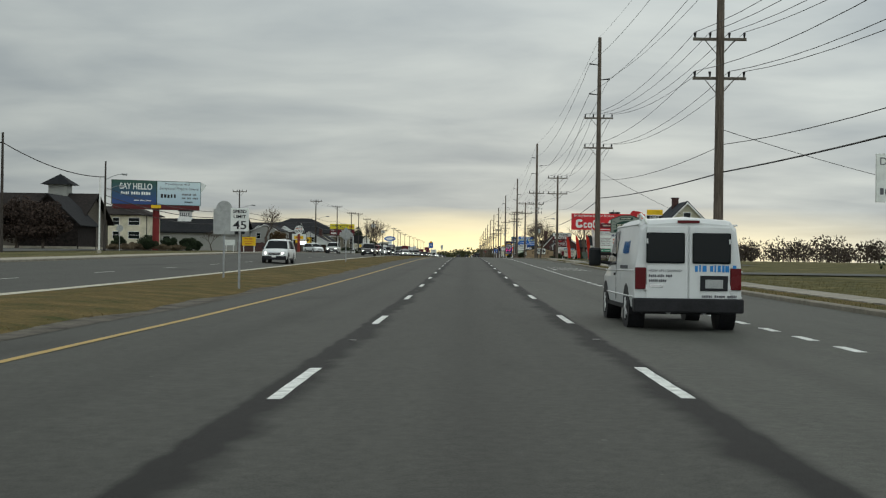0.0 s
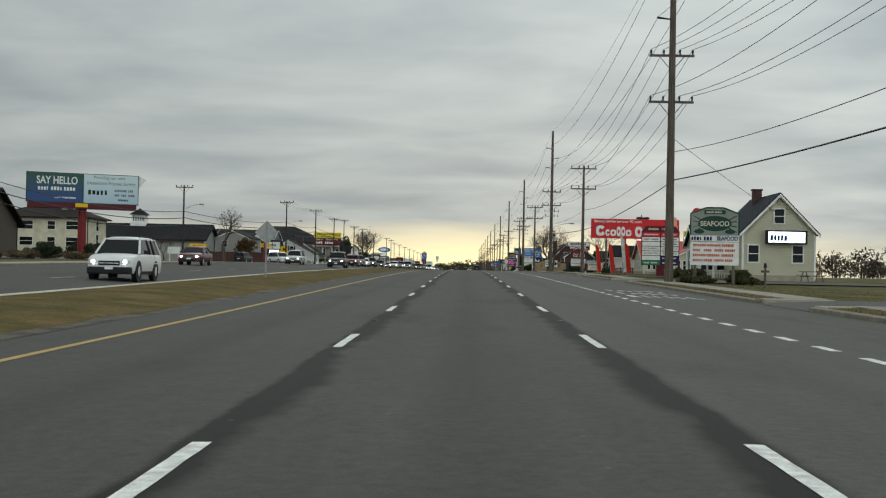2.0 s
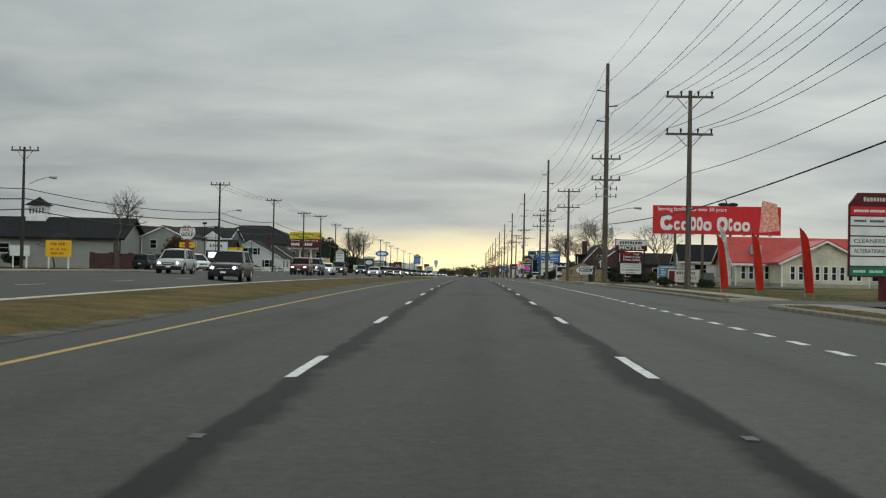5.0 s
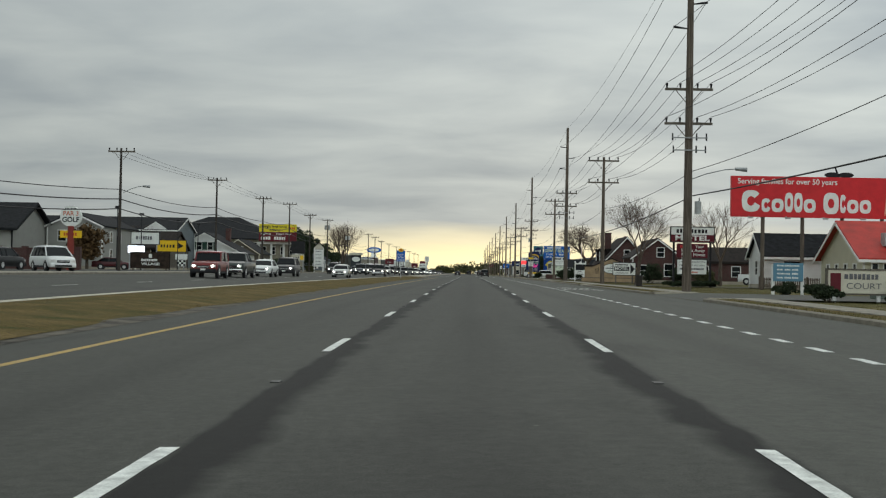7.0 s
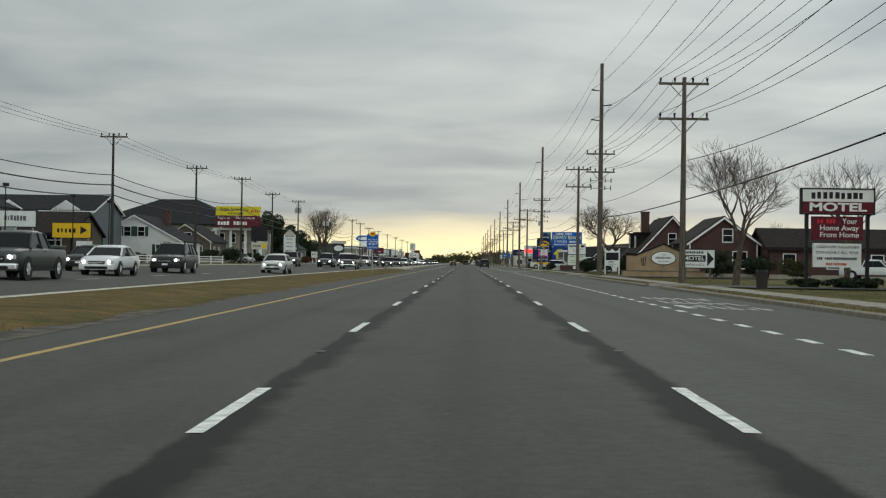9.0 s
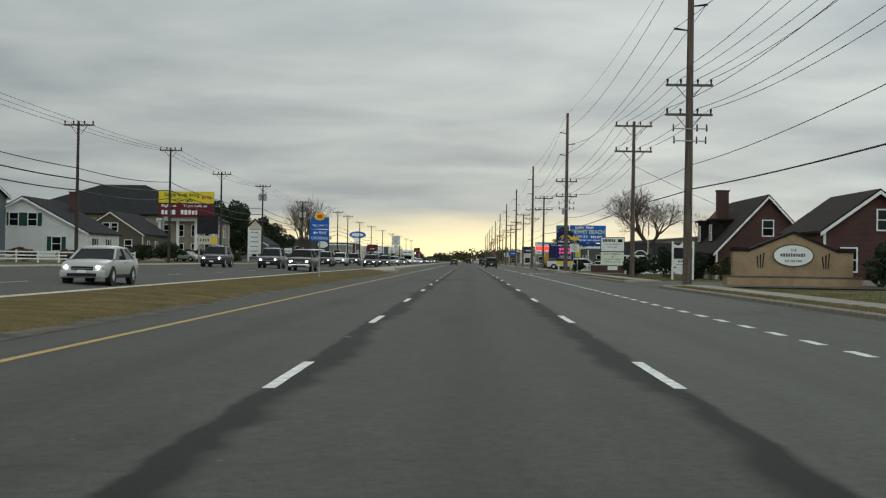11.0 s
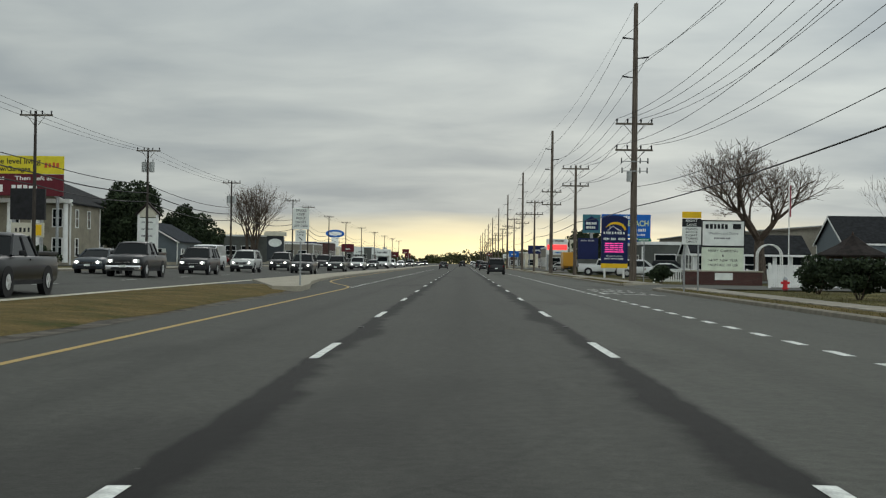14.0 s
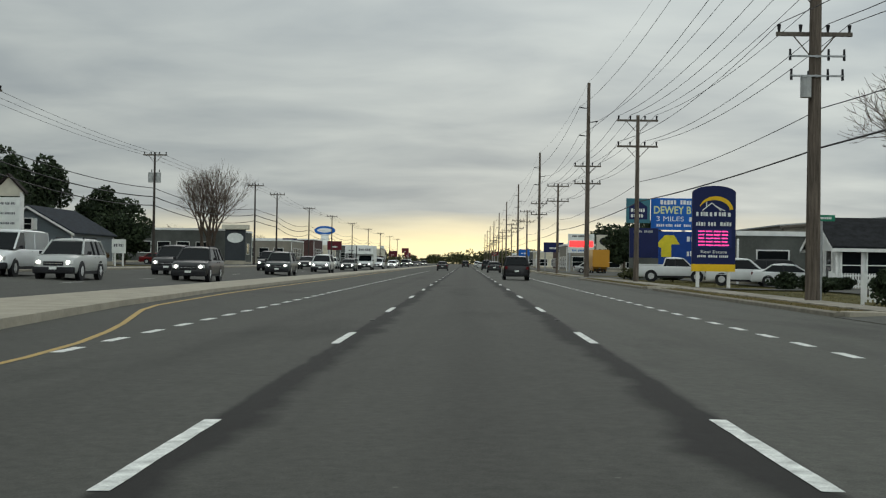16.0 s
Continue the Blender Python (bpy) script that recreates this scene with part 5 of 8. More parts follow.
disc(bm, 0, -0.115, 3.6, 0.98, 0.46, 0.014)
part("crab_body", bm, M_GREEN, crab)
for s in (-1, 1):
    for k in range(4):
        bm = bmesh.new()
        tube(bm, (s * 0.7, -0.06, 3.4 + 0.12 * k), (s * 1.28, -0.06, 3.08 + 0.33 * k), 0.06, 0.05, 5)
        part("crab_leg", bm, M_GREEN, crab)
    bm = bmesh.new()
    disc(bm, s * 0.9, -0.115, 3.12, 0.3, 0.14, 0.012)
    part("crab_claw", bm, M_GREEN, crab)
words("SEAFOOD", crab, 0, 3.58, 0.4, M_CREAM, -0.128, width=1.7, bold=0.012)
part("crest", boxbm(-0.62, 0.62, -0.112, -0.1, 4.16, 4.4), M_GREEN, crab)
bars(crab, -0.5, 0.5, 4.28, 0.12, M_CREAM, -0.114, 2, 6)
for a, b in (((-1.42, 2.9), (-1.42, 4.2)), ((-1.42, 4.2), (-0.5, 4.55)), ((-0.5, 4.55), (0.5, 4.55)), ((0.5, 4.55), (1.42, 4.2)), ((1.42, 4.2), (1.42, 2.9))):
    part("border", tubebm((a[0], -0.1, a[1]), (b[0], -0.1, b[1]), 0.045, seg=5), M_GREEN, crab, "dark green edging")
for i in range(4):
    bars(sea, -1.25, 1.25, 2.3 - i * 0.3, 0.17, M_REDTXT, -0.1, 3 + i % 2, 20 + i)
for i, (dx, dy) in enumerate(((-1.6, -0.6), (-0.6, 0.5), (1.5, 0.6), (2.2, -0.2))):
    bush(14.85 + dx, 117.5 + dy, 0.85, 0.5, "low dark shrub at the foot of a sign", 30 + i, M_LEAF_OL, 700, 0.06)
stand = thing("garden_ornament", 16.0, 109.5, gz(16), 0, "weathered dark timber post stand in the lawn", "ornament")
part("post", tubebm((0, 0, -0.1), (0, 0, 1.05), 0.07, 0.06, 8), M_POLE, stand)
part("crosspiece", boxbm(-0.22, 0.22, -0.06, 0.06, 0.78, 0.9, 0.02), M_POLE, stand)
part("cap", tubebm((0, 0, 1.05), (0, 0, 1.3), 0.11, 0.05, 8), M_BLACK, stand)

yh = house("house", 24.8, 147, 0, 5.7, 10, 3.9, 2.9, M_SIDE_Y, M_SHINGLE_BL, "pale yellow clapboard house with a dark slate roof and brick chimney", chimney=(-0.3, 1.5, 0.7, 7.5),
           windows=(("f", 0, 4.5, 0.75, 1.1), ("f", -2.0, 1.4, 0.8, 1.3), ("f", 1.5, 1.4, 0.8, 1.3), ("l", -2.5, 1.4, 0.9, 1.3), ("l", 1.0, 1.4, 0.9, 1.3)))
scr = board_sign("video_screen", 25.3, 141.65, 2.95, 3.1, 0.95, M_BLACK, "lit video screen in a black case on a house wall", posts=0, depth=0.3, category="screen", frame=M_BLACK)
part("display", boxbm(-1.45, 1.45, -0.165, -0.15, 3.0, 3.85), M_LEDW, scr, "glowing white display")
bars(scr, -1.3, 0.5, 3.36, 0.45, C("screen blue", (0.01, 0.03, 0.12)), -0.17, 1, 9)
porch = house("seafood_shack", 20.9, 151.6, 0, 2.4, 5, 2.95, 1.5, M_SIDE_Y, M_SHINGLE_BL, "small seafood shack with a glazed white porch and slate roof", ridge="x", category="shop",
              windows=(("f", -0.75, 0.7, 0.6, 1.7), ("f", 0.0, 0.7, 0.6, 1.7), ("f", 0.75, 0.7, 0.6, 1.7), ("l", 1.2, 0.7, 1.0, 1.7), ("l", -0.2, 0.7, 1.0, 1.7), ("l", -1.6, 0.7, 1.0, 1.7)))
for px_ in (-1.15, 0.0, 1.15):
    part("porch_post", boxbm(px_ - 0.08, px_ + 0.08, -3.5, -3.34, 0, 2.75), M_WHITE, porch)
part("porch_roof", boxbm(-1.4, 1.35, -3.7, -2.4, 2.72, 2.88, 0.02), M_SHINGLE_BL, porch)
for i in range(12):
    part("lattice_slat", boxbm(-1.15 + i * 0.2, -1.07 + i * 0.2, -3.46, -3.43, 0.0, 0.55), M_WHITE, porch)
lob = thing("roof_sign", 21.3, 152, 4.6, 0, "red lobster-shaped roof sign on a white arm", "sign")
bm = bmesh.new()
disc(bm, -1.2, -0.06, 0.95, 0.42, 0.55, 0.12)
claw = part("claw", bm, M_RED, lob)
bm = bmesh.new()
disc(bm, -0.8, -0.09, 1.28, 0.42, 0.17, 0.1)
part("pincer", bm, M_RED, claw)
part("arm", boxbm(-1.1, 1.5, -0.05, 0.05, 0.78, 0.95, 0.02), M_SIGNWHITE, lob)
part("arrow", boxbm(-1.1, 1.1, -0.05, 0.05, 0.1, 0.42, 0.02), M_RED, lob)
for px_ in (-0.6, 0.7):
    part("post", tubebm((px_, 0.09, -0.9), (px_, 0.09, 0.8), 0.05, seg=8), M_STEEL, lob)
table = thing("picnic_table", 26.5, 138.5, gz(26), 10, "weathered timber picnic table on the grass", "picnic table")
part("tabletop", boxbm(-0.9, 0.9, -0.38, 0.38, 0.72, 0.77), M_POLE2, table)
for s in (-1, 1):
    part("bench", boxbm(-0.9, 0.9, s * 0.75 - 0.13, s * 0.75 + 0.13, 0.42, 0.46), M_POLE2, table)
    part("leg_frame", boxbm(s * 0.6 - 0.04, s * 0.6 + 0.04, -0.8, 0.8, 0.36, 0.42), M_POLE2, table)
    for e in (-1, 1):
        part("leg", tubebm((s * 0.6, e * 0.65, 0), (s * 0.6, e * 0.25, 0.73), 0.045, seg=4), M_POLE2, table)
for i, (x, y) in enumerate(((19.2, 146.5), (21.4, 140.6), (18.2, 150))):
    bush(x, y, 1.0, 0.9, "rounded shrub beside the shack", 40 + i, M_LEAF_OL, 800)

# shop directory and its neighbours
dr = board_sign("directory_sign", 19.0, 165, 1.0, 3.7, 3.3, M_MAROON, "tall maroon shop directory with rows of white name panels", posts=1, post_mat=M_MAROON, post_r=0.35)
bm = bmesh.new()
prism(bm, [(-1.85, 4.3), (1.85, 4.3), (1.45, 4.85), (-1.45, 4.85)], -0.1, 0.1)
top = part("header", bm, M_MAROON, dr)
bars(top, -1.2, -0.05, 4.55, 0.2, M_CREAM, -0.106, 1, 5)
words("COURT", top, 0.6, 4.55, 0.28, M_CREAM, -0.106, width=0.95)
rows = [("", "GROCERY"), ("", ""), ("", ""), ("CLEANERS", "ARCHITECT"), ("ALTERATIONS", "TATTOO"), ("", ""), ("", "")]
for i, (a, b) in enumerate(rows):
    for k, t in ((0, a), (1, b)):
        z = 4.02 - i * 0.46
        x0 = -1.78 + k * 1.82
        dark = (k == 1 and i > 4)
        pm = M_NAVY if dark else M_RED if (i == 0) else C("panel green", (0.02, 0.2, 0.11)) if (i == 6) else M_SIGNWHITE
        pn = part("name_panel", boxbm(x0, x0 + 1.72, -0.115, -0.09, z - 0.2, z + 0.2), pm, dr)
        ink = M_SIGNWHITE if dark or i in (0, 6) else M_BLACK
        if t:
            words(t, pn, x0 + 0.86, z, 0.26, ink, -0.12, width=1.4)
        elif not (k == 0 and i in (2, 5)):
            bars(pn, x0 + 0.15, x0 + 1.6, z, 0.13, ink, -0.116, 2, i * 3 + k)
led = board_sign("screen_sign", 22.9, 168.5, 2.75, 2.1, 1.25, M_BLACK, "black video sign with a yellow header on a post", posts=1, post_r=0.12)
part("header", boxbm(-1.05, 1.05, -0.09, 0.09, 4.02, 4.5, 0.01), M_LIME, led)
bars(led, -0.9, 0.9, 4.26, 0.16, M_BLACK, -0.097, 2, 3)
part("display", boxbm(-1.0, 1.0, -0.1, -0.088, 2.82, 3.95), M_LEDW, led, "lit white display")
words("brit!", led, 0, 3.5, 0.7, M_BLACK, -0.108, width=1.6, bold=0.01)
bars(led, -0.8, 0.8, 2.98, 0.14, M_GREYTXT, -0.104, 3, 8)


def feather_flag(x, y, h, material, label, lean=0.35, w=0.46):
    ob = thing("feather_flag", x, y, gz(x), 0, label, "flag", "feather flags on the verge")
    part("pole", tubebm((0, 0, -0.1), (-lean * 0.9, 0.0, h + 0.1), 0.025, 0.012, 6), M_STEEL, ob)
    bm = bmesh.new()
    n = 12
    prev = None
    for i in range(n + 1):
        f = i / n
        z = 0.15 + (h - 0.1) * f
        xl = -lean * 0.9 * (z / h)
        ww = w * (1.0 if f < 0.8 else max(0.1, 1 - ((f - 0.8) / 0.2) ** 2)) * (0.9 + 0.1 * math.sin(5 * f))
        yy = 0.06 * math.sin(7 * f)
        row = [bm.verts.new((xl + ww * q, yy + 0.04 * math.sin(9 * f + 3 * q) - 0.03, z)) for q in (0, 0.5, 1)]
        if prev:
            for a in range(2):
                bm.faces.new((prev[a], prev[a + 1], row[a + 1], row[a]))
        prev = row
    bmesh.ops.solidify(bm, geom=bm.faces[:], thickness=0.008)
    part("cloth", bm, material, ob)


for x, y in ((14.6, 181), (15.5, 176), (16.3, 169)):
    feather_flag(x, y, 3.3, C("flag red", (0.6, 0.05, 0.03), 0.8), "leaning red feather flag on a thin pole")
feather_flag(21.9, 216, 5.3, C("flag white", (0.66, 0.62, 0.6), 0.8, 0.2), "pale feather flag with red print on a thin pole", 0.6, 0.6)

# pizza billboard
gb = board_sign("billboard", 28.5, 254, 5.85, 14.8, 3.3, M_RED, "long red pizza billboard with big white letter shapes on dark posts", posts=4, post_mat=M_POLE, depth=0.5, category="billboard", post_r=0.16, inset=2.6, square=False)
words("Serving families for over 50 years", gb, -2.9, 8.72, 0.62, M_SIGNWHITE, -0.26, width=8.0, bold=0.008)
rr = random.Random(8)
xx = -6.6
for i, (wd, ht, lo) in enumerate(((1.55, 1.75, 0), (0.75, 1.1, 0), (1.0, 1.1, 0), (0.7, 1.6, 0), (0.7, 1.6, 0), (1.0, 1.1, 0), (0, 0, 0), (1.3, 1.75, -0.1), (0.5, 1.5, 0), (0.95, 1.1, 0), (0.95, 1.1, 0))):
    if wd:
        bm = bmesh.new()
        cx, cz = xx + wd / 2, 6.25 + lo + ht / 2
        n = 22
        out = [bm.verts.new((cx + wd * 0.48 * math.copysign(abs(math.cos(6.2832 * k / n)) ** 0.7, math.cos(6.2832 * k / n)), -0.27, cz + ht * 0.5 * math.copysign(abs(math.sin(6.2832 * k / n)) ** 0.7, math.sin(6.2832 * k / n)))) for k in range(n)]
        inn = [bm.verts.new((cx + wd * 0.2 * math.cos(6.2832 * k / n), -0.27, cz + ht * 0.22 * math.sin(6.2832 * k / n))) for k in range(n)]
        for k in range(n):
            if i in (0, 1, 8) and k in (n - 1, 0, 1):
                continue
            bm.faces.new((out[k], out[(k + 1) % n], inn[(k + 1) % n], inn[k]))
        bmesh.ops.recalc_face_normals(bm, faces=bm.faces)
        part("letter_shape", bm, M_SIGNWHITE, gb)
    xx += (wd or 0.45) + 0.06
bm = bmesh.new()
prism(bm, [(4.9, 6.1), (7.3, 6.4), (6.9, 9.5), (5.2, 9.9)], -0.3, -0.27)
sl = part("pizza_slice", bm, mat("pizza print", (0.75, 0.55, 0.42), 0.6, vary=0.3, scale=3, rgb2=(0.6, 0.1, 0.06)), gb)
for s, x0 in ((-1, 0.9), (1, 1.7)):
    bm = bmesh.new()
    disc(bm, x0 + s * 0.15, -0.1, 9.35, 0.62, 0.22, 0.15, 16)
    part("leaf_cutout", bm, M_BLACK, gb)
part("leaf_stem", tubebm((1.3, 0, 9.1), (1.0, 0, 9.95), 0.1, 0.06, 8), M_BLACK, gb)
for k in range(5):
    bm = bmesh.new()
    tube(bm, (-6 + k * 3, -0.25, 5.9), (-6 + k * 3, -0.9, 5.75), 0.03, seg=5)
    box(bm, -6.2 + k * 3, -5.8 + k * 3, -1.05, -0.8, 5.68, 5.82)
    part("floodlight", bm, M_SIGNBACK, gb)

tc = house("restaurant", 37.6, 249, 0, 18, 11, 2.6, 2.7, M_SIDE_Y, M_REDROOF, "pale yellow restaurant with a red metal roof and slim dark windows", ridge="x", category="restaurant", over=0.5,
           windows=[("f", -8.2 + i * 0.85, 0.75, 0.4, 1.35) for i in range(4)] + [("f", 4.6 + i * 1.4, 0.75, 0.7, 1.3) for i in range(3)] + [("l", -3.5 + i * 2.3, 0.75, 0.7, 1.3) for i in range(4)])
wing = house("restaurant_wing", 36.6, 240.6, 0, 9, 6, 2.6, 2.2, M_STUCCO, M_REDROOF, "cream gabled restaurant wing with a red metal roof", category="restaurant", over=0.45,
             windows=[("f", -3.4 + i * 0.85, 0.75, 0.4, 1.35) for i in range(9)])
part("roof_vent", boxbm(-7.2, -6.0, -4.6, -3.6, 3.4, 4.4, 0.03), M_SIGNBACK, tc, "grey rooftop fan box")
ts = board_sign("court_sign", 16.7, 206.5, 0.35, 2.5, 1.0, M_CREAM, "cream timber court sign with dark lettering on white legs", posts=2, post_mat=M_WHITE, frame=M_POLE2)
bars(ts, -0.55, 1.1, 1.08, 0.26, M_GREYTXT, -0.1, 1, 2)
words("COURT", ts, 0.3, 0.66, 0.36, M_GREYTXT, -0.1, width=1.5)
part("emblem", boxbm(-1.15, -0.7, -0.11, -0.09, 0.45, 1.22), M_MAROON, ts)
for i, (x, y, mm) in enumerate(((15.2, 205.6, M_LEAF), (18.4, 205.8, M_LEAF), (17.6, 222, M_LEAF), (19.4, 222.5, M_LEAF), (21, 224, M_LEAF_OL))):
    bush(x, y, 0.75, 0.75, "clipped round evergreen shrub", 50 + i, mm, 800, 0.05)
bi = board_sign("info_sign", 18.2, 224, 0.75, 1.7, 1.05, C("panel teal", (0.1, 0.22, 0.3)), "teal office sign with white text on white posts", posts=2, post_mat=M_WHITE, depth=0.08, inset=0.02, post_r=0.08)
for i in range(4):
    bars(bi, -0.65, 0.65, 1.65 - i * 0.23, 0.1, M_SIGNWHITE, -0.045, 3, i)
box1 = thing("utility_box", 20.0, 213.5, gz(20), 0, "dull green metal utility cabinet on the verge", "utility box")
part("cabinet", boxbm(-0.4, 0.4, -0.3, 0.3, 0, 1.1, 0.04), C("box green", (0.09, 0.11, 0.09)), box1)
part("lid", boxbm(-0.43, 0.43, -0.33, 0.33, 1.1, 1.16, 0.01), C("box green", (0.09, 0.11, 0.09)), box1)
house("house", 31.8, 265, 0, 12, 5.6, 2.95, 1.85, M_SIDE_W, M_SHINGLE, "white clapboard house with a dark shingle roof", ridge="x", windows=(("f", -3.6, 1.2, 1.4, 1.2), ("f", 0.8, 1.2, 1.1, 1.2), ("l", 0, 1.2, 1.0, 1.2)))
fence(24.8, 259.6, 31, 260.0, 0.95, "dark timber picket fence on the lawn", "picket", M_POLE, 2.2)

# motel
ds = board_sign("motel_sign", 20.1, 265.7, 4.05, 3.85, 1.3, M_SIGNWHITE, "motel sign of stacked white and maroon boards on black posts", posts=0, frame=M_BLACK, depth=0.35)
for px_ in (-1.65, 1.65):
    part("post", boxbm(px_ - 0.09, px_ + 0.09, -0.09, 0.09, -0.1, 4.0), M_BLACK, ds)
part("motel_band", boxbm(-1.92, 1.92, -0.19, -0.17, 4.06, 4.68), M_MAROON, ds)
bars(ds, -1.45, 1.45, 5.02, 0.4, M_BLACK, -0.182, 9, 12)
words("MOTEL", ds, 0, 4.37, 0.62, M_SIGNWHITE, -0.2, width=3.1, bold=0.02)
b2 = part("slogan_board", boxbm(-1.38, 1.38, -0.12, 0.12, 2.62, 3.88, 0.01), M_MAROON, ds)
for t, z, x in (("Your", 3.62, 0.65), ("Home Away", 3.25, 0.1), ("From Home", 2.88, 0.1)):
    words(t, b2, x, z, 0.4, M_SIGNWHITE, -0.13, width=0.8 if t == "Your" else 2.1, bold=0.004)
bars(b2, -1.1, -0.1, 3.62, 0.25, M_RED, -0.126, 2, 3)
b3 = part("letter_board", boxbm(-1.3, 1.3, -0.12, 0.12, 1.12, 2.42, 0.01), M_SIGNWHITE, ds)
for i, t in enumerate(("2 ROOM SUITE FULL KITCHEN", "OPEN DAILY ALL YEAR")):
    words(t, b3, 0, 2.22 - i * 0.3, 0.2, M_BLACK, -0.13, width=2.3)
bars(b3, -1.1, 1.1, 1.6, 0.16, M_BLACK, -0.126, 5, 4)
bars(b3, -0.6, 0.6, 1.3, 0.16, M_REDTXT, -0.126, 3, 5)
house("motel_house", 25.3, 326, 0, 6.6, 10, 3.5, 2.4, M_BRICK, M_SHINGLE_BR, "red brick motel house with a steep brown roof and white trim", category="motel", windows=(("f", 0.4, 3.5, 0.9, 1.2), ("f", -1.8, 0.9, 0.9, 1.4), ("f", 1.6, 0.9, 1.3, 1.6)))
house("motel_row", 46, 322, 0, 34, 8, 3.0, 1.8, M_BRICK, M_SHINGLE_BR, "long low brick motel row with a brown roof", category="motel", ridge="x", trim=M_SHINGLE_BR, windows=[("f", -15 + i * 4.2, 1.0, 1.1, 1.3) for i in range(8)])
ar = board_sign("arrow_sign", 16.9, 289, 0.95, 2.4, 1.3, M_SIGNWHITE, "white motel entrance sign with a black arrow on posts", posts=2, post_mat=M_POLE2, depth=0.08, frame=M_BLACK)
part("word_band", boxbm(-1.1, 0.55, -0.048, -0.03, 1.38, 1.85), M_BLACK, ar)
words("MOTEL", ar, -0.28, 1.61, 0.42, M_SIGNWHITE, -0.055, width=1.5, bold=0.008)
bars(ar, -1.0, 0.5, 2.05, 0.18, M_BLACK, -0.045, 1, 2)
words("ENTRANCE", ar, -0.25, 1.14, 0.22, M_BLACK, -0.045, width=1.4)
bm = bmesh.new()
prism(bm, [(0.66, 1.05), (1.15, 1.6), (0.66, 2.15)], -0.05, -0.03)
part("arrowhead", bm, M_BLACK, ar)
bare_tree(15.9, 271.5, 9.0, 0.95, "broad bare street tree on the motel lawn", 8, 0.24, 1, 0.1, 0.27, 0.55, 6)
bare_tree(26.5, 285, 9.0, 1.0, "bare tree behind the motel sign", 6, 0.2, 1, 0, 0.22, 0.6, 5)
bare_tree(27.0, 390, 7.4, 0.8, "slim young bare tree on the lawn", 16, 0.07, 1, 0, 0.25, 0.7, 4)
can = thing("litter_bin", 14.4, 258.6, gz(14), 0, "dark slatted litter bin on the verge", "bin")
part("drum", tubebm((0, 0, 0), (0, 0, 0.85), 0.26, 0.3, 14), C("bin brown", (0.035, 0.03, 0.027)), can)
part("rim", tubebm((0, 0, 0.85), (0, 0, 0.93), 0.32, 0.27, 14), M_BLACK, can)
for i, (x, y, rx, hh, mm) in enumerate(((23.5, 313, 1.6, 2.6, M_LEAF), (27.5, 316, 2.0, 2.6, M_LEAF), (18.5, 266, 1.0, 0.5, M_LEAF), (21.0, 266, 1.7, 0.6, M_LEAF), (30, 312, 2.2, 2.0, M_LEAF_OL))):
    bush(x, y, rx, hh, "dark evergreen shrub by the motel", 60 + i, mm, 1500)

# tan entrance monument
mo = thing("entrance_monument", 18.4, 314.8, gz(18), 0, "tan stucco entrance wall with a gabled top and oval name plate", "sign")
bm = bmesh.new()
prism(bm, [(-3.4, 0), (3.4, 0), (3.4, 1.95), (2.5, 1.95), (0, 3.0), (-2.5, 1.95), (-3.4, 1.95)], -0.3, 0.3)
part("wall", bm, M_TAN, mo)
for s in (-1, 1):
    bm = bmesh.new()
    prism(bm, [(0, 3.0), (s * 2.6, 1.92), (s * 2.6, 2.06), (0, 3.15)], -0.38, 0.38)
    part("coping", bm, M_SHINGLE_BR, mo)
    part("pier_cap", boxbm(s * 3.0 - 0.5, s * 3.0 + 0.5, -0.38, 0.38, 1.95, 2.2, 0.03), M_SHINGLE_BR, mo)
    for k in range(3):
        part("reed_relief", tubebm((s * 1.85 + k * 0.12 - 0.12, -0.31, 1.0), (s * 1.85 + k * 0.2 - 0.2, -0.31, 1.7 + 0.1 * k), 0.025, 0.04, 5), M_SHINGLE_BR, mo, "dark metal reed relief")
part("plinth", boxbm(-3.8, 3.8, -0.7, 0.6, 0, 0.5, 0.03), M_TAN, mo)
part("plinth_cap", boxbm(-3.85, 3.85, -0.74, 0.6, 0.5, 0.57, 0.01), M_POLE2, mo)
bm = bmesh.new()
disc(bm, 0, -0.36, 1.75, 1.18, 0.66, 0.05)
ov = part("name_plate", bm, M_POLE2, mo)
bm = bmesh.new()
disc(bm, 0, -0.375, 1.75, 1.1, 0.58, 0.016)
part("plate_face", bm, M_SIGNWHITE, ov)
words("THE", ov, 0, 2.05, 0.2, M_GREYTXT, -0.385)
bars(ov, -0.75, 0.75, 1.78, 0.2, M_GREYTXT, -0.38, 1, 2)
bars(ov, -0.5, 0.5, 1.45, 0.14, C("plate green", (0.25, 0.32, 0.24)), -0.38, 3, 7)

# brick house
bh = house("brick_house", 24.2, 352, 0, 8.2, 14, 2.4, 4.4, M_BRICK, M_SHINGLE_BR, "red brick house with a steep gable, white trim and tall chimney", chimney=(-2.0, 1.5, 0.95, 7.6),
           windows=(("f", -2.2, 0.9, 0.9, 1.5), ("f", 1.6, 0.9, 0.9, 1.5), ("f", 0, 3.6, 0.8, 1.2), ("l", -3, 0.8, 0.9, 1.3)))
for i, yy in enumerate((-1.8, 3.4)):
    part("dormer", boxbm(-3.6, -1.6, yy - 0.8, yy + 0.8, 3.0, 4.9), M_SHINGLE_BR, bh)
    window(bh, -3.62, yy, 3.3, 0.8, 1.2, "l")
    part("dormer_roof", boxbm(-3.85, -1.2, yy - 1.0, yy + 1.0, 4.9, 5.08, 0.03), M_SHINGLE_BR, bh)
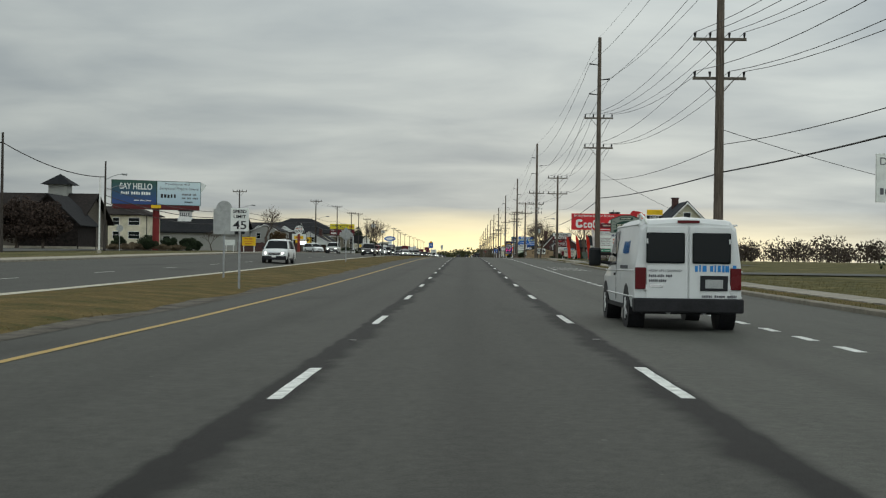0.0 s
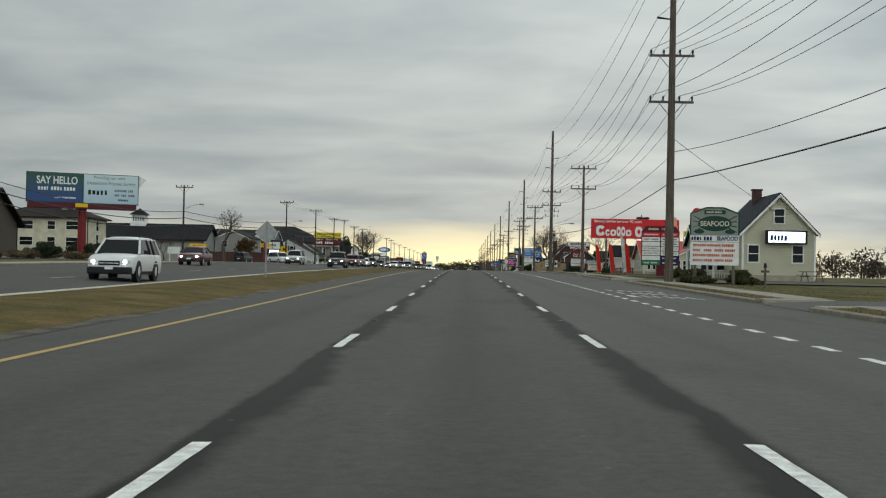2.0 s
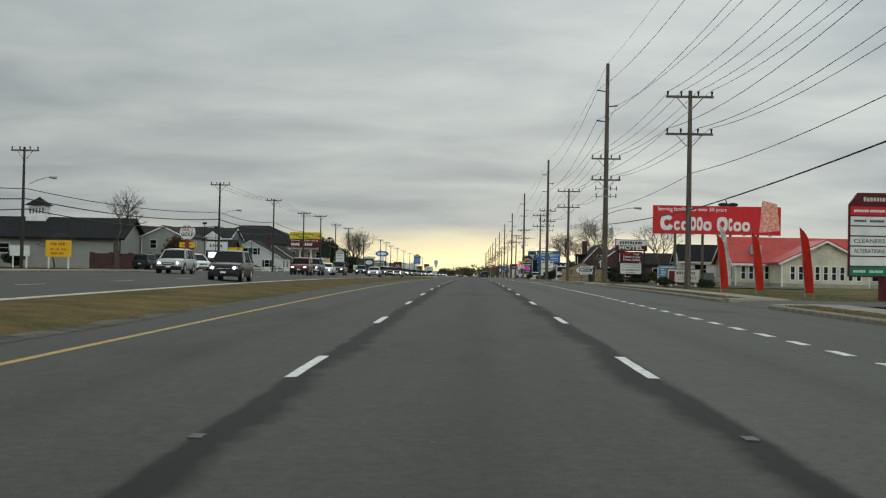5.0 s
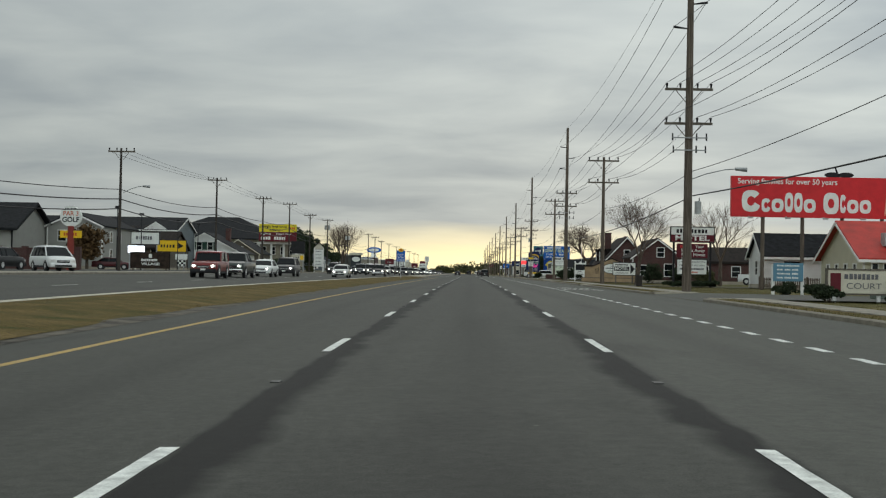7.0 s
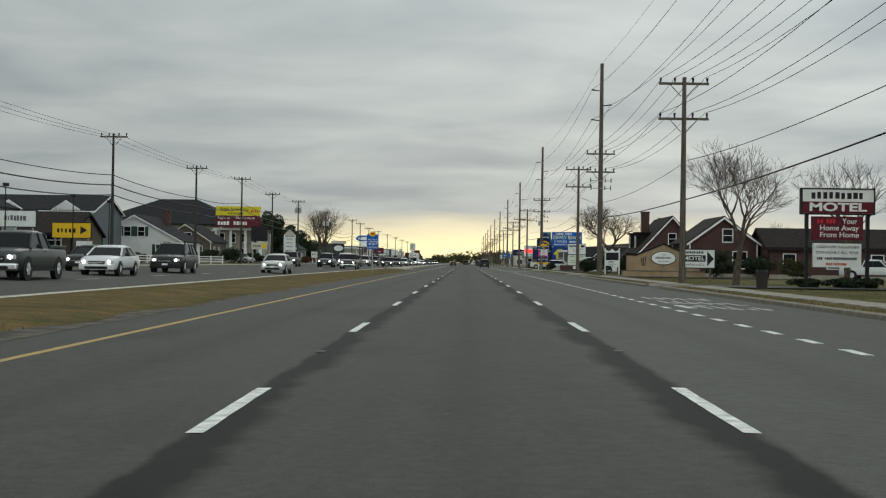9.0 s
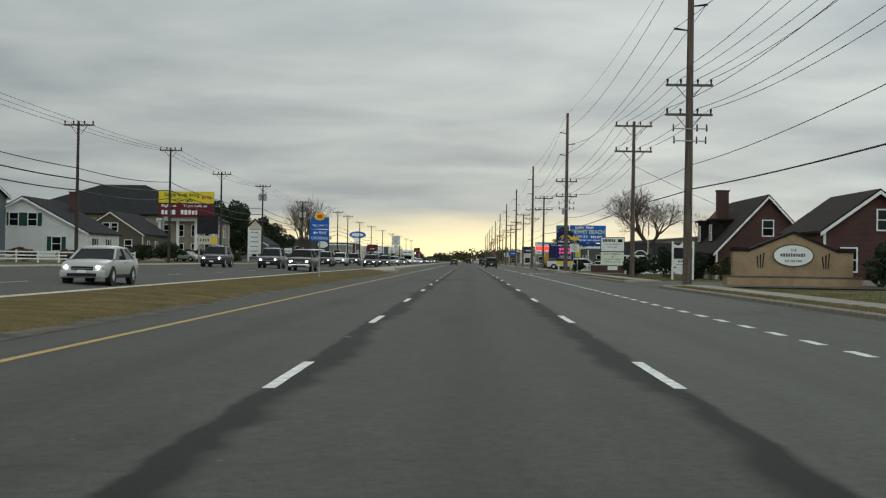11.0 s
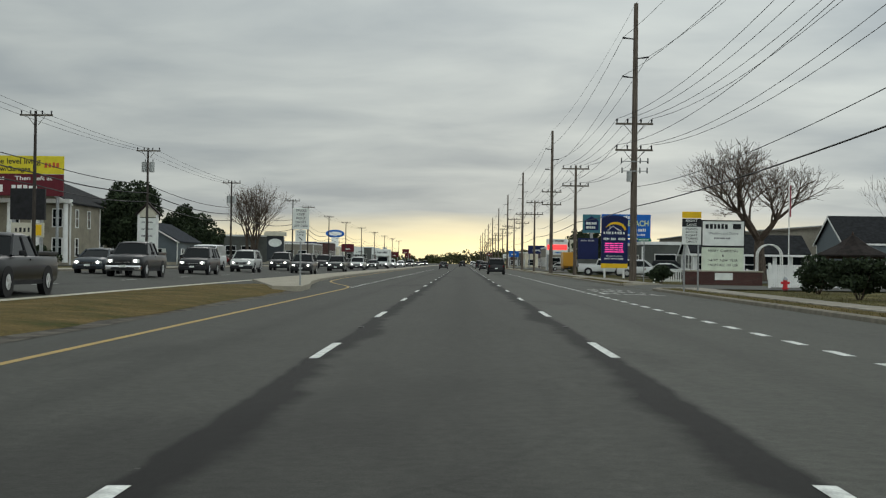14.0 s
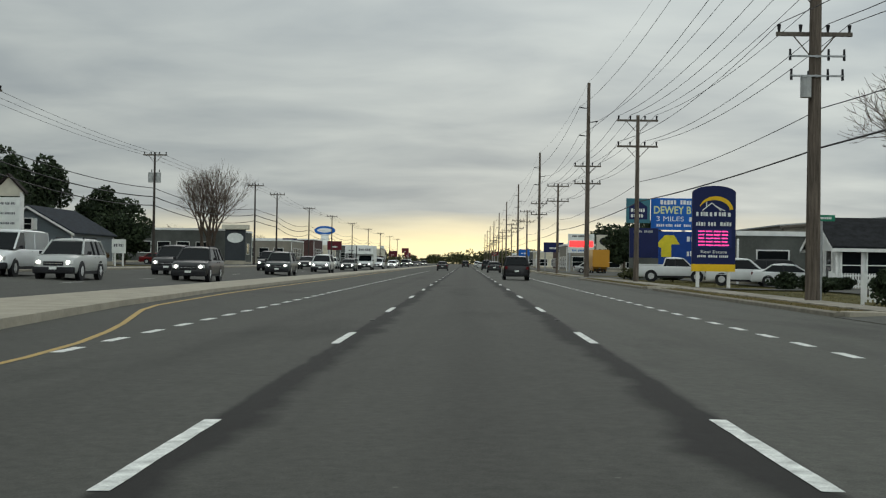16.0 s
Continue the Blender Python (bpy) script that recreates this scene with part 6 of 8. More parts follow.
tw = house("house_turret", 29.0, 385, 0, 3.0, 3.0, 6.3, 1.9, M_BRICK, mat("russet roof", (0.13, 0.04, 0.034), 0.9, vary=0.2, scale=2), "brick turret with white windows and a russet hipped roof", hip=1.5, over=0.3, windows=(("f", -0.7, 4.4, 0.9, 1.2), ("f", 0.7, 4.4, 0.9, 1.2), ("l", 0, 4.4, 1.0, 1.2)))
part("window_band", boxbm(-1.75, 1.75, -1.76, -1.7, 3.2, 3.4), M_WHITE, tw)
rs = board_sign("office_sign", 16.8, 341.7, 1.6, 1.45, 0.85, M_BLACK, "white-framed office sign with a black panel and curved top", posts=0, depth=0.1)
for px_ in (-0.8, 0.8):
    part("post", boxbm(px_ - 0.07, px_ + 0.07, -0.07, 0.07, -0.1, 2.95), M_WHITE, rs)
bm = bmesh.new()
prism(bm, [(-0.73, 2.45), (0.73, 2.45), (0.73, 2.75), (0.35, 2.6), (0, 2.9), (-0.35, 2.6), (-0.73, 2.75)], -0.03, 0.03)
part("crest", bm, M_WHITE, rs)
lower = part("lower_board", boxbm(-0.73, 0.73, -0.04, 0.04, 0.95, 1.58, 0.01), M_SIGNWHITE, rs)
bars(lower, -0.4, 0.4, 1.38, 0.16, M_GREYTXT, -0.046, 1, 1)
bars(lower, -0.5, 0.5, 1.12, 0.08, M_GREYTXT, -0.046, 3, 2)
for i, (x, y, rx, hh, mm) in enumerate(((19.0, 347, 1.5, 2.5, M_LEAF), (17.5, 356, 1.9, 2.9, M_LEAF), (20.4, 343.5, 1.1, 1.9, M_LEAF_OL), (15.8, 362, 1.7, 1.8, M_LEAF), (17.0, 372, 1.5, 2.0, M_LEAF))):
    bush(x, y, rx, hh, "dark evergreen shrub on the lawn", 80 + i, mm, 1800)
bm = None

# window dealer
mv = board_sign("dealer_sign", 17.6, 397, 2.62, 2.8, 1.65, M_SIGNWHITE, "two-part white dealer sign over a brick planter", posts=0, frame=M_BLACK, depth=0.3)
lo = part("letter_board", boxbm(-1.4, 1.4, -0.13, 0.13, 0.9, 2.5, 0.01), C("pale green board", (0.62, 0.68, 0.55)), mv)
bars(mv, -1.2, 0.4, 3.92, 0.36, M_BLACK, -0.156, 1, 2)
part("emblem", boxbm(0.65, 1.2, -0.165, -0.15, 3.74, 4.1), M_BLACK, mv)
words("Windows and Doors", mv, 0, 3.45, 0.24, M_GREYTXT, -0.156, width=2.0)
bars(mv, -0.6, 0.6, 3.12, 0.12, M_GREYTXT, -0.156, 3, 5)
for i, t in enumerate(("MERRY  CHRISTMAS", "&", "HAPPY  NEW  YEAR", "FROM ALL OF US!")):
    words(t, lo, 0, 2.26 - i * 0.32, 0.24, M_BLACK, -0.136, width=2.0 if len(t) > 2 else 0.16)
pl = part("planter", boxbm(-2.6, 2.6, -0.5, 0.5, -0.2, 0.85, 0.02), M_BRICK, mv, "low red brick planter")
part("planter_cap", boxbm(-2.65, 2.65, -0.55, 0.55, 0.85, 0.93, 0.01), M_CONC, pl)
part("name_tag", boxbm(-0.6, 0.6, -0.52, -0.5, 0.3, 0.78), M_SIGNWHITE, pl)
arch = thing("garden_arch", 21.4, 399.4, gz(21), 0, "white timber garden arch over a gate", "arch")
for s in (-1, 1):
    for e in (0, 0.5):
        part("post", boxbm(s * 0.85 - 0.04, s * 0.85 + 0.04, e - 0.04, e + 0.04, 0, 2.0), M_WHITE, arch)
    for k in range(7):
        part("lattice_slat", boxbm(s * 0.85 - 0.02, s * 0.85 + 0.02, 0, 0.5, 0.25 + k * 0.26, 0.29 + k * 0.26), M_WHITE, arch)
for e in (0, 0.5):
    bm = bmesh.new()
    for k in range(12):
        a, b = math.pi * k / 12, math.pi * (k + 1) / 12
        tube(bm, (0.85 * math.cos(a), e, 2.0 + 0.8 * math.sin(a)), (0.85 * math.cos(b), e, 2.0 + 0.8 * math.sin(b)), 0.05, seg=6)
    part("hoop", bm, M_WHITE, arch)
fence(17.6, 384, 26, 385, 1.35, "white close-boarded garden fence", "board", M_WHITE, 2.0)
fence(13.6, 401, 20.4, 399.4, 0.95, "white picket fence beside the car park", "picket", M_WHITE, 2.0)
hy = thing("fire_hydrant", 17.3, 379.3, gz(17), 0, "red fire hydrant with a grey bonnet on the verge", "fire hydrant")
part("barrel", tubebm((0, 0, -0.05), (0, 0, 0.52), 0.13, 0.12, 12), M_RED, hy)
part("flange", tubebm((0, 0, 0.05), (0, 0, 0.11), 0.19, 0.19, 12), M_RED, hy)
part("bonnet", tubebm((0, 0, 0.52), (0, 0, 0.7), 0.15, 0.06, 12), M_STEEL, hy)
for s in (-1, 1):
    part("outlet", tubebm((s * 0.1, 0, 0.38), (s * 0.23, 0, 0.38), 0.07, seg=8), M_RED, hy)
bare_tree(25.4, 419, 12.4, 1.45, "large rounded bare tree beside the shops", 17, 0.34, 1, 0, 0.16, 0.75, 6)
fl = thing("flagpole", 21.8, 396, gz(22), 0, "thin white flagpole with a limp flag", "flagpole")
part("pole", tubebm((0, 0, 0), (0, 0, 7.0), 0.05, 0.03, 8), M_WHITE, fl)
part("flag", boxbm(0.02, 0.14, -0.03, 0.03, 4.6, 6.7, 0.01), C("flag stripes", (0.35, 0.12, 0.13), 0.8, 0.3), fl)

# homes agency sign and the billboards beyond
cs = board_sign("agency_sign", 14.4, 431, 1.35, 2.5, 4.15, M_NAVY, "tall navy agency sign with a gold arc and lit pink text", posts=0, depth=0.3)
for px_ in (-0.9, 0.9):
    part("post", boxbm(px_ - 0.09, px_ + 0.09, -0.09, 0.09, -0.1, 0.95), M_WHITE, cs)
bm = bmesh.new()
prism(bm, [(1.25 * math.cos(math.pi * k / 16), 5.49 + 0.42 * math.sin(math.pi * k / 16)) for k in range(17)], -0.15, 0.15)
part("crown", bm, M_NAVY, cs)
part("base_band", boxbm(-1.25, 1.25, -0.15, 0.15, 0.92, 1.34, 0.01), M_SIGNYEL, cs)
bm = bmesh.new()
n = 20
o = [(1.0 * math.cos(math.pi * (0.03 + 0.85 * k / n)) + 0.1, 4.45 + 0.85 * math.sin(math.pi * (0.03 + 0.85 * k / n))) for k in range(n + 1)]
q = [(0.9 * math.cos(math.pi * (0.03 + 0.85 * k / n)) + 0.0, 4.45 + 0.62 * math.sin(math.pi * (0.03 + 0.85 * k / n))) for k in range(n + 1)]
for k in range(n):
    v = [bm.verts.new((x, -0.165, z)) for x, z in (o[k], o[k + 1], q[k + 1], q[k])]
    bm.faces.new(v)
part("gold_arc", bm, M_SIGNYEL, cs)
for a, b in (((-0.7, 4.45), (-0.15, 4.9)), ((-0.15, 4.9), (0.4, 4.45)), ((0.0, 4.78), (0.25, 4.62)), ((0.25, 4.62), (0.62, 4.45)), ((-0.45, 4.62), (-0.45, 4.95))):
    part("roof_outline", tubebm((a[0], -0.165, a[1]), (b[0], -0.165, b[1]), 0.03, seg=4), M_SIGNWHITE, cs)
bars(cs, -1.05, 1.05, 4.25, 0.26, M_SIGNWHITE, -0.158, 8, 3)
bars(cs, -1.05, 1.05, 3.68, 0.24, M_SIGNWHITE, -0.158, 3, 4)
part("message_panel", boxbm(-1.02, 1.02, -0.157, -0.15, 2.32, 3.38), C("message panel blue", (0.02, 0.03, 0.12)), cs, "dark message panel")
for i in range(5):
    bars(cs, -0.9, 0.9, 3.25 - i * 0.2, 0.085, M_LEDP, -0.16, 4, 30 + i, name="lit_text")
words("Real Estate", cs, 0, 2.05, 0.24, M_SIGNWHITE, -0.156, width=1.5)
bars(cs, -0.95, 0.95, 1.8, 0.15, M_SIGNWHITE, -0.158, 3, 7)
bw = board_sign("billboard", 18.9, 496, 5.9, 2.6, 2.7, C("panel dull teal", (0.05, 0.16, 0.2)), "dull teal hotel billboard with a dark blue emblem on posts", posts=1, post_mat=M_STEEL, depth=0.3, category="billboard", post_r=0.2)
bm = bmesh.new()
prism(bm, [(-1.0, 6.3), (1.0, 6.3), (1.0, 7.7), (0.0, 8.35), (-1.0, 7.7)], -0.17, -0.15)
part("emblem", bm, M_NAVY, bw)
bars(bw, -0.8, 0.8, 7.3, 0.4, M_SIGNWHITE, -0.178, 2, 5)
bars(bw, -0.8, 0.8, 6.7, 0.4, M_SIGNWHITE, -0.178, 2, 6)
gl = board_sign("billboard", 24.0, 496.5, 5.2, 7.2, 3.5, M_BLUE, "blue roadside billboard with pale lettering on posts", posts=3, post_mat=M_STEEL, depth=0.3, category="billboard", post_r=0.18)
words("DEWEY BEACH", gl, 0, 7.35, 1.15, C("pale lime", (0.62, 0.68, 0.3)), -0.16, width=6.6, bold=0.02)
bars(gl, -2.6, 1.8, 8.25, 0.5, M_SIGNWHITE, -0.155, 2, 5)
words("3 MILES", gl, -1.5, 6.4, 0.75, M_SIGNWHITE, -0.156, width=3.0)
bars(gl, 0.6, 3.0, 6.4, 0.5, M_SIGNWHITE, -0.155, 2, 5)
bars(gl, -3.0, 3.0, 5.7, 0.3, M_SIGNWHITE, -0.155, 6, 5)
ll = board_sign("billboard", 24.0, 495.5, 1.3, 7.2, 3.7, C("deep blue panel", (0.01, 0.05, 0.24)), "deep blue realty billboard with a yellow emblem", posts=2, post_mat=M_STEEL, depth=0.25, category="billboard")
bars(ll, 0.2, 3.2, 4.2, 0.6, M_SIGNWHITE, -0.13, 3, 3)
bars(ll, 0.2, 3.2, 2.6, 0.6, M_SIGNWHITE, -0.13, 3, 4)
bm = bmesh.new()
prism(bm, [(-3.3, 3.4), (-2.2, 4.6), (-1.2, 4.6), (-0.6, 3.6), (-1.5, 3.6), (-1.5, 2.2), (-2.6, 2.2), (-2.6, 3.2)], -0.14, -0.125)
part("emblem", bm, M_LIME, ll)
py = board_sign("pylon_sign", 15.6, 468, 1.9, 2.5, 2.6, M_NAVY, "dark screen pylon on a grey base", posts=0, depth=0.4)
part("base", boxbm(-1.25, 1.25, -0.25, 0.25, -0.1, 1.88), M_SLATE, py)
bars(py, -0.9, 0.9, 4.2, 0.2, M_SIGNBACK, -0.21, 2, 3)
rl = board_sign("pylon_sign", 19.4, 569, 3.2, 4.4, 3.2, M_SIGNWHITE, "white pylon sign with a lit red message strip", posts=2, depth=0.4, post_r=0.15)
part("message_strip", boxbm(-2.0, 2.0, -0.23, -0.2, 4.2, 5.2), M_LEDR, rl, "glowing red message strip")
bars(rl, -1.5, 1.5, 6.0, 0.35, M_BLACK, -0.21, 3, 3)
bars(rl, -1.5, 1.5, 3.6, 0.35, M_BLUETXT, -0.21, 3, 3)
ex = board_sign("pylon_sign", 23.6, 569.5, 3.2, 3.2, 3.1, M_CREAM, "cream pylon sign with a black oval", posts=1, depth=0.4, post_r=0.2, frame=M_BLACK)
bm = bmesh.new()
disc(bm, 0, -0.24, 5.2, 1.1, 0.7, 0.03)
part("oval", bm, M_BLACK, ex)
bars(ex, -1.2, 1.2, 3.75, 0.4, M_BLACK, -0.21, 3, 3)
house("shop", 26.5, 455, 0, 14, 14, 3.5, 0, M_SLATE, M_SHINGLE, "grey flat-roofed shop with a white fascia", category="shop", windows=(("f", -4.5, 0.8, 2.2, 1.6), ("f", 0, 0.8, 1.6, 1.6), ("f", 4.2, 0.8, 2.2, 1.6), ("l", -3.5, 0.8, 1.6, 1.5), ("l", 2, 0.8, 1.6, 1.5)))
ph = house("sunroom_house", 28.0, 437.5, 0, 11, 6.5, 2.6, 1.7, M_SIDE_W, M_SHINGLE, "white clapboard showroom with tall gridded windows and a dark roof", category="shop", ridge="x", windows=[("f", -4.6 + i * 1.55, 0.55, 1.15, 1.75) for i in range(7)] + [("l", -1.8 + i * 1.8, 0.55, 1.2, 1.75) for i in range(3)])
fence(21.5, 432.2, 33, 432.2, 0.95, "white porch railing with slim balusters", "picket", M_WHITE, 2.0)
house("metal_shed", 52, 490, 0, 44, 26, 5.2, 1.9, M_METALWALL, M_SIGNBACK, "large tan metal shed with a low gabled roof", category="shed", trim=M_POLE2)
house("house", 50, 459, 0, 14, 11, 4.2, 3.0, M_SIDE_G, M_SHINGLE, "dark grey house with a dark roof behind the garden fence", ridge="x", windows=(("f", -3, 1, 1.2, 1.2), ("f", 2, 1, 1.2, 1.2)))


def gazebo(x, y, r, eave, top):
    """Eight posts, rails between them, a two-pitch shingle roof with a small finial."""
    ob = thing("gazebo", x, y, gz(x), 0, "dark brown timber gazebo with a shingled eight-sided roof", "gazebo")
    wood = mat("dark stained timber", (0.055, 0.036, 0.026), 0.85, vary=0.3, scale=4)
    ring = [(math.cos(math.pi * (k + 0.5) / 4), math.sin(math.pi * (k + 0.5) / 4)) for k in range(8)]
    part("deck", tubebm((0, 0, 0), (0, 0, 0.28), r * 0.9, r * 0.9, 8), wood, ob)
    for k, (c, q) in enumerate(ring):
        c2, q2 = ring[(k + 1) % 8]
        a, b = Vector((c, q, 0)) * r * 0.84, Vector((c2, q2, 0)) * r * 0.84
        part("post", tubebm(a + Vector((0, 0, 0.28)), a + Vector((0, 0, eave + 0.1)), 0.075, 0.075, 6), wood, ob)
        part("beam", tubebm(a + Vector((0, 0, eave - 0.08)), b + Vector((0, 0, eave - 0.08)), 0.09, 0.09, 6), wood, ob)
        if k == 5:
            continue
        bm = bmesh.new()
        for h in (0.42, 1.1):
            tube(bm, a + Vector((0, 0, h)), b + Vector((0, 0, h)), 0.04, 0.04, 6)
        for j in range(1, 10):
            p = a.lerp(b, j / 10)
            tube(bm, p + Vector((0, 0, 0.42)), p + Vector((0, 0, 1.1)), 0.025, 0.025, 4)
        part("railing", bm, wood, ob)
    bm = bmesh.new()
    tube(bm, (0, 0, eave - 0.02), (0, 0, eave + 0.1), r * 1.05, r * 1.05, 8)
    tube(bm, (0, 0, eave + 0.1), (0, 0, eave + (top - eave) * 0.5), r * 1.05, r * 0.48, 8)
    tube(bm, (0, 0, eave + (top - eave) * 0.5), (0, 0, top), r * 0.48, 0.12, 8)
    roof = part("roof", bm, M_SHINGLE_BR, ob)
    part("finial", tubebm((0, 0, top - 0.02), (0, 0, top + 0.25), 0.1, 0.03, 8), wood, roof)


gazebo(27.3, 400, 2.5, 2.05, 3.55)
sn = street_sign("street_name_sign", 13.6, 406, 3.0, 1.0, 0.24, C("street sign green", (0.02, 0.2, 0.12)), "green street name sign on a thin steel post")
bars(sn, -0.4, 0.4, 3.12, 0.1, M_SIGNWHITE, -0.012, 1, 2)
for i, (x, y, rx, hh, mm) in enumerate(((16.5, 417, 1.1, 1.0, M_LEAF), (18.0, 428.5, 1.0, 1.0, M_LEAF), (20.2, 428.0, 1.2, 0.9, M_LEAF), (13.9, 462, 1.6, 1.0, M_LEAF_OL), (16.8, 460, 1.2, 0.9, M_LEAF), (13.6, 398, 1.0, 1.3, M_LEAF), (22, 430.6, 1.0, 0.8, M_LEAF))):
    bush(x, y, rx, hh, "low dark shrub beside the car park", 100 + i, mm, 1000)

# ---- median signs ----
def fade_mat(name, a, c, z0, z1):
    """A printed poster whose ink runs from one colour below to another above."""
    m, n, l, b = nodes_of(name)
    tc = n.new("ShaderNodeTexCoord")
    se = n.new("ShaderNodeSeparateXYZ")
    l.new(tc.outputs["Object"], se.inputs[0])
    mr = n.new("ShaderNodeMapRange")
    mr.inputs[1].default_value, mr.inputs[2].default_value = z0, z1
    l.new(se.outputs[2], mr.inputs[0])
    mx = n.new("ShaderNodeMix")
    mx.data_type = "RGBA"
    mx.inputs[6].default_value, mx.inputs[7].default_value = (*a, 1), (*c, 1)
    l.new(mr.outputs[0], mx.inputs[0])
    l.new(mx.outputs[2], b.inputs["Base Color"])
    b.inputs["Roughness"].default_value = 0.5
    return m



sp = street_sign("speed_limit_sign", -7.95, 43.3, 2.02, 0.63, 0.8, M_SIGNWHITE, "white speed limit sign on a thin steel post", rz=3)
for t, z, s, w in (("SPEED", 2.7, 0.15, 0.46), ("LIMIT", 2.52, 0.15, 0.42), ("45", 2.22, 0.4, 0.46)):
    words(t, sp, 0, z, s, M_BLACK, -0.013, width=w, bold=0.004)
bk = street_sign("sign_back", -10.5, 53.6, 1.9, 0.92, 1.1, M_SIGNBACK, "bare aluminium back of an arch-topped road sign")
bm = bmesh.new()
prism(bm, [(-0.35, 3.0)] + [(0.35 * math.cos(math.pi * k / 12), 3.0 + 0.35 * math.sin(math.pi * k / 12)) for k in range(12, -1, -1)][1:], -0.01, 0.01)
part("arch_panel", bm, M_SIGNBACK, bk)
dm = thing("warning_sign", -10.4, 107, gz(-10), 0, "dull aluminium back of a diamond warning sign on a post", "street sign", "street signs")
bm = bmesh.new()
prism(bm, [(0, 1.76), (0.62, 2.38), (0, 3.0), (-0.62, 2.38)], 0.0, 0.012)
part("panel", bm, M_SIGNBACK, dm)
part("post", boxbm(-0.035, 0.035, -0.075, -0.003, -0.2, 2.95), M_STEEL, dm)
bl = street_sign("welcome_sign", -9.2, 319.7, 2.1, 0.92, 0.56, M_BLUE, "blue welcome sign in two panels with a yellow oval crest")
part("upper_panel", boxbm(-0.45, 0.45, -0.01, 0.01, 2.68, 3.24, 0.004), M_BLUE, bl)
words("WELCOME TO", bl, 0, 2.84, 0.14, M_SIGNWHITE, -0.014, width=0.72)
words("BAY", bl, 0.17, 2.5, 0.2, M_SIGNWHITE, -0.014, width=0.36)
words("CROSSING", bl, 0, 2.24, 0.18, M_SIGNWHITE, -0.014, width=0.8)
bm = bmesh.new()
prism(bm, [(-0.32, 2.5), (-0.22, 2.58), (-0.22, 2.52), (-0.1, 2.52), (-0.1, 2.48), (-0.22, 2.48), (-0.22, 2.42)], -0.018, -0.011)
part("arrow", bm, M_SIGNWHITE, bl)
bm = bmesh.new()
disc(bm, 0, -0.03, 3.28, 0.26, 0.19, 0.018)
cr = part("crest", bm, M_SIGNYEL, bl, "yellow oval crest")
part("crest_mark", boxbm(-0.12, 0.12, -0.036, -0.03, 3.2, 3.36, 0.0), M_REDTXT, cr)
kr = street_sign("lane_sign", -7.35, 368.5, 2.75, 0.76, 0.95, M_SIGNWHITE, "white lane-use sign with a small turn-lane plate below")
for i, t in enumerate(("TRUCKS", "KEEP", "RIGHT", "EXCEPT", "LEFT TURN")):
    words(t, kr, 0, 3.6 - i * 0.175, 0.15, M_BLACK, -0.013, width=0.3 + 0.06 * min(5, len(t) - 3))
part("lower_plate", boxbm(-0.24, 0.24, -0.01, 0.01, 2.2, 2.72, 0.004), M_SIGNWHITE, kr)
words("TURN", kr, 0, 2.62, 0.11, M_BLACK, -0.013, width=0.32)
words("LANE", kr, 0, 2.49, 0.11, M_BLACK, -0.013, width=0.32)
part("turn_arrow", tubebm((0.08, -0.014, 2.26), (-0.08, -0.014, 2.4), 0.02, seg=4), M_BLACK, kr)

bl.scale = (1.28, 1.0, 1.28)
bl.location.z -= 0.42

# ---- oncoming side: billboard, long halls ----
bb = board_sign("billboard", -55.2, 221, 6.75, 15.6, 4.3, M_GREEN, "double roadside billboard in green-blue and pale blue on one red mast", posts=0, rz=22, depth=0.5, category="billboard")
part("left_poster", boxbm(-7.7, -0.08, -0.28, -0.25, 6.85, 10.95), fade_mat("poster green to blue", (0.012, 0.05, 0.2), (0.012, 0.07, 0.05), 7.0, 10.6), bb)
part("right_poster", boxbm(0.08, 7.7, -0.28, -0.25, 6.85, 10.95), fade_mat("poster pale blue", (0.38, 0.52, 0.6), (0.55, 0.66, 0.68), 7.0, 10.6), bb)
words("SAY HELLO", bb, -3.6, 9.9, 1.5, M_SIGNWHITE, -0.285, width=5.6, bold=0.03)
bars(bb, -6.2, -0.9, 8.75, 0.55, M_SIGNWHITE, -0.285, 3, 3)
bars(bb, -3.9, -0.8, 7.5, 0.25, M_SIGNWHITE, -0.285, 3, 4)
words("Providing you with", bb, 3.6, 10.55, 0.62, M_GREYTXT, -0.285, width=4.4, shear=0.3)
words("Exceptional Propane Service", bb, 3.9, 9.75, 0.7, M_GREYTXT, -0.285, width=6.8, shear=0.3)
bars(bb, 0.7, 3.6, 8.4, 0.7, M_BLACK, -0.285, 5, 5)
bars(bb, 4.4, 7.3, 8.75, 0.35, M_GREYTXT, -0.285, 3, 6)
bars(bb, 4.4, 7.3, 8.1, 0.35, M_GREYTXT, -0.285, 3, 7)
bars(bb, 4.9, 6.8, 7.4, 0.3, M_BLACK, -0.285, 1, 8)
part("catwalk", boxbm(-7.6, 7.4, -1.3, 0.6, 5.95, 6.7, 0.03), C("walkway red", (0.1, 0.02, 0.022)), bb, "dark red catwalk")
part("mast", tubebm((0, 0.2, -1.6), (0, 0.2, 6.2), 0.6, 0.6, 16), C("mast red", (0.2, 0.025, 0.025)), bb, "dark red steel mast")
part("owner_plate", boxbm(-1.1, 0.6, -1.36, -1.31, 6.15, 6.7), M_SIGNYEL, bb)
bm = bmesh.new()
prism(bm, [(7.85, 9.2), (7.85, 11.0), (8.9, 10.5)], 0.0, 0.3)
part("end_brace", bm, M_SIGNWHITE, bb, "pale triangular end brace")

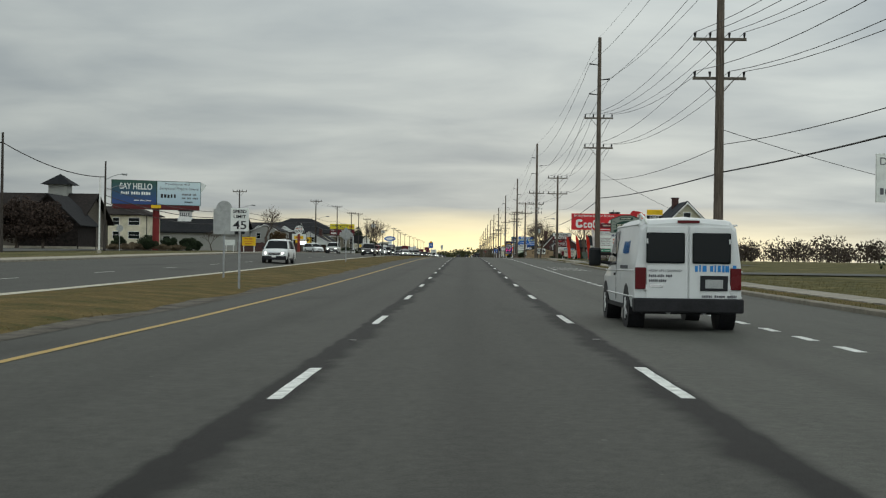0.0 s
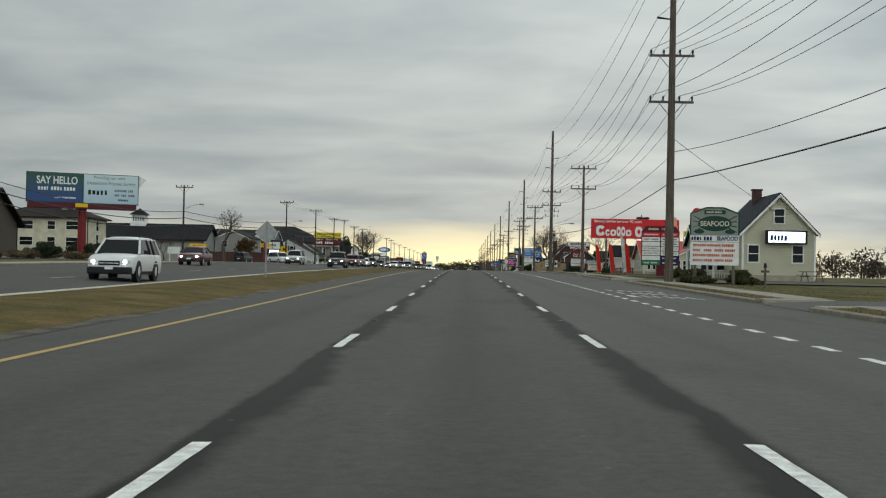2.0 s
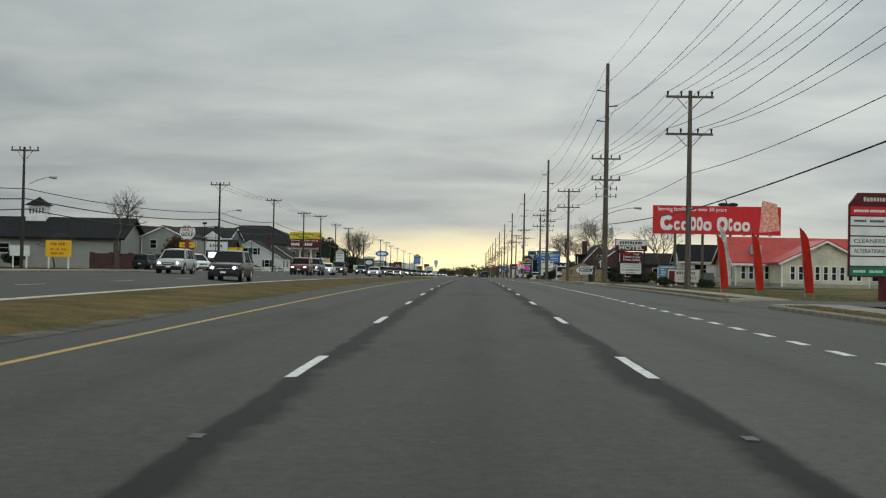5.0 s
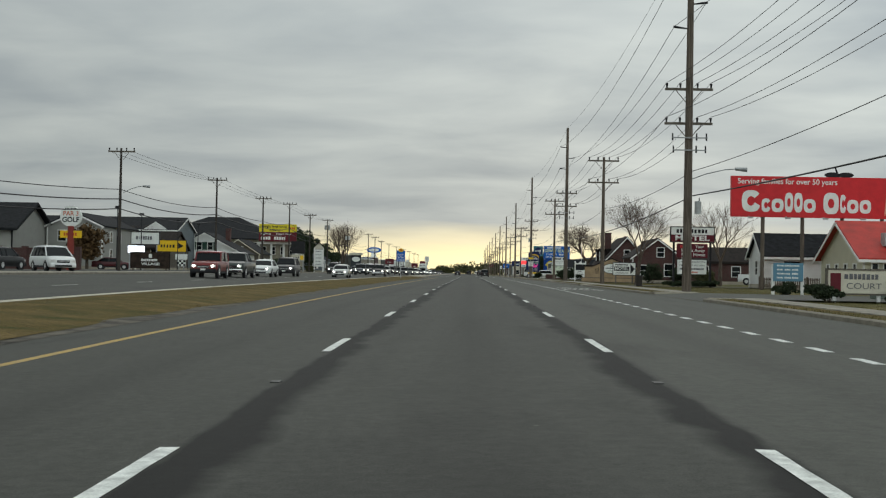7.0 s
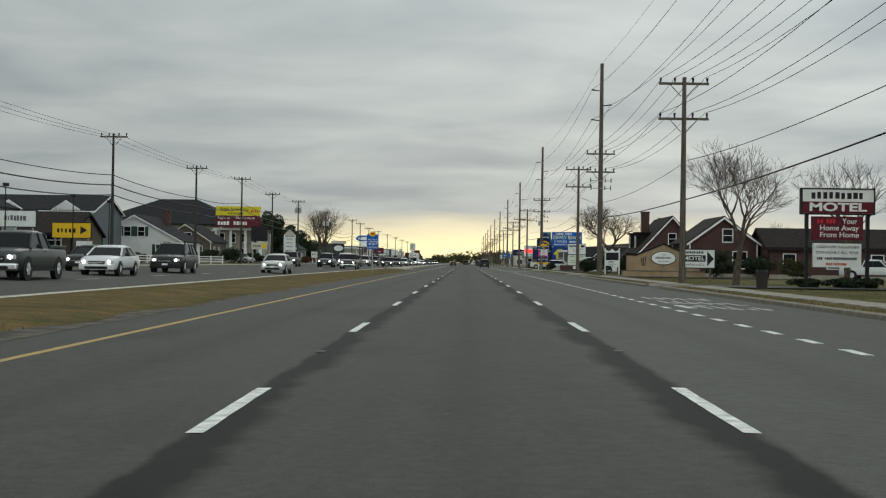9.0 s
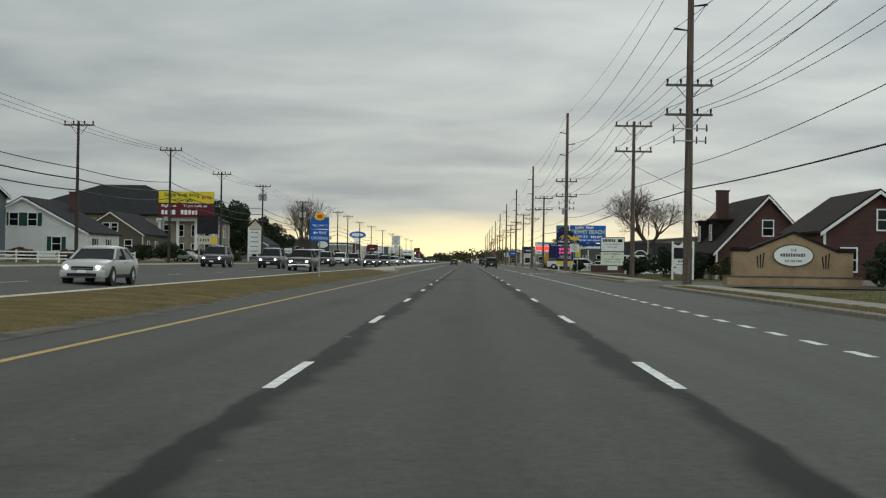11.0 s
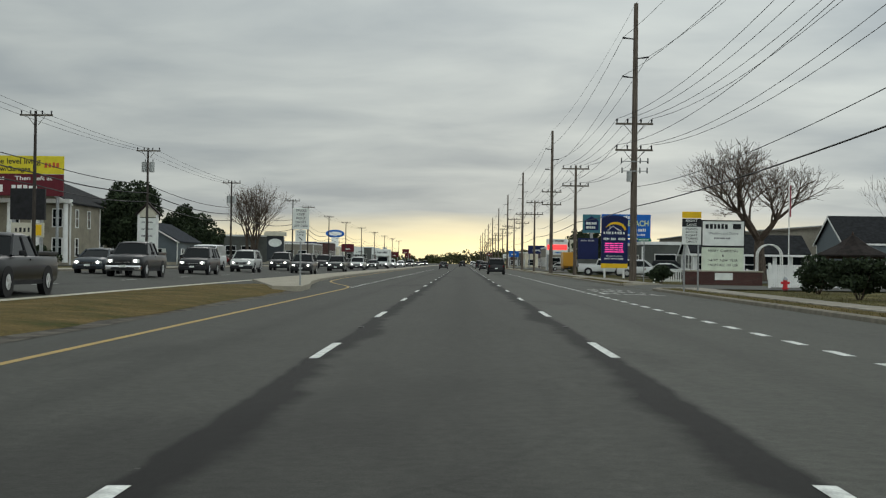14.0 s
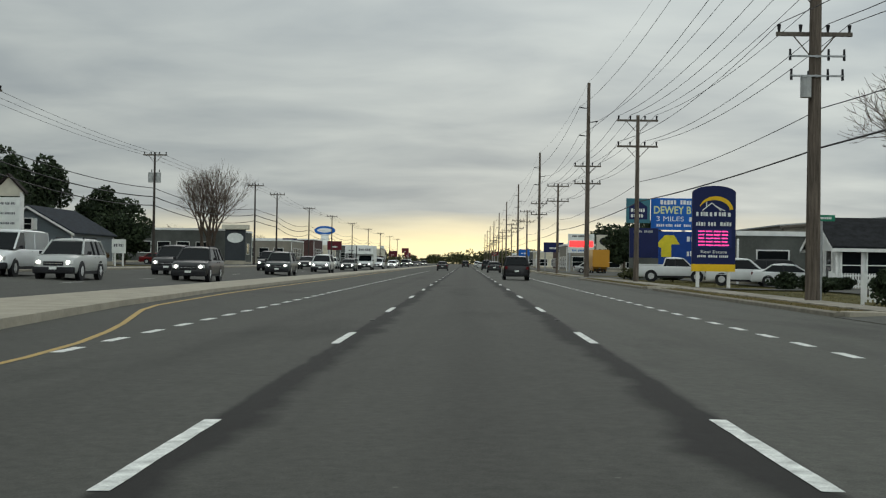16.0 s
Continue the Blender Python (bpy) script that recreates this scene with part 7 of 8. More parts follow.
lh = house("long_hall", -66, 305, 0, 24, 13, 3.4, 3.0, M_SIDE_LG, M_SHINGLE, "long pale hall with a broad dark shingle roof", category="hall", ridge="x", over=0.8, z=2.0, trim=M_SHINGLE, windows=(("f", -6, 0.7, 1.6, 1.4),))
cu = part("cupola", boxbm(-4.2, -1.6, -1.3, 1.3, 5.4, 8.3), M_WHITE, lh, "white louvred cupola")
part("cupola_skirt", boxbm(-4.5, -1.3, -1.6, 1.6, 5.0, 6.7, 0.05), M_WHITE, cu)
bm = bmesh.new()
bs = [bm.verts.new(p) for p in ((-4.7, -1.8, 8.3), (-1.1, -1.8, 8.3), (-1.1, 1.8, 8.3), (-4.7, 1.8, 8.3))]
tp = bm.verts.new((-2.9, 0, 9.7))
for i in range(4):
    bm.faces.new((bs[i], bs[(i + 1) % 4], tp))
bm.faces.new(list(reversed(bs)))
part("cupola_roof", bm, M_SHINGLE, cu)
for i in range(5):
    part("louvre", boxbm(-4.0 + i * 0.5, -3.75 + i * 0.5, -1.34, -1.3, 7.0, 7.9), M_GREYTXT, cu)
wh = house("motel_block", -79.5, 280, 0, 18, 12, 6.2, 2.0, M_STUCCO, M_SHINGLE_BR, "cream two-storey motel block with a brown hipped roof", category="motel", hip=5, over=0.9, z=2.2, trim=M_SHINGLE_BR,
           windows=[("f", x, z, w, 1.5) for z in (0.9, 3.9) for x, w in ((-6.5, 1.2), (-2.5, 2.4), (2.2, 1.4), (6.2, 2.4))] + [("r", 0, 0.9, 1.5, 2.2), ("r", 0, 3.9, 1.5, 2.0)])
cu2 = part("cupola", boxbm(2.5, 5.0, -1.2, 1.2, 7.4, 9.3), M_WHITE, wh)
bm = bmesh.new()
bs = [bm.verts.new(p) for p in ((2.1, -1.6, 9.3), (5.4, -1.6, 9.3), (5.4, 1.6, 9.3), (2.1, 1.6, 9.3))]
tp = bm.verts.new((3.75, 0, 10.7))
for i in range(4):
    bm.faces.new((bs[i], bs[(i + 1) % 4], tp))
bm.faces.new(list(reversed(bs)))
part("cupola_roof", bm, M_SHINGLE, cu2)
br = house("lodge", -71, 203, 0, 20, 16, 3.2, 4.2, M_SIDE_BR, M_SHINGLE_BR, "dark brown lodge with steep roofs and an arched white gable", category="lodge", ridge="x", z=2.0, over=0.9, trim=M_SHINGLE_BR, windows=(("f", -5, 0.8, 2, 1.4), ("f", 3, 0.8, 2, 1.4)))
br2 = house("lodge_wing", -63.5, 193, 0, 9, 9, 2.6, 4.2, M_SHINGLE_BR, M_SHINGLE, "steep gabled lodge wing with an arched white window", category="lodge", z=1.9, over=0.6, trim=M_SHINGLE_BR)
bm = bmesh.new()
disc(bm, 0, -4.6, 2.2, 1.3, 2.0, 0.08)
part("arch_window", bm, M_SHINGLE, br2)
cu3 = part("cupola", boxbm(3.0, 6.0, -1.4, 1.4, 7.0, 8.9), M_SIDE_LG, br)
bm = bmesh.new()
bs = [bm.verts.new(p) for p in ((2.0, -2.4, 8.9), (7.0, -2.4, 8.9), (7.0, 2.4, 8.9), (2.0, 2.4, 8.9))]
tp = bm.verts.new((4.5, 0, 10.7))
for i in range(4):
    bm.faces.new((bs[i], bs[(i + 1) % 4], tp))
bm.faces.new(list(reversed(bs)))
part("cupola_roof", bm, M_SHINGLE, cu3)
house("grey_block", -50.2, 318, 0, 7, 16, 5.0, 1.6, M_SIDE_LG, M_SHINGLE, "pale grey two-storey block with a dark roof", category="house", z=1.0, windows=(("f", -1.6, 3.0, 1.0, 1.3), ("f", 1.6, 3.0, 1.0, 1.3), ("r", -4, 3.0, 1.0, 1.3), ("r", 0, 3.0, 1.0, 1.3), ("r", -4, 0.7, 1.0, 1.3)))
M_TUFT = leaf_mat("dry tuft", (0.08, 0.06, 0.035), (0.16, 0.12, 0.075))
for i in range(9):
    bush(-47.5 + 0.5 * (i % 2), 168 + i * 4.6, 1.4, 0.8 + 0.15 * (i % 3), "low tan tuft of winter ornamental grass", 140 + i, M_TUFT, 900, 0.08, ry=2.0)
for i, (x, y, r_) in enumerate(((-50.5, 211, 1.7), (-47.4, 211.5, 1.6), (-62, 240, 2.2), (-66, 236, 1.8), (-57, 262, 1.6), (-45.5, 178, 1.3))):
    bush(x, y, r_, r_ * 1.5, "dark clipped evergreen shrub", 160 + i, M_LEAF, 1600, 0.1)
bare_tree(-39.5, 246, 9.6, 1.15, "broad bare tree in front of a hall", 21, 0.26, 1, 0, 0.22, 0.5, 5)
bare_tree(-56.5, 276, 5.0, 1.0, "small bare tree in front of a motel", 22, 0.12, 1, 0, 0.25, 0.5, 5)
bare_tree(-76, 214, 9.5, 1.0, "bare tree beside the lodge", 23, 0.25, 1, 0, 0.24, 0.6, 5)
M_TWIGLEAF = leaf_mat("purple-brown twig mass", (0.022, 0.015, 0.012), (0.06, 0.04, 0.03))
leafy_tree(-60, 176, 7.6, 5.2, "dark purple-brown winter tree in front of the lodge", 25, M_TWIGLEAF, 5000, 0.13)
leafy_tree(-66, 182, 8.2, 5.0, "dark purple-brown winter tree in front of the lodge", 26, M_TWIGLEAF, 5000, 0.13)
leafy_tree(-80, 222, 9.5, 3.8, "russet oak still holding its winter leaves", 24, M_LEAF_BR, 4200, 0.17)
ws = board_sign("notice_board", -42.8, 225, 0.9, 1.9, 1.0, M_SIGNWHITE, "plain white notice board on two posts", posts=2, post_mat=M_WHITE, depth=0.06)
ys = board_sign("lease_sign", -39.6, 226.5, 1.0, 2.5, 1.6, M_SIGNYEL, "bright yellow lease sign on two posts", posts=2, post_mat=M_WHITE, depth=0.06)
bars(ys, -0.75, 0.75, 2.25, 0.3, M_REDTXT, -0.034, 2, 3)
bars(ys, -0.8, 0.8, 1.75, 0.18, M_REDTXT, -0.034, 3, 4)
bars(ys, -0.7, 0.7, 1.35, 0.22, M_REDTXT, -0.034, 2, 5)
st = thing("stop_sign", -40.2, 144, gz(-40), 0, "dull aluminium back of an octagonal stop sign", "street sign", "street signs")
bm = bmesh.new()
prism(bm, [(0.42 * math.cos(math.pi / 8 + math.pi * k / 4), 2.6 + 0.42 * math.sin(math.pi / 8 + math.pi * k / 4)) for k in range(8)], 0, 0.012)
part("panel", bm, M_SIGNBACK, st)
part("post", boxbm(-0.03, 0.03, -0.065, -0.003, -0.1, 2.9), M_STEEL, st)
wp = thing("marker_post", -34.3, 116, gz(-34), 0, "slim white steel mast on the verge", "post")
part("mast", tubebm((0, 0, -0.1), (0, 0, 7.0), 0.09, 0.06, 8), M_WHITE, wp)
part("base", tubebm((0, 0, -0.05), (0, 0, 0.25), 0.2, 0.2, 8), M_CONC, wp)

# ---- golf, lamps, condos ----
go = thing("golf_sign", -35.3, 262, gz(-35), 0, "round white golf sign on a red mast with a yellow plate", "sign")
bm = bmesh.new()
disc(bm, 0, -0.15, 4.75, 0.95, 0.92, 0.3)
part("disc", bm, M_SIGNWHITE, go)
words("PAR 3", go, 0, 5.0, 0.55, M_REDTXT, -0.156, width=1.35, bold=0.006)
words("GOLF", go, 0, 4.45, 0.62, M_BLACK, -0.156, width=1.5, bold=0.015)
bars(go, -0.5, 0.5, 5.42, 0.16, M_BLACK, -0.156, 2, 3)
yp = part("plate", boxbm(-0.95, 0.95, -0.13, 0.13, 2.85, 3.5, 0.02), M_SIGNYEL, go)
bars(yp, -0.6, 0.6, 3.18, 0.3, M_REDTXT, -0.136, 2, 3)
part("mast", tubebm((0, 0, -0.1), (0, 0, 3.9), 0.32, 0.28, 12), C("mast brick red", (0.22, 0.04, 0.03)), go)
wl_ = thing("garden_wall", -41, 268, gz(-41), 0, "low red brick garden wall beside the golf entrance", "wall")
part("wall", boxbm(-8, 4.5, -0.2, 0.2, -0.3, 1.9), M_BRICK, wl_)
part("coping", boxbm(-8.05, 4.55, -0.25, 0.25, 1.9, 2.0), M_BRICK, wl_)
for k in range(6):
    part("pier", boxbm(-8 + k * 2.5 - 0.25, -8 + k * 2.5 + 0.25, -0.28, 0.28, -0.3, 2.15, 0.02), M_BRICK, wl_)
for x0, roofm in ((-72, M_SHINGLE), (-56.5, M_SHINGLE)):
    w_ = 14.5
    cn = house("condominium", x0, 368, 0, w_, 14, 5.6, 2.2, M_SIDE_G, roofm, "grey two-storey condominium with white gables and a dark roof", category="house", ridge="x", z=1.6, windows=[("f", x, z, 1.4, 1.4) for z in (0.8, 3.6) for x in (-5.4, -2.3, 2.3, 5.4)])
    for gx in (-3.8, 3.8):
        bm = bmesh.new()
        prism(bm, [(gx - 2.0, 3.2), (gx + 2.0, 3.2), (gx + 2.0, 5.6), (gx, 6.9), (gx - 2.0, 5.6)], -7.35, -7.05)
        part("gable_bay", bm, M_SIDE_W, cn)
        window(cn, gx, -7.38, 3.6, 1.3, 1.4)
for x, y in ((-41.3, 308.5), (-40.9, 326.5), (-41, 340), (-39.4, 291)):
    lp = thing("lamp_post", x, y, gz(x), 0, "black car park lamp post with a tilted floodlight", "lamp post", "car park lamps")
    part("mast", tubebm((0, 0, -0.1), (0, 0, 6.9), 0.07, 0.05, 8), M_BLACK, lp)
    hd = part("floodlight", boxbm(-0.28, 0.28, -0.25, 0.25, 6.85, 7.15, 0.05), M_BLACK, lp)
    hd.matrix_basis = pose(0, 0, 0, 0, 0, 20)
wb = board_sign("shop_billboard", -42.2, 314, 3.2, 3.6, 1.5, M_SIGNWHITE, "white shop billboard with a dark flourish on posts", posts=2, post_mat=M_STEEL, depth=0.3, frame=M_BLACK)
bars(wb, -1.2, 1.2, 4.0, 0.5, M_GREYTXT, -0.156, 4, 3)
sb_ = board_sign("phone_shop_sign", -44, 336, 2.5, 4.3, 1.65, M_SIGNYEL, "amber phone shop sign with dark lettering on posts", posts=2, post_mat=M_STEEL, depth=0.3, frame=M_BLACK)
bars(sb_, -1.6, 0.6, 3.3, 0.5, M_BLACK, -0.156, 5, 3)
bm = bmesh.new()
prism(bm, [(1.0, 2.9), (1.8, 3.35), (1.0, 3.8)], -0.17, -0.152)
part("emblem", bm, M_BLACK, sb_)
es = board_sign("entrance_sign", -34.4, 286, 0.25, 4.2, 1.75, C("dark fence brown", (0.035, 0.024, 0.018), 0.9, 0.3), "dark timber entrance board with pale lettering", posts=2, post_mat=M_POLE, depth=0.12)
bars(es, -0.9, 1.1, 1.15, 0.28, M_SIGNWHITE, -0.066, 1, 5)
words("VILLAGE", es, 0.1, 0.72, 0.36, M_SIGNWHITE, -0.066, width=2.0, bold=0.01)
part("emblem", boxbm(-0.1, 0.25, -0.07, -0.06, 1.38, 1.8, 0.002), M_SIGNWHITE, es)
ck = board_sign("racing_sign", -42.4, 335.4, 0.4, 1.3, 0.9, M_SIGNWHITE, "small white sign with black checker squares", posts=2, post_mat=M_STEEL, depth=0.1)
for i in range(4):
    for j in range(3):
        if (i + j) % 2:
            part("checker", boxbm(-0.62 + i * 0.31, -0.31 + i * 0.31, -0.056, -0.05, 0.45 + j * 0.28, 0.73 + j * 0.28), M_BLACK, ck)
part("upper_board", boxbm(-0.9, 0.9, -0.05, 0.05, 1.4, 2.2, 0.01), M_SIGNWHITE, ck)
ls = board_sign("screen_sign", -39.6, 300, 1.9, 2.2, 1.0, M_BLACK, "small lit white video sign beside the car park", posts=2, depth=0.2)
part("display", boxbm(-1.0, 1.0, -0.12, -0.1, 1.98, 2.82), M_LEDW, ls, "glowing white display")
house("shop", -52, 345, 0, 14, 12, 2.4, 2.5, M_SIDE_BR, M_SHINGLE_BR, "low brown shop under a broad dark roof beside a car park", category="shop", ridge="x", trim=M_SHINGLE_BR, windows=[("f", -5 + i * 2.5, 0.8, 1.6, 1.5) for i in range(5)])
bare_tree(-62, 350, 9, 1.0, "rounded bare tree behind the shops", 31, 0.25, 1, 0, 0.24, 0.6, 5)
bare_tree(-55, 362, 8, 1.0, "rounded bare tree behind the shops", 32, 0.22, 1, 0, 0.24, 0.6, 5)
leafy_tree(-45.5, 300, 6, 2.4, "brown leafy shrub tree beside the golf course", 33, M_LEAF_BR, 2500, 0.14)

# ---- white house, brown house, big roof ----
house("white_house", -47.4, 381, 0, 13.6, 12, 2.6, 3.6, M_SIDE_W, M_SHINGLE, "white clapboard house with dark shutters and a grey roof", shutters=M_GREEN, chimney=(2.4, 3.5, 0.9, 7.2),
      windows=(("f", -4.3, 0.6, 0.9, 1.4), ("f", 3.6, 0.6, 0.9, 1.4), ("f", -1.0, 3.2, 0.9, 1.3), ("f", 1.0, 3.2, 0.9, 1.3), ("r", -3, 0.6, 0.9, 1.3), ("r", 2, 0.6, 0.9, 1.3)))
fence(-41.6, 346.5, -32.7, 364.8, 0.95, "white three-rail ranch fence along the verge", "rail", M_WHITE, 2.5)
house("brown_house", -47.3, 414, 0, 8.6, 14, 3.1, 2.8, M_SIDE_BR, M_SHINGLE, "taupe clapboard house with a dark green-grey roof", trim=M_CREAM, windows=(("f", -0.55, 3.4, 0.8, 1.0), ("f", 0.55, 3.4, 0.8, 1.0), ("f", -2.7, 0.8, 1.0, 1.4), ("f", 2.4, 0.8, 0.9, 1.4), ("r", -4, 0.8, 1.0, 1.3), ("r", 0, 0.8, 1.0, 1.3)))
house("inn", -62, 466, 0, 30, 26, 6.6, 5.6, M_OCHRE, M_SHINGLE, "large inn under a huge dark hipped roof", category="inn", hip=12, over=0.9, z=1.6, trim=M_SHINGLE, windows=[("f", -11 + i * 3.6, z, 1.3, 1.6) for i in range(7) for z in (1, 4)] + [("r", -8 + i * 4, z, 1.3, 1.6) for i in range(5) for z in (1, 4)])
cw = house("columned_shop", -43.6, 441, 0, 9, 10, 6.0, 2.2, M_OCHRE, M_SHINGLE, "cream two-storey shop with tall columns and gables", category="shop", windows=[("f", x, z, 0.9, 1.7) for z in (0.7, 3.6) for x in (-3.2, -1.1, 1.1, 3.2)] + [("r", -3, 3.6, 0.9, 1.7), ("r", 1, 3.6, 0.9, 1.7), ("r", -3, 0.7, 0.9, 1.7)])
for px_ in (-4.2, -1.4, 1.4, 4.2):
    part("column", tubebm((px_, -5.6, 0), (px_, -5.6, 5.9), 0.28, 0.24, 12), M_WHITE, cw)
part("portico", boxbm(-4.7, 4.7, -6.0, -4.9, 5.9, 6.3, 0.03), M_WHITE, cw)
wc = board_sign("billboard", -43.3, 433.5, 8.65, 8.5, 1.75, M_LIME, "two-part billboard, yellow over maroon, on steel posts", posts=0, depth=0.3, category="billboard")
part("lower_board", boxbm(-4.25, 4.25, -0.15, 0.15, 6.5, 8.6, 0.01), M_MAROON, wc)
for px_ in (-3.6, 3.6):
    part("post", tubebm((px_, 0.3, -0.3), (px_, 0.3, 10.2), 0.16, seg=10), M_STEEL, wc)
words("Single level living", wc, -0.7, 9.85, 0.75, M_BLACK, -0.156, width=5.4, bold=0.01)
words("w/Garages", wc, -0.5, 9.1, 0.7, M_BLACK, -0.156, width=3.0, bold=0.01)
bars(wc, 2.4, 4.0, 9.5, 0.55, M_REDTXT, -0.156, 2, 3)
words("Right at     Then Left at", wc, -0.3, 8.2, 0.55, M_SIGNWHITE, -0.156, width=7.0, bold=0.008)
bars(wc, -3.8, 2.2, 7.2, 0.75, M_SIGNWHITE, -0.156, 2, 3)
bl_ = board_sign("screen_sign", -36.2, 415.5, 3.85, 2.9, 2.6, M_BLACK, "unlit black video sign above a pale shop board", posts=2, post_mat=M_STEEL, depth=0.35, post_r=0.12)
nb = part("shop_board", boxbm(-1.35, 1.35, -0.15, 0.15, 2.4, 3.6, 0.02), M_CREAM, bl_)
bars(nb, -1.0, 0.4, 3.0, 0.4, M_BLACK, -0.156, 4, 4)
part("emblem", boxbm(0.5, 1.2, -0.165, -0.15, 2.55, 3.45), M_SIGNYEL, nb)
for i, (x, y, rx, hh, mm) in enumerate(((-42.5, 403, 2.6, 2.6, M_LEAF), (-39.2, 405, 2.6, 2.7, M_LEAF), (-44.8, 368, 1.6, 1.5, M_LEAF_BR), (-40.8, 370, 1.5, 1.4, M_LEAF_BR), (-38, 424, 1.8, 1.8, M_LEAF), (-41, 428, 1.6, 2.2, M_LEAF), (-36.5, 437, 1.4, 1.6, M_LEAF_OL))):
    bush(x, y, rx, hh, "dense shrub in a front garden", 180 + i, mm, 1500, 0.09)
leafy_tree(-42.0, 466, 10.3, 4.0, "tall dark evergreen with a rounded head", 41, M_LEAF, 9000, 0.16)
leafy_tree(-50.5, 500, 13.0, 5.5, "tall dark evergreen behind a grey house", 45, M_LEAF, 9000, 0.2)
leafy_tree(-44, 508, 9.8, 5.0, "broad dark evergreen tree", 42, M_LEAF, 7000, 0.17)
leafy_tree(-39, 500, 6.5, 3.6, "broad dark evergreen tree", 43, M_LEAF, 5000, 0.15)
leafy_tree(-49, 488, 9.5, 4.0, "dark evergreen behind a grey house", 44, M_LEAF, 5000, 0.17)
ps = board_sign("plaza_sign", -36.9, 458, 1.3, 1.9, 4.2, M_SIGNWHITE, "white gabled plaza sign with stacked name panels", posts=0, depth=0.3)
for px_ in (-1.08, 1.08):
    part("post", boxbm(px_ - 0.13, px_ + 0.13, -0.15, 0.15, -0.1, 5.9), M_WHITE, ps)
bm = bmesh.new()
prism(bm, [(-1.45, 5.75), (0, 7.2), (1.45, 5.75), (1.45, 5.95), (0, 7.42), (-1.45, 5.95)], -0.35, 0.35)
part("roof", bm, M_SHINGLE_BR, ps)
bm = bmesh.new()
prism(bm, [(-1.2, 5.6), (1.2, 5.6), (1.2, 5.9), (0, 7.1), (-1.2, 5.9)], -0.12, 0.12)
part("gable", bm, M_CREAM, ps)
for i in range(5):
    pn = part("name_panel", boxbm(-0.85, 0.85, -0.17, -0.15, 1.45 + i * 0.8, 2.12 + i * 0.8), M_SIGNWHITE, ps)
    bars(pn, -0.7, 0.7, 1.8 + i * 0.8, 0.2, M_GREYTXT, -0.176, 3, i)
gh = house("grey_house", -42.0, 484, 0, 8.5, 14, 3.0, 2.4, M_SIDE_G, M_SHINGLE_BL, "grey clapboard house with white shutters and a slate roof", shutters=M_WHITE, windows=(("f", -2.3, 0.7, 0.8, 1.2), ("f", 1.8, 0.7, 0.8, 1.2), ("f", 0, 3.2, 0.7, 1.0), ("r", -4, 0.7, 0.9, 1.2), ("r", 0, 0.7, 0.9, 1.2)))
ms = board_sign("shop_sign", -34.6, 482, 1.2, 1.4, 1.4, M_SIGNWHITE, "small white shop sign on posts", posts=2, post_mat=M_WHITE, depth=0.1)
bars(ms, -0.5, 0.5, 2.0, 0.3, M_GREYTXT, -0.056, 2, 1)
bush(-36, 478, 1.8, 1.6, "brown winter shrub by the kerb", 190, M_LEAF_BR, 1200, 0.09)
bare_tree(-41.9, 560, 17.5, 0.75, "tall many-stemmed bare tree twined with ivy", 51, 0.3, 4, 0, 0.2, 0.85, 5)
pk = board_sign("pylon_sign", -36.6, 556, 0.6, 3.2, 4.9, C("pylon slate", (0.04, 0.045, 0.05)), "dark pylon sign with a pale oval under a small roof", posts=0, depth=0.6)
part("roof", boxbm(-2.1, 2.1, -0.8, 0.8, 5.5, 6.3, 0.1), M_CREAM, pk)
part("base", boxbm(-1.6, 1.6, -0.3, 0.3, -0.2, 0.6), M_CONC, pk)
bm = bmesh.new()
disc(bm, 0, -0.34, 4.2, 1.3, 0.8, 0.04)
part("oval", bm, M_SIGNWHITE, pk)
od = thing("dealer_oval_sign", -48.4, 786, gz(-48), 0, "blue oval dealer sign on a white pylon", "sign")
bm = bmesh.new()
disc(bm, 0, -0.4, 11.2, 3.6, 1.5, 0.8)
part("oval", bm, M_BLUE, od)
bm = bmesh.new()
disc(bm, 0, -0.45, 11.2, 2.6, 0.75, 0.04)
part("plate", bm, M_SIGNWHITE, od)
part("pylon", boxbm(-1.3, 1.3, -0.5, 0.5, -0.5, 9.9, 0.05), M_SIGNWHITE, od)
for i, (x, y, w, d, hgt, mm) in enumerate(((-52, 575, 26, 20, 4.6, M_SLATE), (-50, 640, 24, 20, 4.2, M_METALWALL), (-56, 705, 30, 20, 5, M_BRICK), (-60, 780, 30, 20, 4.5, M_STUCCO), (-56, 860, 34, 20, 5.5, M_SLATE), (-56, 960, 34, 20, 5, M_BRICK))):
    house("shop", x, y, 0, w, d, hgt, 0, mm, M_SHINGLE, "flat-roofed roadside shop far along the road", category="shop", windows=[("f", -w / 2 + 2 + k * 3.2, 0.8, 2.0, 1.8) for k in range(int(w / 3.4))] + [("r", -6 + k * 4, 0.8, 2.2, 1.8) for k in range(4)])
for i, (x, y, w, d, hgt, mm) in enumerate(((30, 590, 24, 18, 4.6, M_METALWALL), (32, 650, 22, 18, 5.2, M_BRICK), (34, 720, 28, 18, 4.6, M_STUCCO), (36, 800, 30, 18, 5.4, M_SLATE), (36, 890, 30, 18, 5, M_BRICK))):
    house("shop", x, y, 0, w, d, hgt, 0, mm, M_SHINGLE, "flat-roofed roadside shop far along the road", category="shop", windows=[("f", -w / 2 + 2 + k * 3.2, 0.8, 2.0, 1.8) for k in range(int(w / 3.4))] + [("l", -6 + k * 4, 0.8, 2.2, 1.8) for k in range(4)])
rr = random.Random(77)
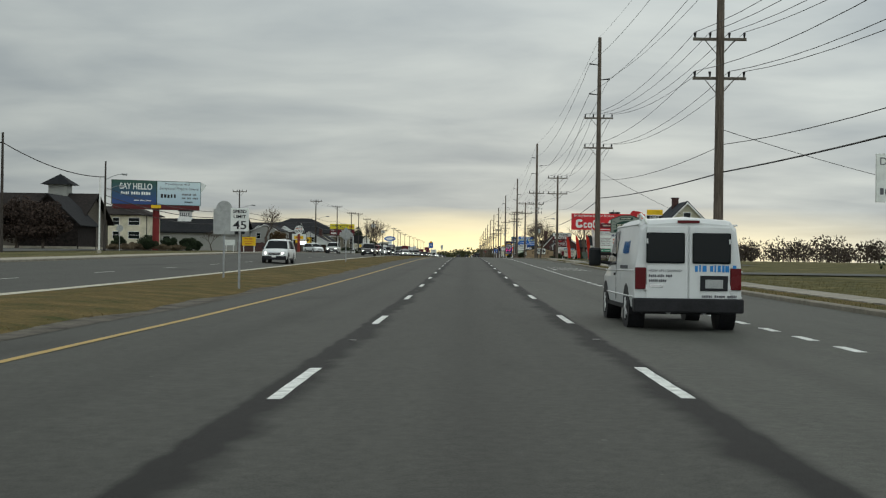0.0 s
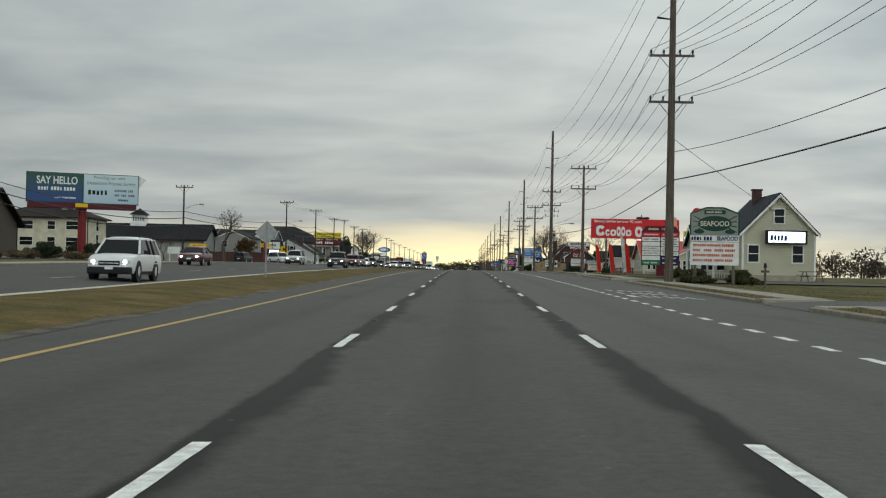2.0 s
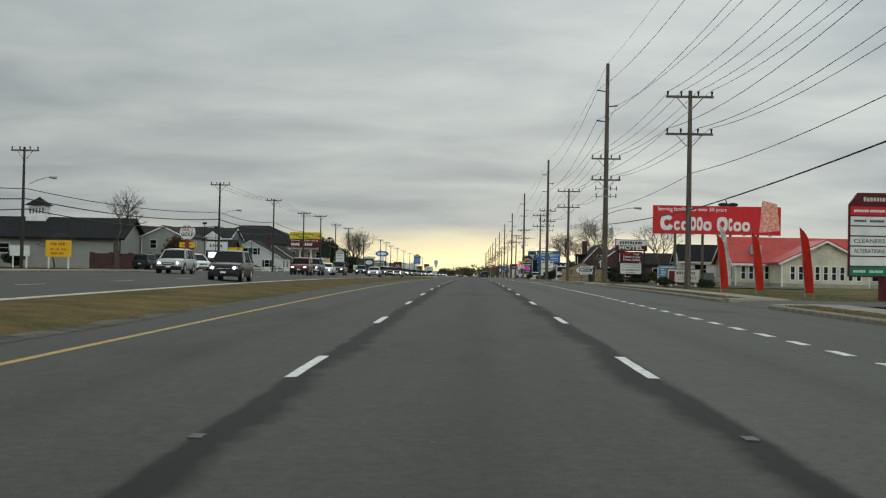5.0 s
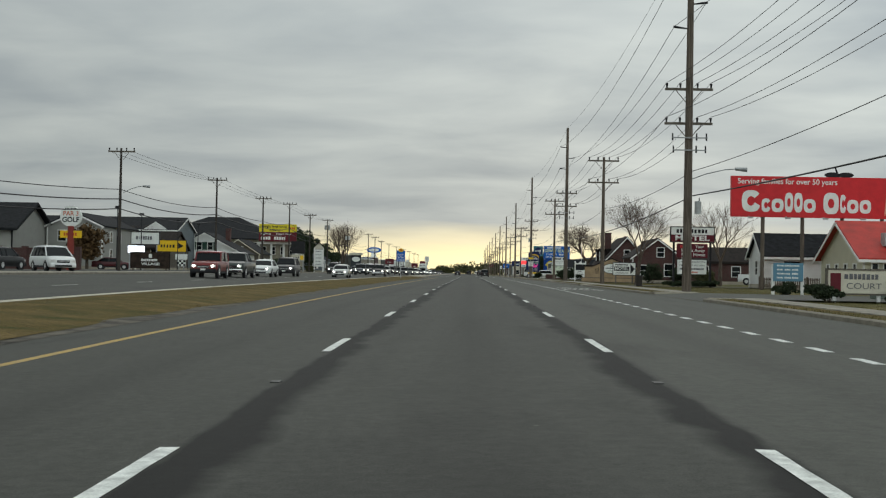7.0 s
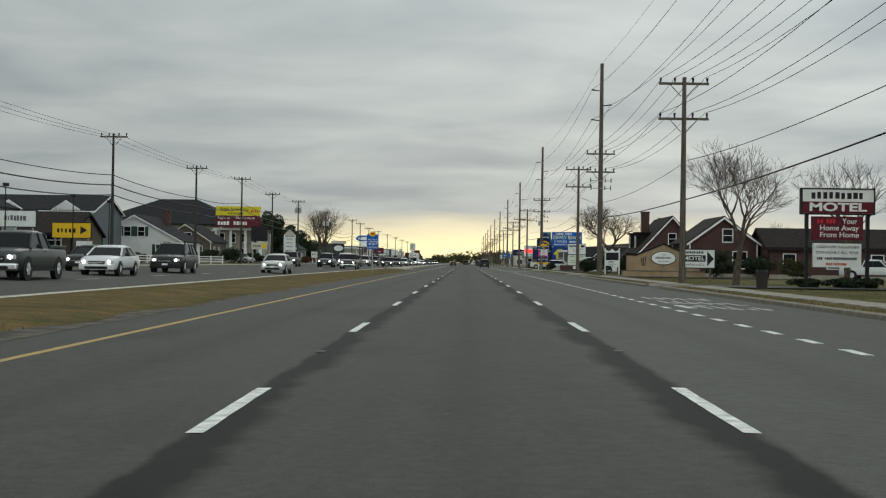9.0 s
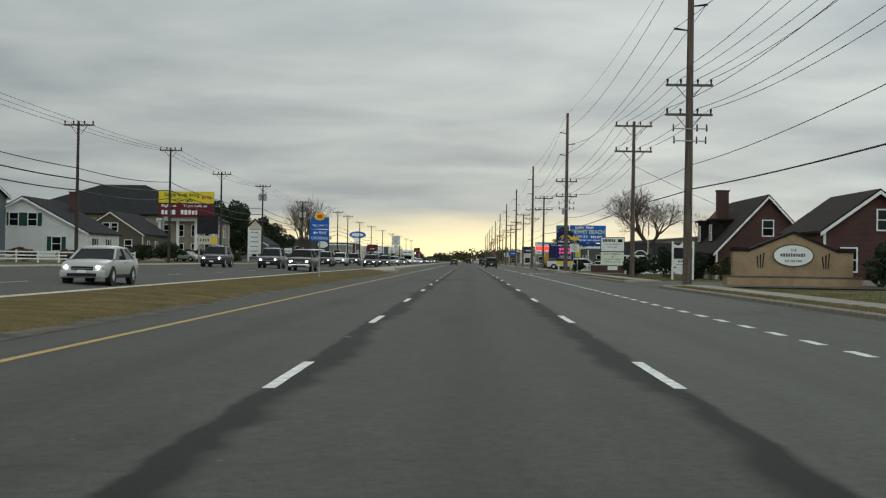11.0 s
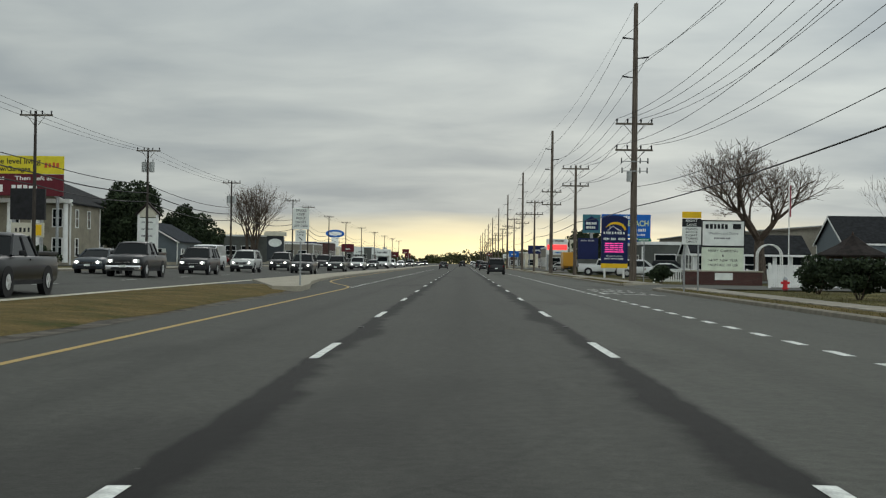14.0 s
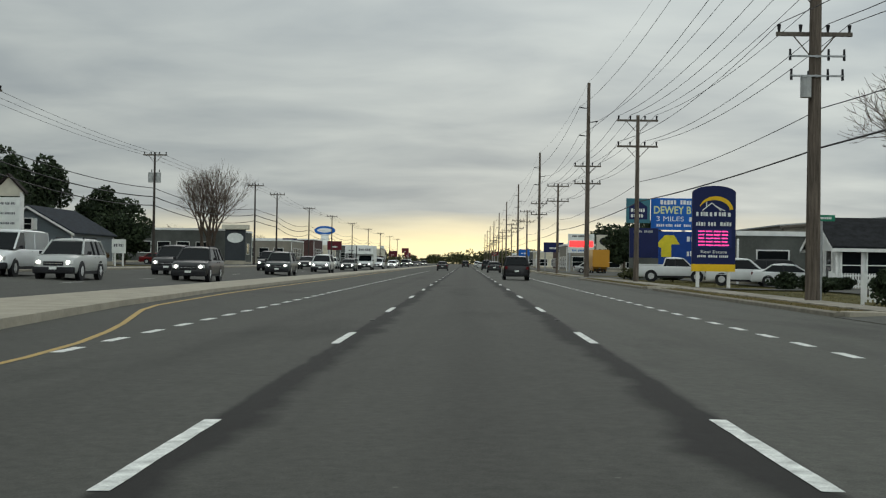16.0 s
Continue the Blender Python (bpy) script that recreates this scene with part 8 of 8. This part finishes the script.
for i in range(16):
    side = -1 if i % 3 else 1
    y = 600 + i * 34 + rr.uniform(-8, 8)
    x = side * rr.uniform(33, 40) if side < 0 else rr.uniform(15, 22)
    mm = rr.choice((M_SIGNWHITE, M_NAVY, M_BLUE, M_MAROON, M_CREAM, M_RED, M_SIGNYEL))
    hgt = rr.uniform(3, 6)
    f = board_sign("pylon_sign", x, y, hgt, rr.uniform(2, 4), rr.uniform(1.5, 3), mm, "roadside shop sign on posts far along the road", posts=2, depth=0.3, post_r=0.12, group="far shop signs")
    bars(f, -0.8, 0.8, hgt + 0.8, 0.4, M_BLACK if mm in (M_SIGNWHITE, M_CREAM, M_SIGNYEL) else M_SIGNWHITE, -0.156, 2, i)
for i, (x, y, s) in enumerate(((23, 540, 1), (29, 560, 2), (26, 600, 3), (30, 650, 4))):
    leafy_tree(x, y, 8 + (i % 3), 3.2, "dark evergreen tree among the shops", 200 + i, M_LEAF, 3000, 0.2)
for i in range(10):
    bare_tree((-1) ** i * rr.uniform(48, 75) + (8 if i % 2 == 0 else -8), 480 + i * 45, rr.uniform(8, 12), 1.0, "bare roadside tree far along the road", 220 + i, 0.25, 1, 0, 0.24, 0.6, 4)


def far_woods(name, spots, label, material, seed, blades=150, size=0.9):
    """Winter woods: every tree a loose haze of small blades over a stem."""
    r = random.Random(seed)
    bm = bmesh.new()
    for x, y, h in spots:
        tube(bm, (x, y, -0.5), (x, y, h * 0.7), 0.25, 0.1, 4, caps=False)
        for _ in range(blades):
            v = Vector((r.gauss(0, 1), r.gauss(0, 1), r.gauss(0, 1))).normalized() * r.uniform(0.3, 1.0) ** 0.5
            p = Vector((x + v.x * h * 0.55, y + v.y * h * 0.4, h * 0.5 + v.z * h * 0.5))
            a = Vector((r.gauss(0, 1), r.gauss(0, 1), r.gauss(0, 1.4))).normalized() * size * r.uniform(0.5, 1.2)
            b = Vector((r.gauss(0, 1), r.gauss(0, 1), r.gauss(0, 1))).normalized() * size * 0.45
            bm.faces.new([bm.verts.new(p + a), bm.verts.new(p + b), bm.verts.new(p - a), bm.verts.new(p - b)])
    return tagged(link(name, bm, material), label, "woods", kind="stuff")


wr_ = random.Random(9)
far_woods("far_woods", [(x, 1450 + wr_.uniform(0, 200) + abs(x) * 0.2, wr_.uniform(8, 13) + 3.5 * math.sin(x * 0.03)) for x in [wr_.uniform(-330, 330) for _ in range(430)]], "dark winter woods that close the view far off", M_LEAF_OL, 9, 75, 1.7)
far_woods("side_woods", [(s * wr_.uniform(95, 150), wr_.uniform(60, 1300), wr_.uniform(5, 9)) for s in (-1, 1) for _ in range(300)], "bare brown winter woods behind the shops", leaf_mat("brown twig haze", (0.035, 0.026, 0.02), (0.085, 0.065, 0.05)), 10, 170, 0.6)

# ---- vehicles ----
P_WHITE = paint_mat("white car paint", (0.66, 0.675, 0.665), 0.0)
P_SILVER = paint_mat("silver car paint", (0.42, 0.43, 0.41), 0.5)
P_GREY = paint_mat("grey car paint", (0.016, 0.017, 0.017), 0.25)
P_BLUEGREY = paint_mat("blue-grey car paint", (0.018, 0.026, 0.034), 0.3)
P_DARK = paint_mat("dark car paint", (0.005, 0.006, 0.007), 0.2)
P_BLACK = paint_mat("black car paint", (0.005, 0.005, 0.006), 0.1)
P_RED = paint_mat("red car paint", (0.15, 0.006, 0.006), 0.1)
P_MAROON = paint_mat("maroon car paint", (0.07, 0.008, 0.01), 0.15)
P_BLUE = paint_mat("blue car paint", (0.03, 0.07, 0.16), 0.3)
P_TAN = paint_mat("champagne car paint", (0.4, 0.37, 0.3), 0.4)
P_GREEN = paint_mat("grey-green car paint", (0.03, 0.04, 0.036), 0.3)
P_YELLOW = paint_mat("yellow truck paint", (0.5, 0.24, 0.02), 0.0)

A, B, C_ = -14.2, -17.5, -21.0
for x, y, kind, paint, label, rack in (
        (A, 94, "suv", P_WHITE, "white estate SUV with lit headlights on the oncoming road", True),
        (C_, 139, "sedan", P_MAROON, "maroon sedan on the oncoming road", False),
        (A, 181, "suv", P_DARK, "dark SUV with lit headlights on the oncoming road", False),
        (C_, 196, "suv", P_SILVER, "silver SUV with lit headlights on the oncoming road", True),
        (B, 236, "jeep", P_RED, "red open-topped jeep with lit headlights on the oncoming road", False),
        (B, 246, "pickup", P_GREEN, "dark grey-green pickup truck with lit headlights on the oncoming road", False),
        (B, 258.5, "sedan", P_WHITE, "white sedan on the oncoming road", False),
        (C_, 267, "sedan", P_DARK, "dark sedan with lit headlights on the oncoming road", False),
        (B, 272, "suv", P_BLACK, "black SUV with roof rails on the oncoming road", True),
        (A, 291, "sedan", P_SILVER, "silver-grey sedan on the oncoming road", False),
        (C_, 347, "suv", P_GREY, "dark grey SUV with lit headlights on the oncoming road", True),
        (B, 354, "suv", P_BLUEGREY, "dark blue-grey hatchback with lit headlights on the oncoming road", False),
        (A, 350, "pickup", P_DARK, "black pickup truck with a chrome bumper on the oncoming road", False),
        (B, 379, "pickup", P_BLACK, "black pickup truck with lit headlights on the oncoming road", False),
        (C_, 384, "sedan", P_BLUEGREY, "blue-grey sedan with lit headlights on the oncoming road", False),
        (B, 395, "suv", P_BLACK, "black SUV on the oncoming road", True),
        (C_, 415, "cargo", P_WHITE, "white cargo van with lit headlights on the oncoming road", False),
        (B, 413, "suv", P_SILVER, "silver SUV with lit headlights on the oncoming road", True),
        (A, 424, "suv", P_GREY, "grey SUV with roof rails on the oncoming road", True),
        (A, 454, "suv", P_GREEN, "grey-green SUV on the oncoming road", True),
        (B, 433, "suv", P_GREY, "grey SUV with lit headlights on the oncoming road", False),
        (B, 470, "suv", P_DARK, "dark SUV with lit headlights on the oncoming road", True),
        (A, 482, "suv", P_SILVER, "silver SUV on the oncoming road", False),
        (B, 496, "sedan", P_DARK, "black sedan with lit headlights on the oncoming road", False),
        (B, 521, "sedan", P_SILVER, "silver sedan on the oncoming road", False),
        (A, 510, "sedan", P_GREEN, "grey-green sedan on the oncoming road", False),
        (A, 560, "suv", P_WHITE, "white SUV on the oncoming road", False),
        (B, 560, "sedan", P_DARK, "dark sedan with lit headlights on the oncoming road", False),
        (A, 600, "sedan", P_WHITE, "white sedan on the oncoming road", False),
        (B, 610, "suv", P_DARK, "dark SUV with lit headlights on the oncoming road", False),
        (A, 650, "suv", P_DARK, "dark SUV with lit headlights on the oncoming road", False),
        (B, 670, "sedan", P_SILVER, "silver sedan with lit headlights on the oncoming road", False),
        (A, 710, "sedan", P_DARK, "dark sedan with lit headlights on the oncoming road", False),
        (B, 740, "suv", P_WHITE, "white SUV with lit headlights on the oncoming road", False),
        (A, 790, "suv", P_DARK, "dark SUV with lit headlights on the oncoming road", False),
        (B, 830, "sedan", P_DARK, "dark sedan with lit headlights on the oncoming road", False)):
    car(x, y, kind, paint, label, rz=0, rack=rack)
for x, y, kind, paint, label in ((3.75, 452, "suv", P_BLACK, "black SUV driving away along the road"),
                                 (3.7, 522, "sedan", P_DARK, "dark sedan driving away along the road"),
                                 (3.7, 575, "suv", P_DARK, "dark SUV driving away along the road"),
                                 (-3.7, 560, "sedan", P_BLACK, "black sedan driving away beside the median"),
                                 (0.0, 690, "suv", P_DARK, "dark SUV driving away far along the road"),
                                 (3.7, 660, "sedan", P_SILVER, "silver sedan driving away along the road"),
                                 (3.7, 760, "suv", P_WHITE, "white SUV driving away along the road")):
    car(x, y, kind, paint, label, rz=180, lit=False)
for x, y, rz, kind, paint, label in ((18.4, 441.5, 75, "suv", P_WHITE, "white SUV parked nose-in beside the shops"), (21.0, 439.5, 75, "sedan", P_WHITE, "white hatchback parked beside the shops"),
                                     (16.2, 456, 80, "pickup", P_WHITE, "white pickup parked beside a sign"), (22.5, 447, 80, "suv", P_DARK, "dark SUV parked beside the shops"),
                                     (37.5, 313.5, 60, "pickup", P_WHITE, "white pickup parked behind the motel sign"),
                                     (18.5, 545, 90, "sedan", P_SILVER, "silver car parked beside the road"), (-40, 420, 60, "sedan", P_SILVER, "silver car parked beside the shops"),
                                     (-29.5, 240, 35, "minivan", P_WHITE, "white minivan parked beside the golf sign"), (-37, 250, 170, "suv", P_DARK, "dark SUV parked beside the golf sign"),
                                     (-43, 302, 100, "sedan", P_MAROON, "maroon car parked beside the shops"), (-40, 520, 90, "sedan", P_RED, "red car parked beside the shops")):
    car(x, y, kind, paint, label, rz=rz, lit=False, z=gz(x) + 0.015)


def box_truck(x, y, paint, box_m, label, rz=0.0):
    ob = car(x, y, "cargo", paint, label, rz, True, "truck", "box_truck")
    part("cargo_box", boxbm(-1.2, 1.2, -0.9, 4.2, 0.9, 3.4, 0.04), box_m, ob)
    part("luton", boxbm(-1.15, 1.15, -1.9, -0.9, 2.15, 3.35, 0.05), box_m, ob)
    bars(ob, -0.9, 0.9, 2.8, 0.35, M_GREYTXT, -1.91, 2, 3)
    return ob


box_truck(A, 536, P_WHITE, M_SIGNWHITE, "white box truck with lit headlights on the oncoming road")
box_truck(19.2, 540, P_YELLOW, P_YELLOW, "yellow box truck parked beside the road", 180)


def service_van(x, y):
    """White long-nosed service van, seen from behind and its left side; nose to +y."""
    ob = thing("service_van", x, y, gz(x) + 0.002, 0, "white service van with blue side lettering bars and dark rear windows", "van")
    L, w = 5.6, 1.0
    pw = P_WHITE

    def ring(yy, top, half, rw, low=0.42):
        belt = 1.22
        if top < 1.5:
            return [(-half * 0.97, yy, low), (-half, yy, low + 0.2), (-half, yy, 0.95), (-half * 0.97, yy, top - 0.1), (-half * 0.9, yy, top - 0.03), (-half * 0.5, yy, top), (0, yy, top + 0.01),
                    (half * 0.5, yy, top), (half * 0.9, yy, top - 0.03), (half * 0.97, yy, top - 0.1), (half, yy, 0.95), (half, yy, low + 0.2), (half * 0.97, yy, low)]
        return [(-half * 0.97, yy, low), (-half, yy, low + 0.2), (-half, yy, 0.95), (-half * 0.985, yy, belt), (-rw * 1.06, yy, top - 0.16), (-rw * 0.92, yy, top - 0.03), (0, yy, top + 0.02),
                (rw * 0.92, yy, top - 0.03), (rw * 1.06, yy, top - 0.16), (half * 0.985, yy, belt), (half, yy, 0.95), (half, yy, low + 0.2), (half * 0.97, yy, low)]

    st = [(0.0, 1.98, 0.97, 0.80), (0.06, 2.05, 0.99, 0.83), (0.5, 2.09, 1.0, 0.84), (2.0, 2.1, 1.0, 0.84), (3.3, 2.08, 1.0, 0.83), (3.55, 2.03, 1.0, 0.81)]
    body = loft(bmesh.new(), [ring(yy, t, h_, rw) for yy, t, h_, rw in st])
    part("body", body, pw, ob)
    st2 = [(3.55, 1.24, 1.0, 0), (4.45, 1.2, 0.995, 0), (5.1, 1.1, 0.96, 0), (5.5, 0.98, 0.9, 0), (5.6, 0.86, 0.86, 0)]
    part("bonnet", loft(bmesh.new(), [ring(yy, t, h_, 0.8) for yy, t, h_, _ in st2]), pw, ob)
    # windscreen wedge
    bm = bmesh.new()
    a = [bm.verts.new(p) for p in ((-0.95, 3.55, 1.2), (0.95, 3.55, 1.2), (0.93, 4.4, 1.18), (-0.93, 4.4, 1.18))]
    b = [bm.verts.new(p) for p in ((-0.82, 3.55, 1.98), (0.82, 3.55, 1.98), (0.78, 3.75, 1.96), (-0.78, 3.75, 1.96))]
    for i in range(4):
        bm.faces.new((a[i], a[(i + 1) % 4], b[(i + 1) % 4], b[i]))
    bm.faces.new(b)
    bmesh.ops.recalc_face_normals(bm, faces=bm.faces)
    part("windscreen", bm, M_GLASS, ob)
    for s in (-1, 1):
        part("pillar", tubebm((s * 0.94, 4.4, 1.18), (s * 0.79, 3.74, 1.98), 0.05, 0.05, 6), pw, ob)
        # cab side window
        bm = bmesh.new()
        v = [bm.verts.new(p) for p in ((s * 0.995, 2.75, 1.26), (s * 0.985, 4.05, 1.24), (s * 0.885, 3.62, 1.86), (s * 0.9, 2.85, 1.9))]
        bm.faces.new(v)
        bmesh.ops.solidify(bm, geom=bm.faces[:], thickness=0.012)
        part("side_window", bm, M_GLASS, ob)
        part("window_trim", tubebm((s * 1.0, 2.7, 1.22), (s * 0.99, 4.1, 1.2), 0.022, seg=5), M_TRIM, ob)
        # mirrors
        mi = part("door_mirror", boxbm(s * 1.32 - 0.13, s * 1.32 + 0.13, 3.72, 3.82, 1.16, 1.55, 0.05), M_TRIM, ob, "large black towing mirror")
        part("mirror_glass", boxbm(s * 1.32 - 0.1, s * 1.32 + 0.1, 3.7, 3.722, 1.2, 1.5), M_GLASS, mi)
        part("mirror_arm", tubebm((s * 0.98, 3.78, 1.22), (s * 1.25, 3.78, 1.26), 0.045, 0.04, 6), M_TRIM, mi)
        part("mirror_arm", tubebm((s * 0.97, 3.78, 1.42), (s * 1.25, 3.78, 1.42), 0.03, 0.03, 6), M_TRIM, mi)
        part("drip_rail", tubebm((s * 0.89, 0.05, 1.95), (s * 0.87, 3.5, 1.97), 0.018, seg=5), pw, ob)
        part("body_crease", tubebm((s * 1.0, 0.08, 1.1), (s * 1.0, 4.4, 1.08), 0.014, seg=5), pw, ob)
        part("body_crease", tubebm((s * 1.0, 0.08, 0.62), (s * 1.0, 4.2, 0.62), 0.016, seg=5), pw, ob)
        part("door_seam", boxbm(s * 1.0 - 0.004, s * 1.0 + 0.006, 2.63, 2.645, 0.5, 1.85), M_TRIM, ob)
        part("door_handle", boxbm(s * 1.0 - 0.02, s * 1.0 + 0.025, 2.75, 2.9, 0.98, 1.03), M_TRIM, ob)
        part("sill", boxbm(s * 0.97 - 0.03, s * 0.97 + 0.03, 1.4, 4.0, 0.36, 0.44), M_TRIM, ob)
        part("tail_light", boxbm(s * 0.87 - 0.1, s * 0.87 + 0.1, -0.05, 0.06, 0.76, 1.16, 0.02), M_TAIL, ob, "red tail light")
        for yy in (0.98, 4.48):
            bm = bmesh.new()
            tube(bm, (s * 0.7, yy, 0.40), (s * 1.006, yy, 0.40), 0.445, 0.445, 22)
            part("wheel_arch", bm, M_BLACK, ob)
            wheel(ob, s * 0.985, yy, 0.38, s)
        # rear doors
        rd = part("rear_door", boxbm(s * 0.39 - 0.375, s * 0.39 + 0.375, -0.035, 0.03, 0.52, 1.92, 0.02), pw, ob)
        part("rear_window", boxbm(s * 0.42 - 0.35, s * 0.42 + 0.35, -0.045, -0.03, 1.24, 1.8, 0.03), M_GLASS, rd, "tinted rear window")
        for z in (0.75, 1.6):
            part("hinge", boxbm(s * 0.77 - 0.03, s * 0.77 + 0.03, -0.045, -0.02, z, z + 0.09), pw, rd)
    part("rear_bumper", boxbm(-1.0, 1.0, -0.16, 0.14, 0.34, 0.6, 0.03), M_TRIM, ob, "black step bumper")
    part("brake_light", boxbm(-0.2, 0.2, -0.03, 0.03, 1.98, 2.03), M_TAIL, ob)
    part("plate_recess", boxbm(0.22, 0.72, -0.055, -0.033, 0.74, 1.02), M_TRIM, ob)
    part("licence_plate", boxbm(0.31, 0.63, -0.065, -0.055, 0.79, 0.95), M_SIGNBACK, ob)
    blue = C("van lettering blue", (0.03, 0.2, 0.5))
    bars(ob, 0.12, 0.95, 1.15, 0.13, blue, -0.038, 6, 4)
    words("HOW AM I DRIVING?", ob, -0.42, 1.1, 0.065, M_GREYTXT, -0.038, width=0.6)
    bars(ob, -0.72, -0.25, 1.01, 0.05, M_GREYTXT, -0.038, 3, 5)
    bars(ob, -0.72, -0.35, 0.92, 0.05, M_GREYTXT, -0.038, 2, 6)
    part("badge", boxbm(-0.7, -0.46, -0.045, -0.036, 0.8, 0.85), M_CHROME, ob)
    bars(ob, 0.25, 0.95, 0.64, 0.05, M_GREYTXT, -0.038, 3, 7)
    # side lettering bars, on the left flank
    for i in range(6):
        bm = bmesh.new()
        y0 = 0.95 + i * 0.155
        vs = [bm.verts.new(p) for p in ((-0.968, y0, 1.42), (-0.968, y0 + 0.12, 1.42), (-0.92, y0 + 0.12, 1.7), (-0.92, y0, 1.7))]
        bm.faces.new(vs)
        bmesh.ops.solidify(bm, geom=bm.faces[:], thickness=-0.012)
        part("letter_shape", bm, blue, ob)
    for i in range(9):
        part("small_lettering", boxbm(-1.006, -0.985, 0.9 + i * 0.12, 0.98 + i * 0.12, 1.13, 1.19), M_GREYTXT, ob)
    hose = bmesh.new()
    for k in range(14):
        a, b = math.pi * 1.3 * k / 14, math.pi * 1.3 * (k + 1) / 14
        tube(hose, (-0.78 - 0.06 * math.sin(a), 0.3 + 0.28 * math.cos(a), 2.0 + 0.14 * math.sin(a)), (-0.78 - 0.06 * math.sin(b), 0.3 + 0.28 * math.cos(b), 2.0 + 0.14 * math.sin(b)), 0.022, seg=6)
    part("roof_hose", hose, M_SIGNWHITE, ob, "pale coiled hose on the roof")
    part("fuel_flap", boxbm(-1.006, -0.99, 1.9, 2.1, 0.86, 1.02), pw, ob)
    part("underbody", boxbm(-0.8, 0.8, 0.2, 5.0, 0.3, 0.45), M_BLACK, ob)
    for px_ in (-0.35, 0.3):
        part("exhaust", tubebm((px_, -0.05, 0.34), (px_, 0.5, 0.36), 0.035, seg=8), M_STEEL, ob)
    return ob


van = service_van(3.74, 21.75)
van.scale = (0.94, 0.94, 0.94)

# ---- loose blades over the mown grass ----
import numpy as np


def median_height(x, y):
    xs = [-12.55, -12.2, -11.5, -10.8, -10, -9.2, -8.6, -8.0, -7.5]
    hump = [0.012, 0.03, 0.05, 0.06, 0.07, 0.06, 0.05, 0.035, 0.012]
    return gz(x) + float(np.interp(x, xs, hump)) * (0.75 + 0.6 * noise.noise(Vector((x * 0.25, y * 0.12, 0))))


def blades(name, spots, tall, wide, material, label, seed):
    """Thin upright blades in one mesh, leaning every way."""
    g = np.random.default_rng(seed)
    p = np.array(spots)
    n = len(p)
    a = g.uniform(0, math.pi, n)
    hh = tall * g.uniform(0.4, 1.0, n)
    ww = wide * g.uniform(0.5, 1.0, n)
    v = np.empty((n, 3, 3))
    v[:, 0] = p + np.stack((-np.cos(a) * ww, -np.sin(a) * ww, np.full(n, -0.02)), 1)
    v[:, 1] = p + np.stack((np.cos(a) * ww, np.sin(a) * ww, np.full(n, -0.02)), 1)
    v[:, 2] = p + np.stack((g.normal(0, 0.5, n) * hh, g.normal(0, 0.5, n) * hh, hh), 1)
    me = bpy.data.meshes.new(name)
    me.from_pydata(v.reshape(-1, 3).tolist(), [], np.arange(3 * n).reshape(-1, 3).tolist())
    me.materials.append(material)
    return tagged(new(name, me), label, "grass", kind="stuff")


M_BLADE = leaf_mat("straw blade", (0.1, 0.072, 0.026), (0.2, 0.14, 0.058))
M_BLADE_G = leaf_mat("winter green blade", (0.075, 0.07, 0.022), (0.15, 0.125, 0.048))
gr = random.Random(77)
spots, clump = [], []
while len(spots) < 90000:
    x, y = -7.55 - 4.8 * gr.random(), gr.uniform(14, 366)
    if noise.noise(Vector((x * 0.45, y * 0.3, 3.0))) + gr.uniform(-0.35, 0.35) > -0.1:
        spots.append((x, y, median_height(x, y)))
    if gr.random() < 0.16 and noise.noise(Vector((x * 0.6, y * 0.25, 9.0))) > 0.18:
        clump.append((x, y, median_height(x, y)))
blades("median_grass", spots, 0.028, 0.02, M_BLADE, "short straw-brown grass blades over the median", 3)
blades("median_weeds", clump, 0.04, 0.022, M_BLADE_G, "greenish weed tufts in patches on the median", 4)
lawn = []
while len(lawn) < 70000:
    x, y = 12.75 + 8.0 * gr.random() ** 1.5, gr.uniform(18, 460)
    if any(g0 - 0.5 < y < g1 + 0.5 for g0, g1 in GAPS) or (y > 404 and x > 18.8):
        continue
    lawn.append((x, y, gz(x) - 0.06))
    if gr.random() < 0.25:
        lawn.append((gr.uniform(10.32, 11.15), y, gz(10.7) + 0.09))
blades("lawn_grass", lawn, 0.09, 0.016, M_BLADE_G, "short yellow-green winter lawn beside the pavement", 5)


# ---- the level plan laid over the long rise of the road ----
def lay_on_rise():
    done = set()
    at = np.arange(-320.0, 2640.0, 2.0)
    high_at = [rise(y) for y in at]

    def bend(ob):
        """Lift what is drawn in world places point by point, and set what has a place of its own on the slope."""
        if ob.matrix_basis.translation.length < 0.001:
            if ob.type == "MESH" and ob.data.name not in done:
                done.add(ob.data.name)
                co = np.empty(len(ob.data.vertices) * 3)
                ob.data.vertices.foreach_get("co", co)
                co[2::3] += np.interp(co[1::3], at, high_at)
                ob.data.vertices.foreach_set("co", co)
                ob.data.update()
            for child in ob.children:
                bend(child)
        else:
            y = ob.location.y
            ob.location.z += rise(y)
            if ob.parent is not None:
                slope = math.degrees(math.atan((rise(y + 1) - rise(y - 1)) / 2))
                ob.matrix_basis = Matrix.Translation(ob.location) @ pose(0, 0, 0, slope) @ ob.matrix_basis.to_3x3().to_4x4()

    for ob in list(scene.objects):
        if ob.parent is None and ob.type in ("MESH", "EMPTY"):
            bend(ob)


lay_on_rise()
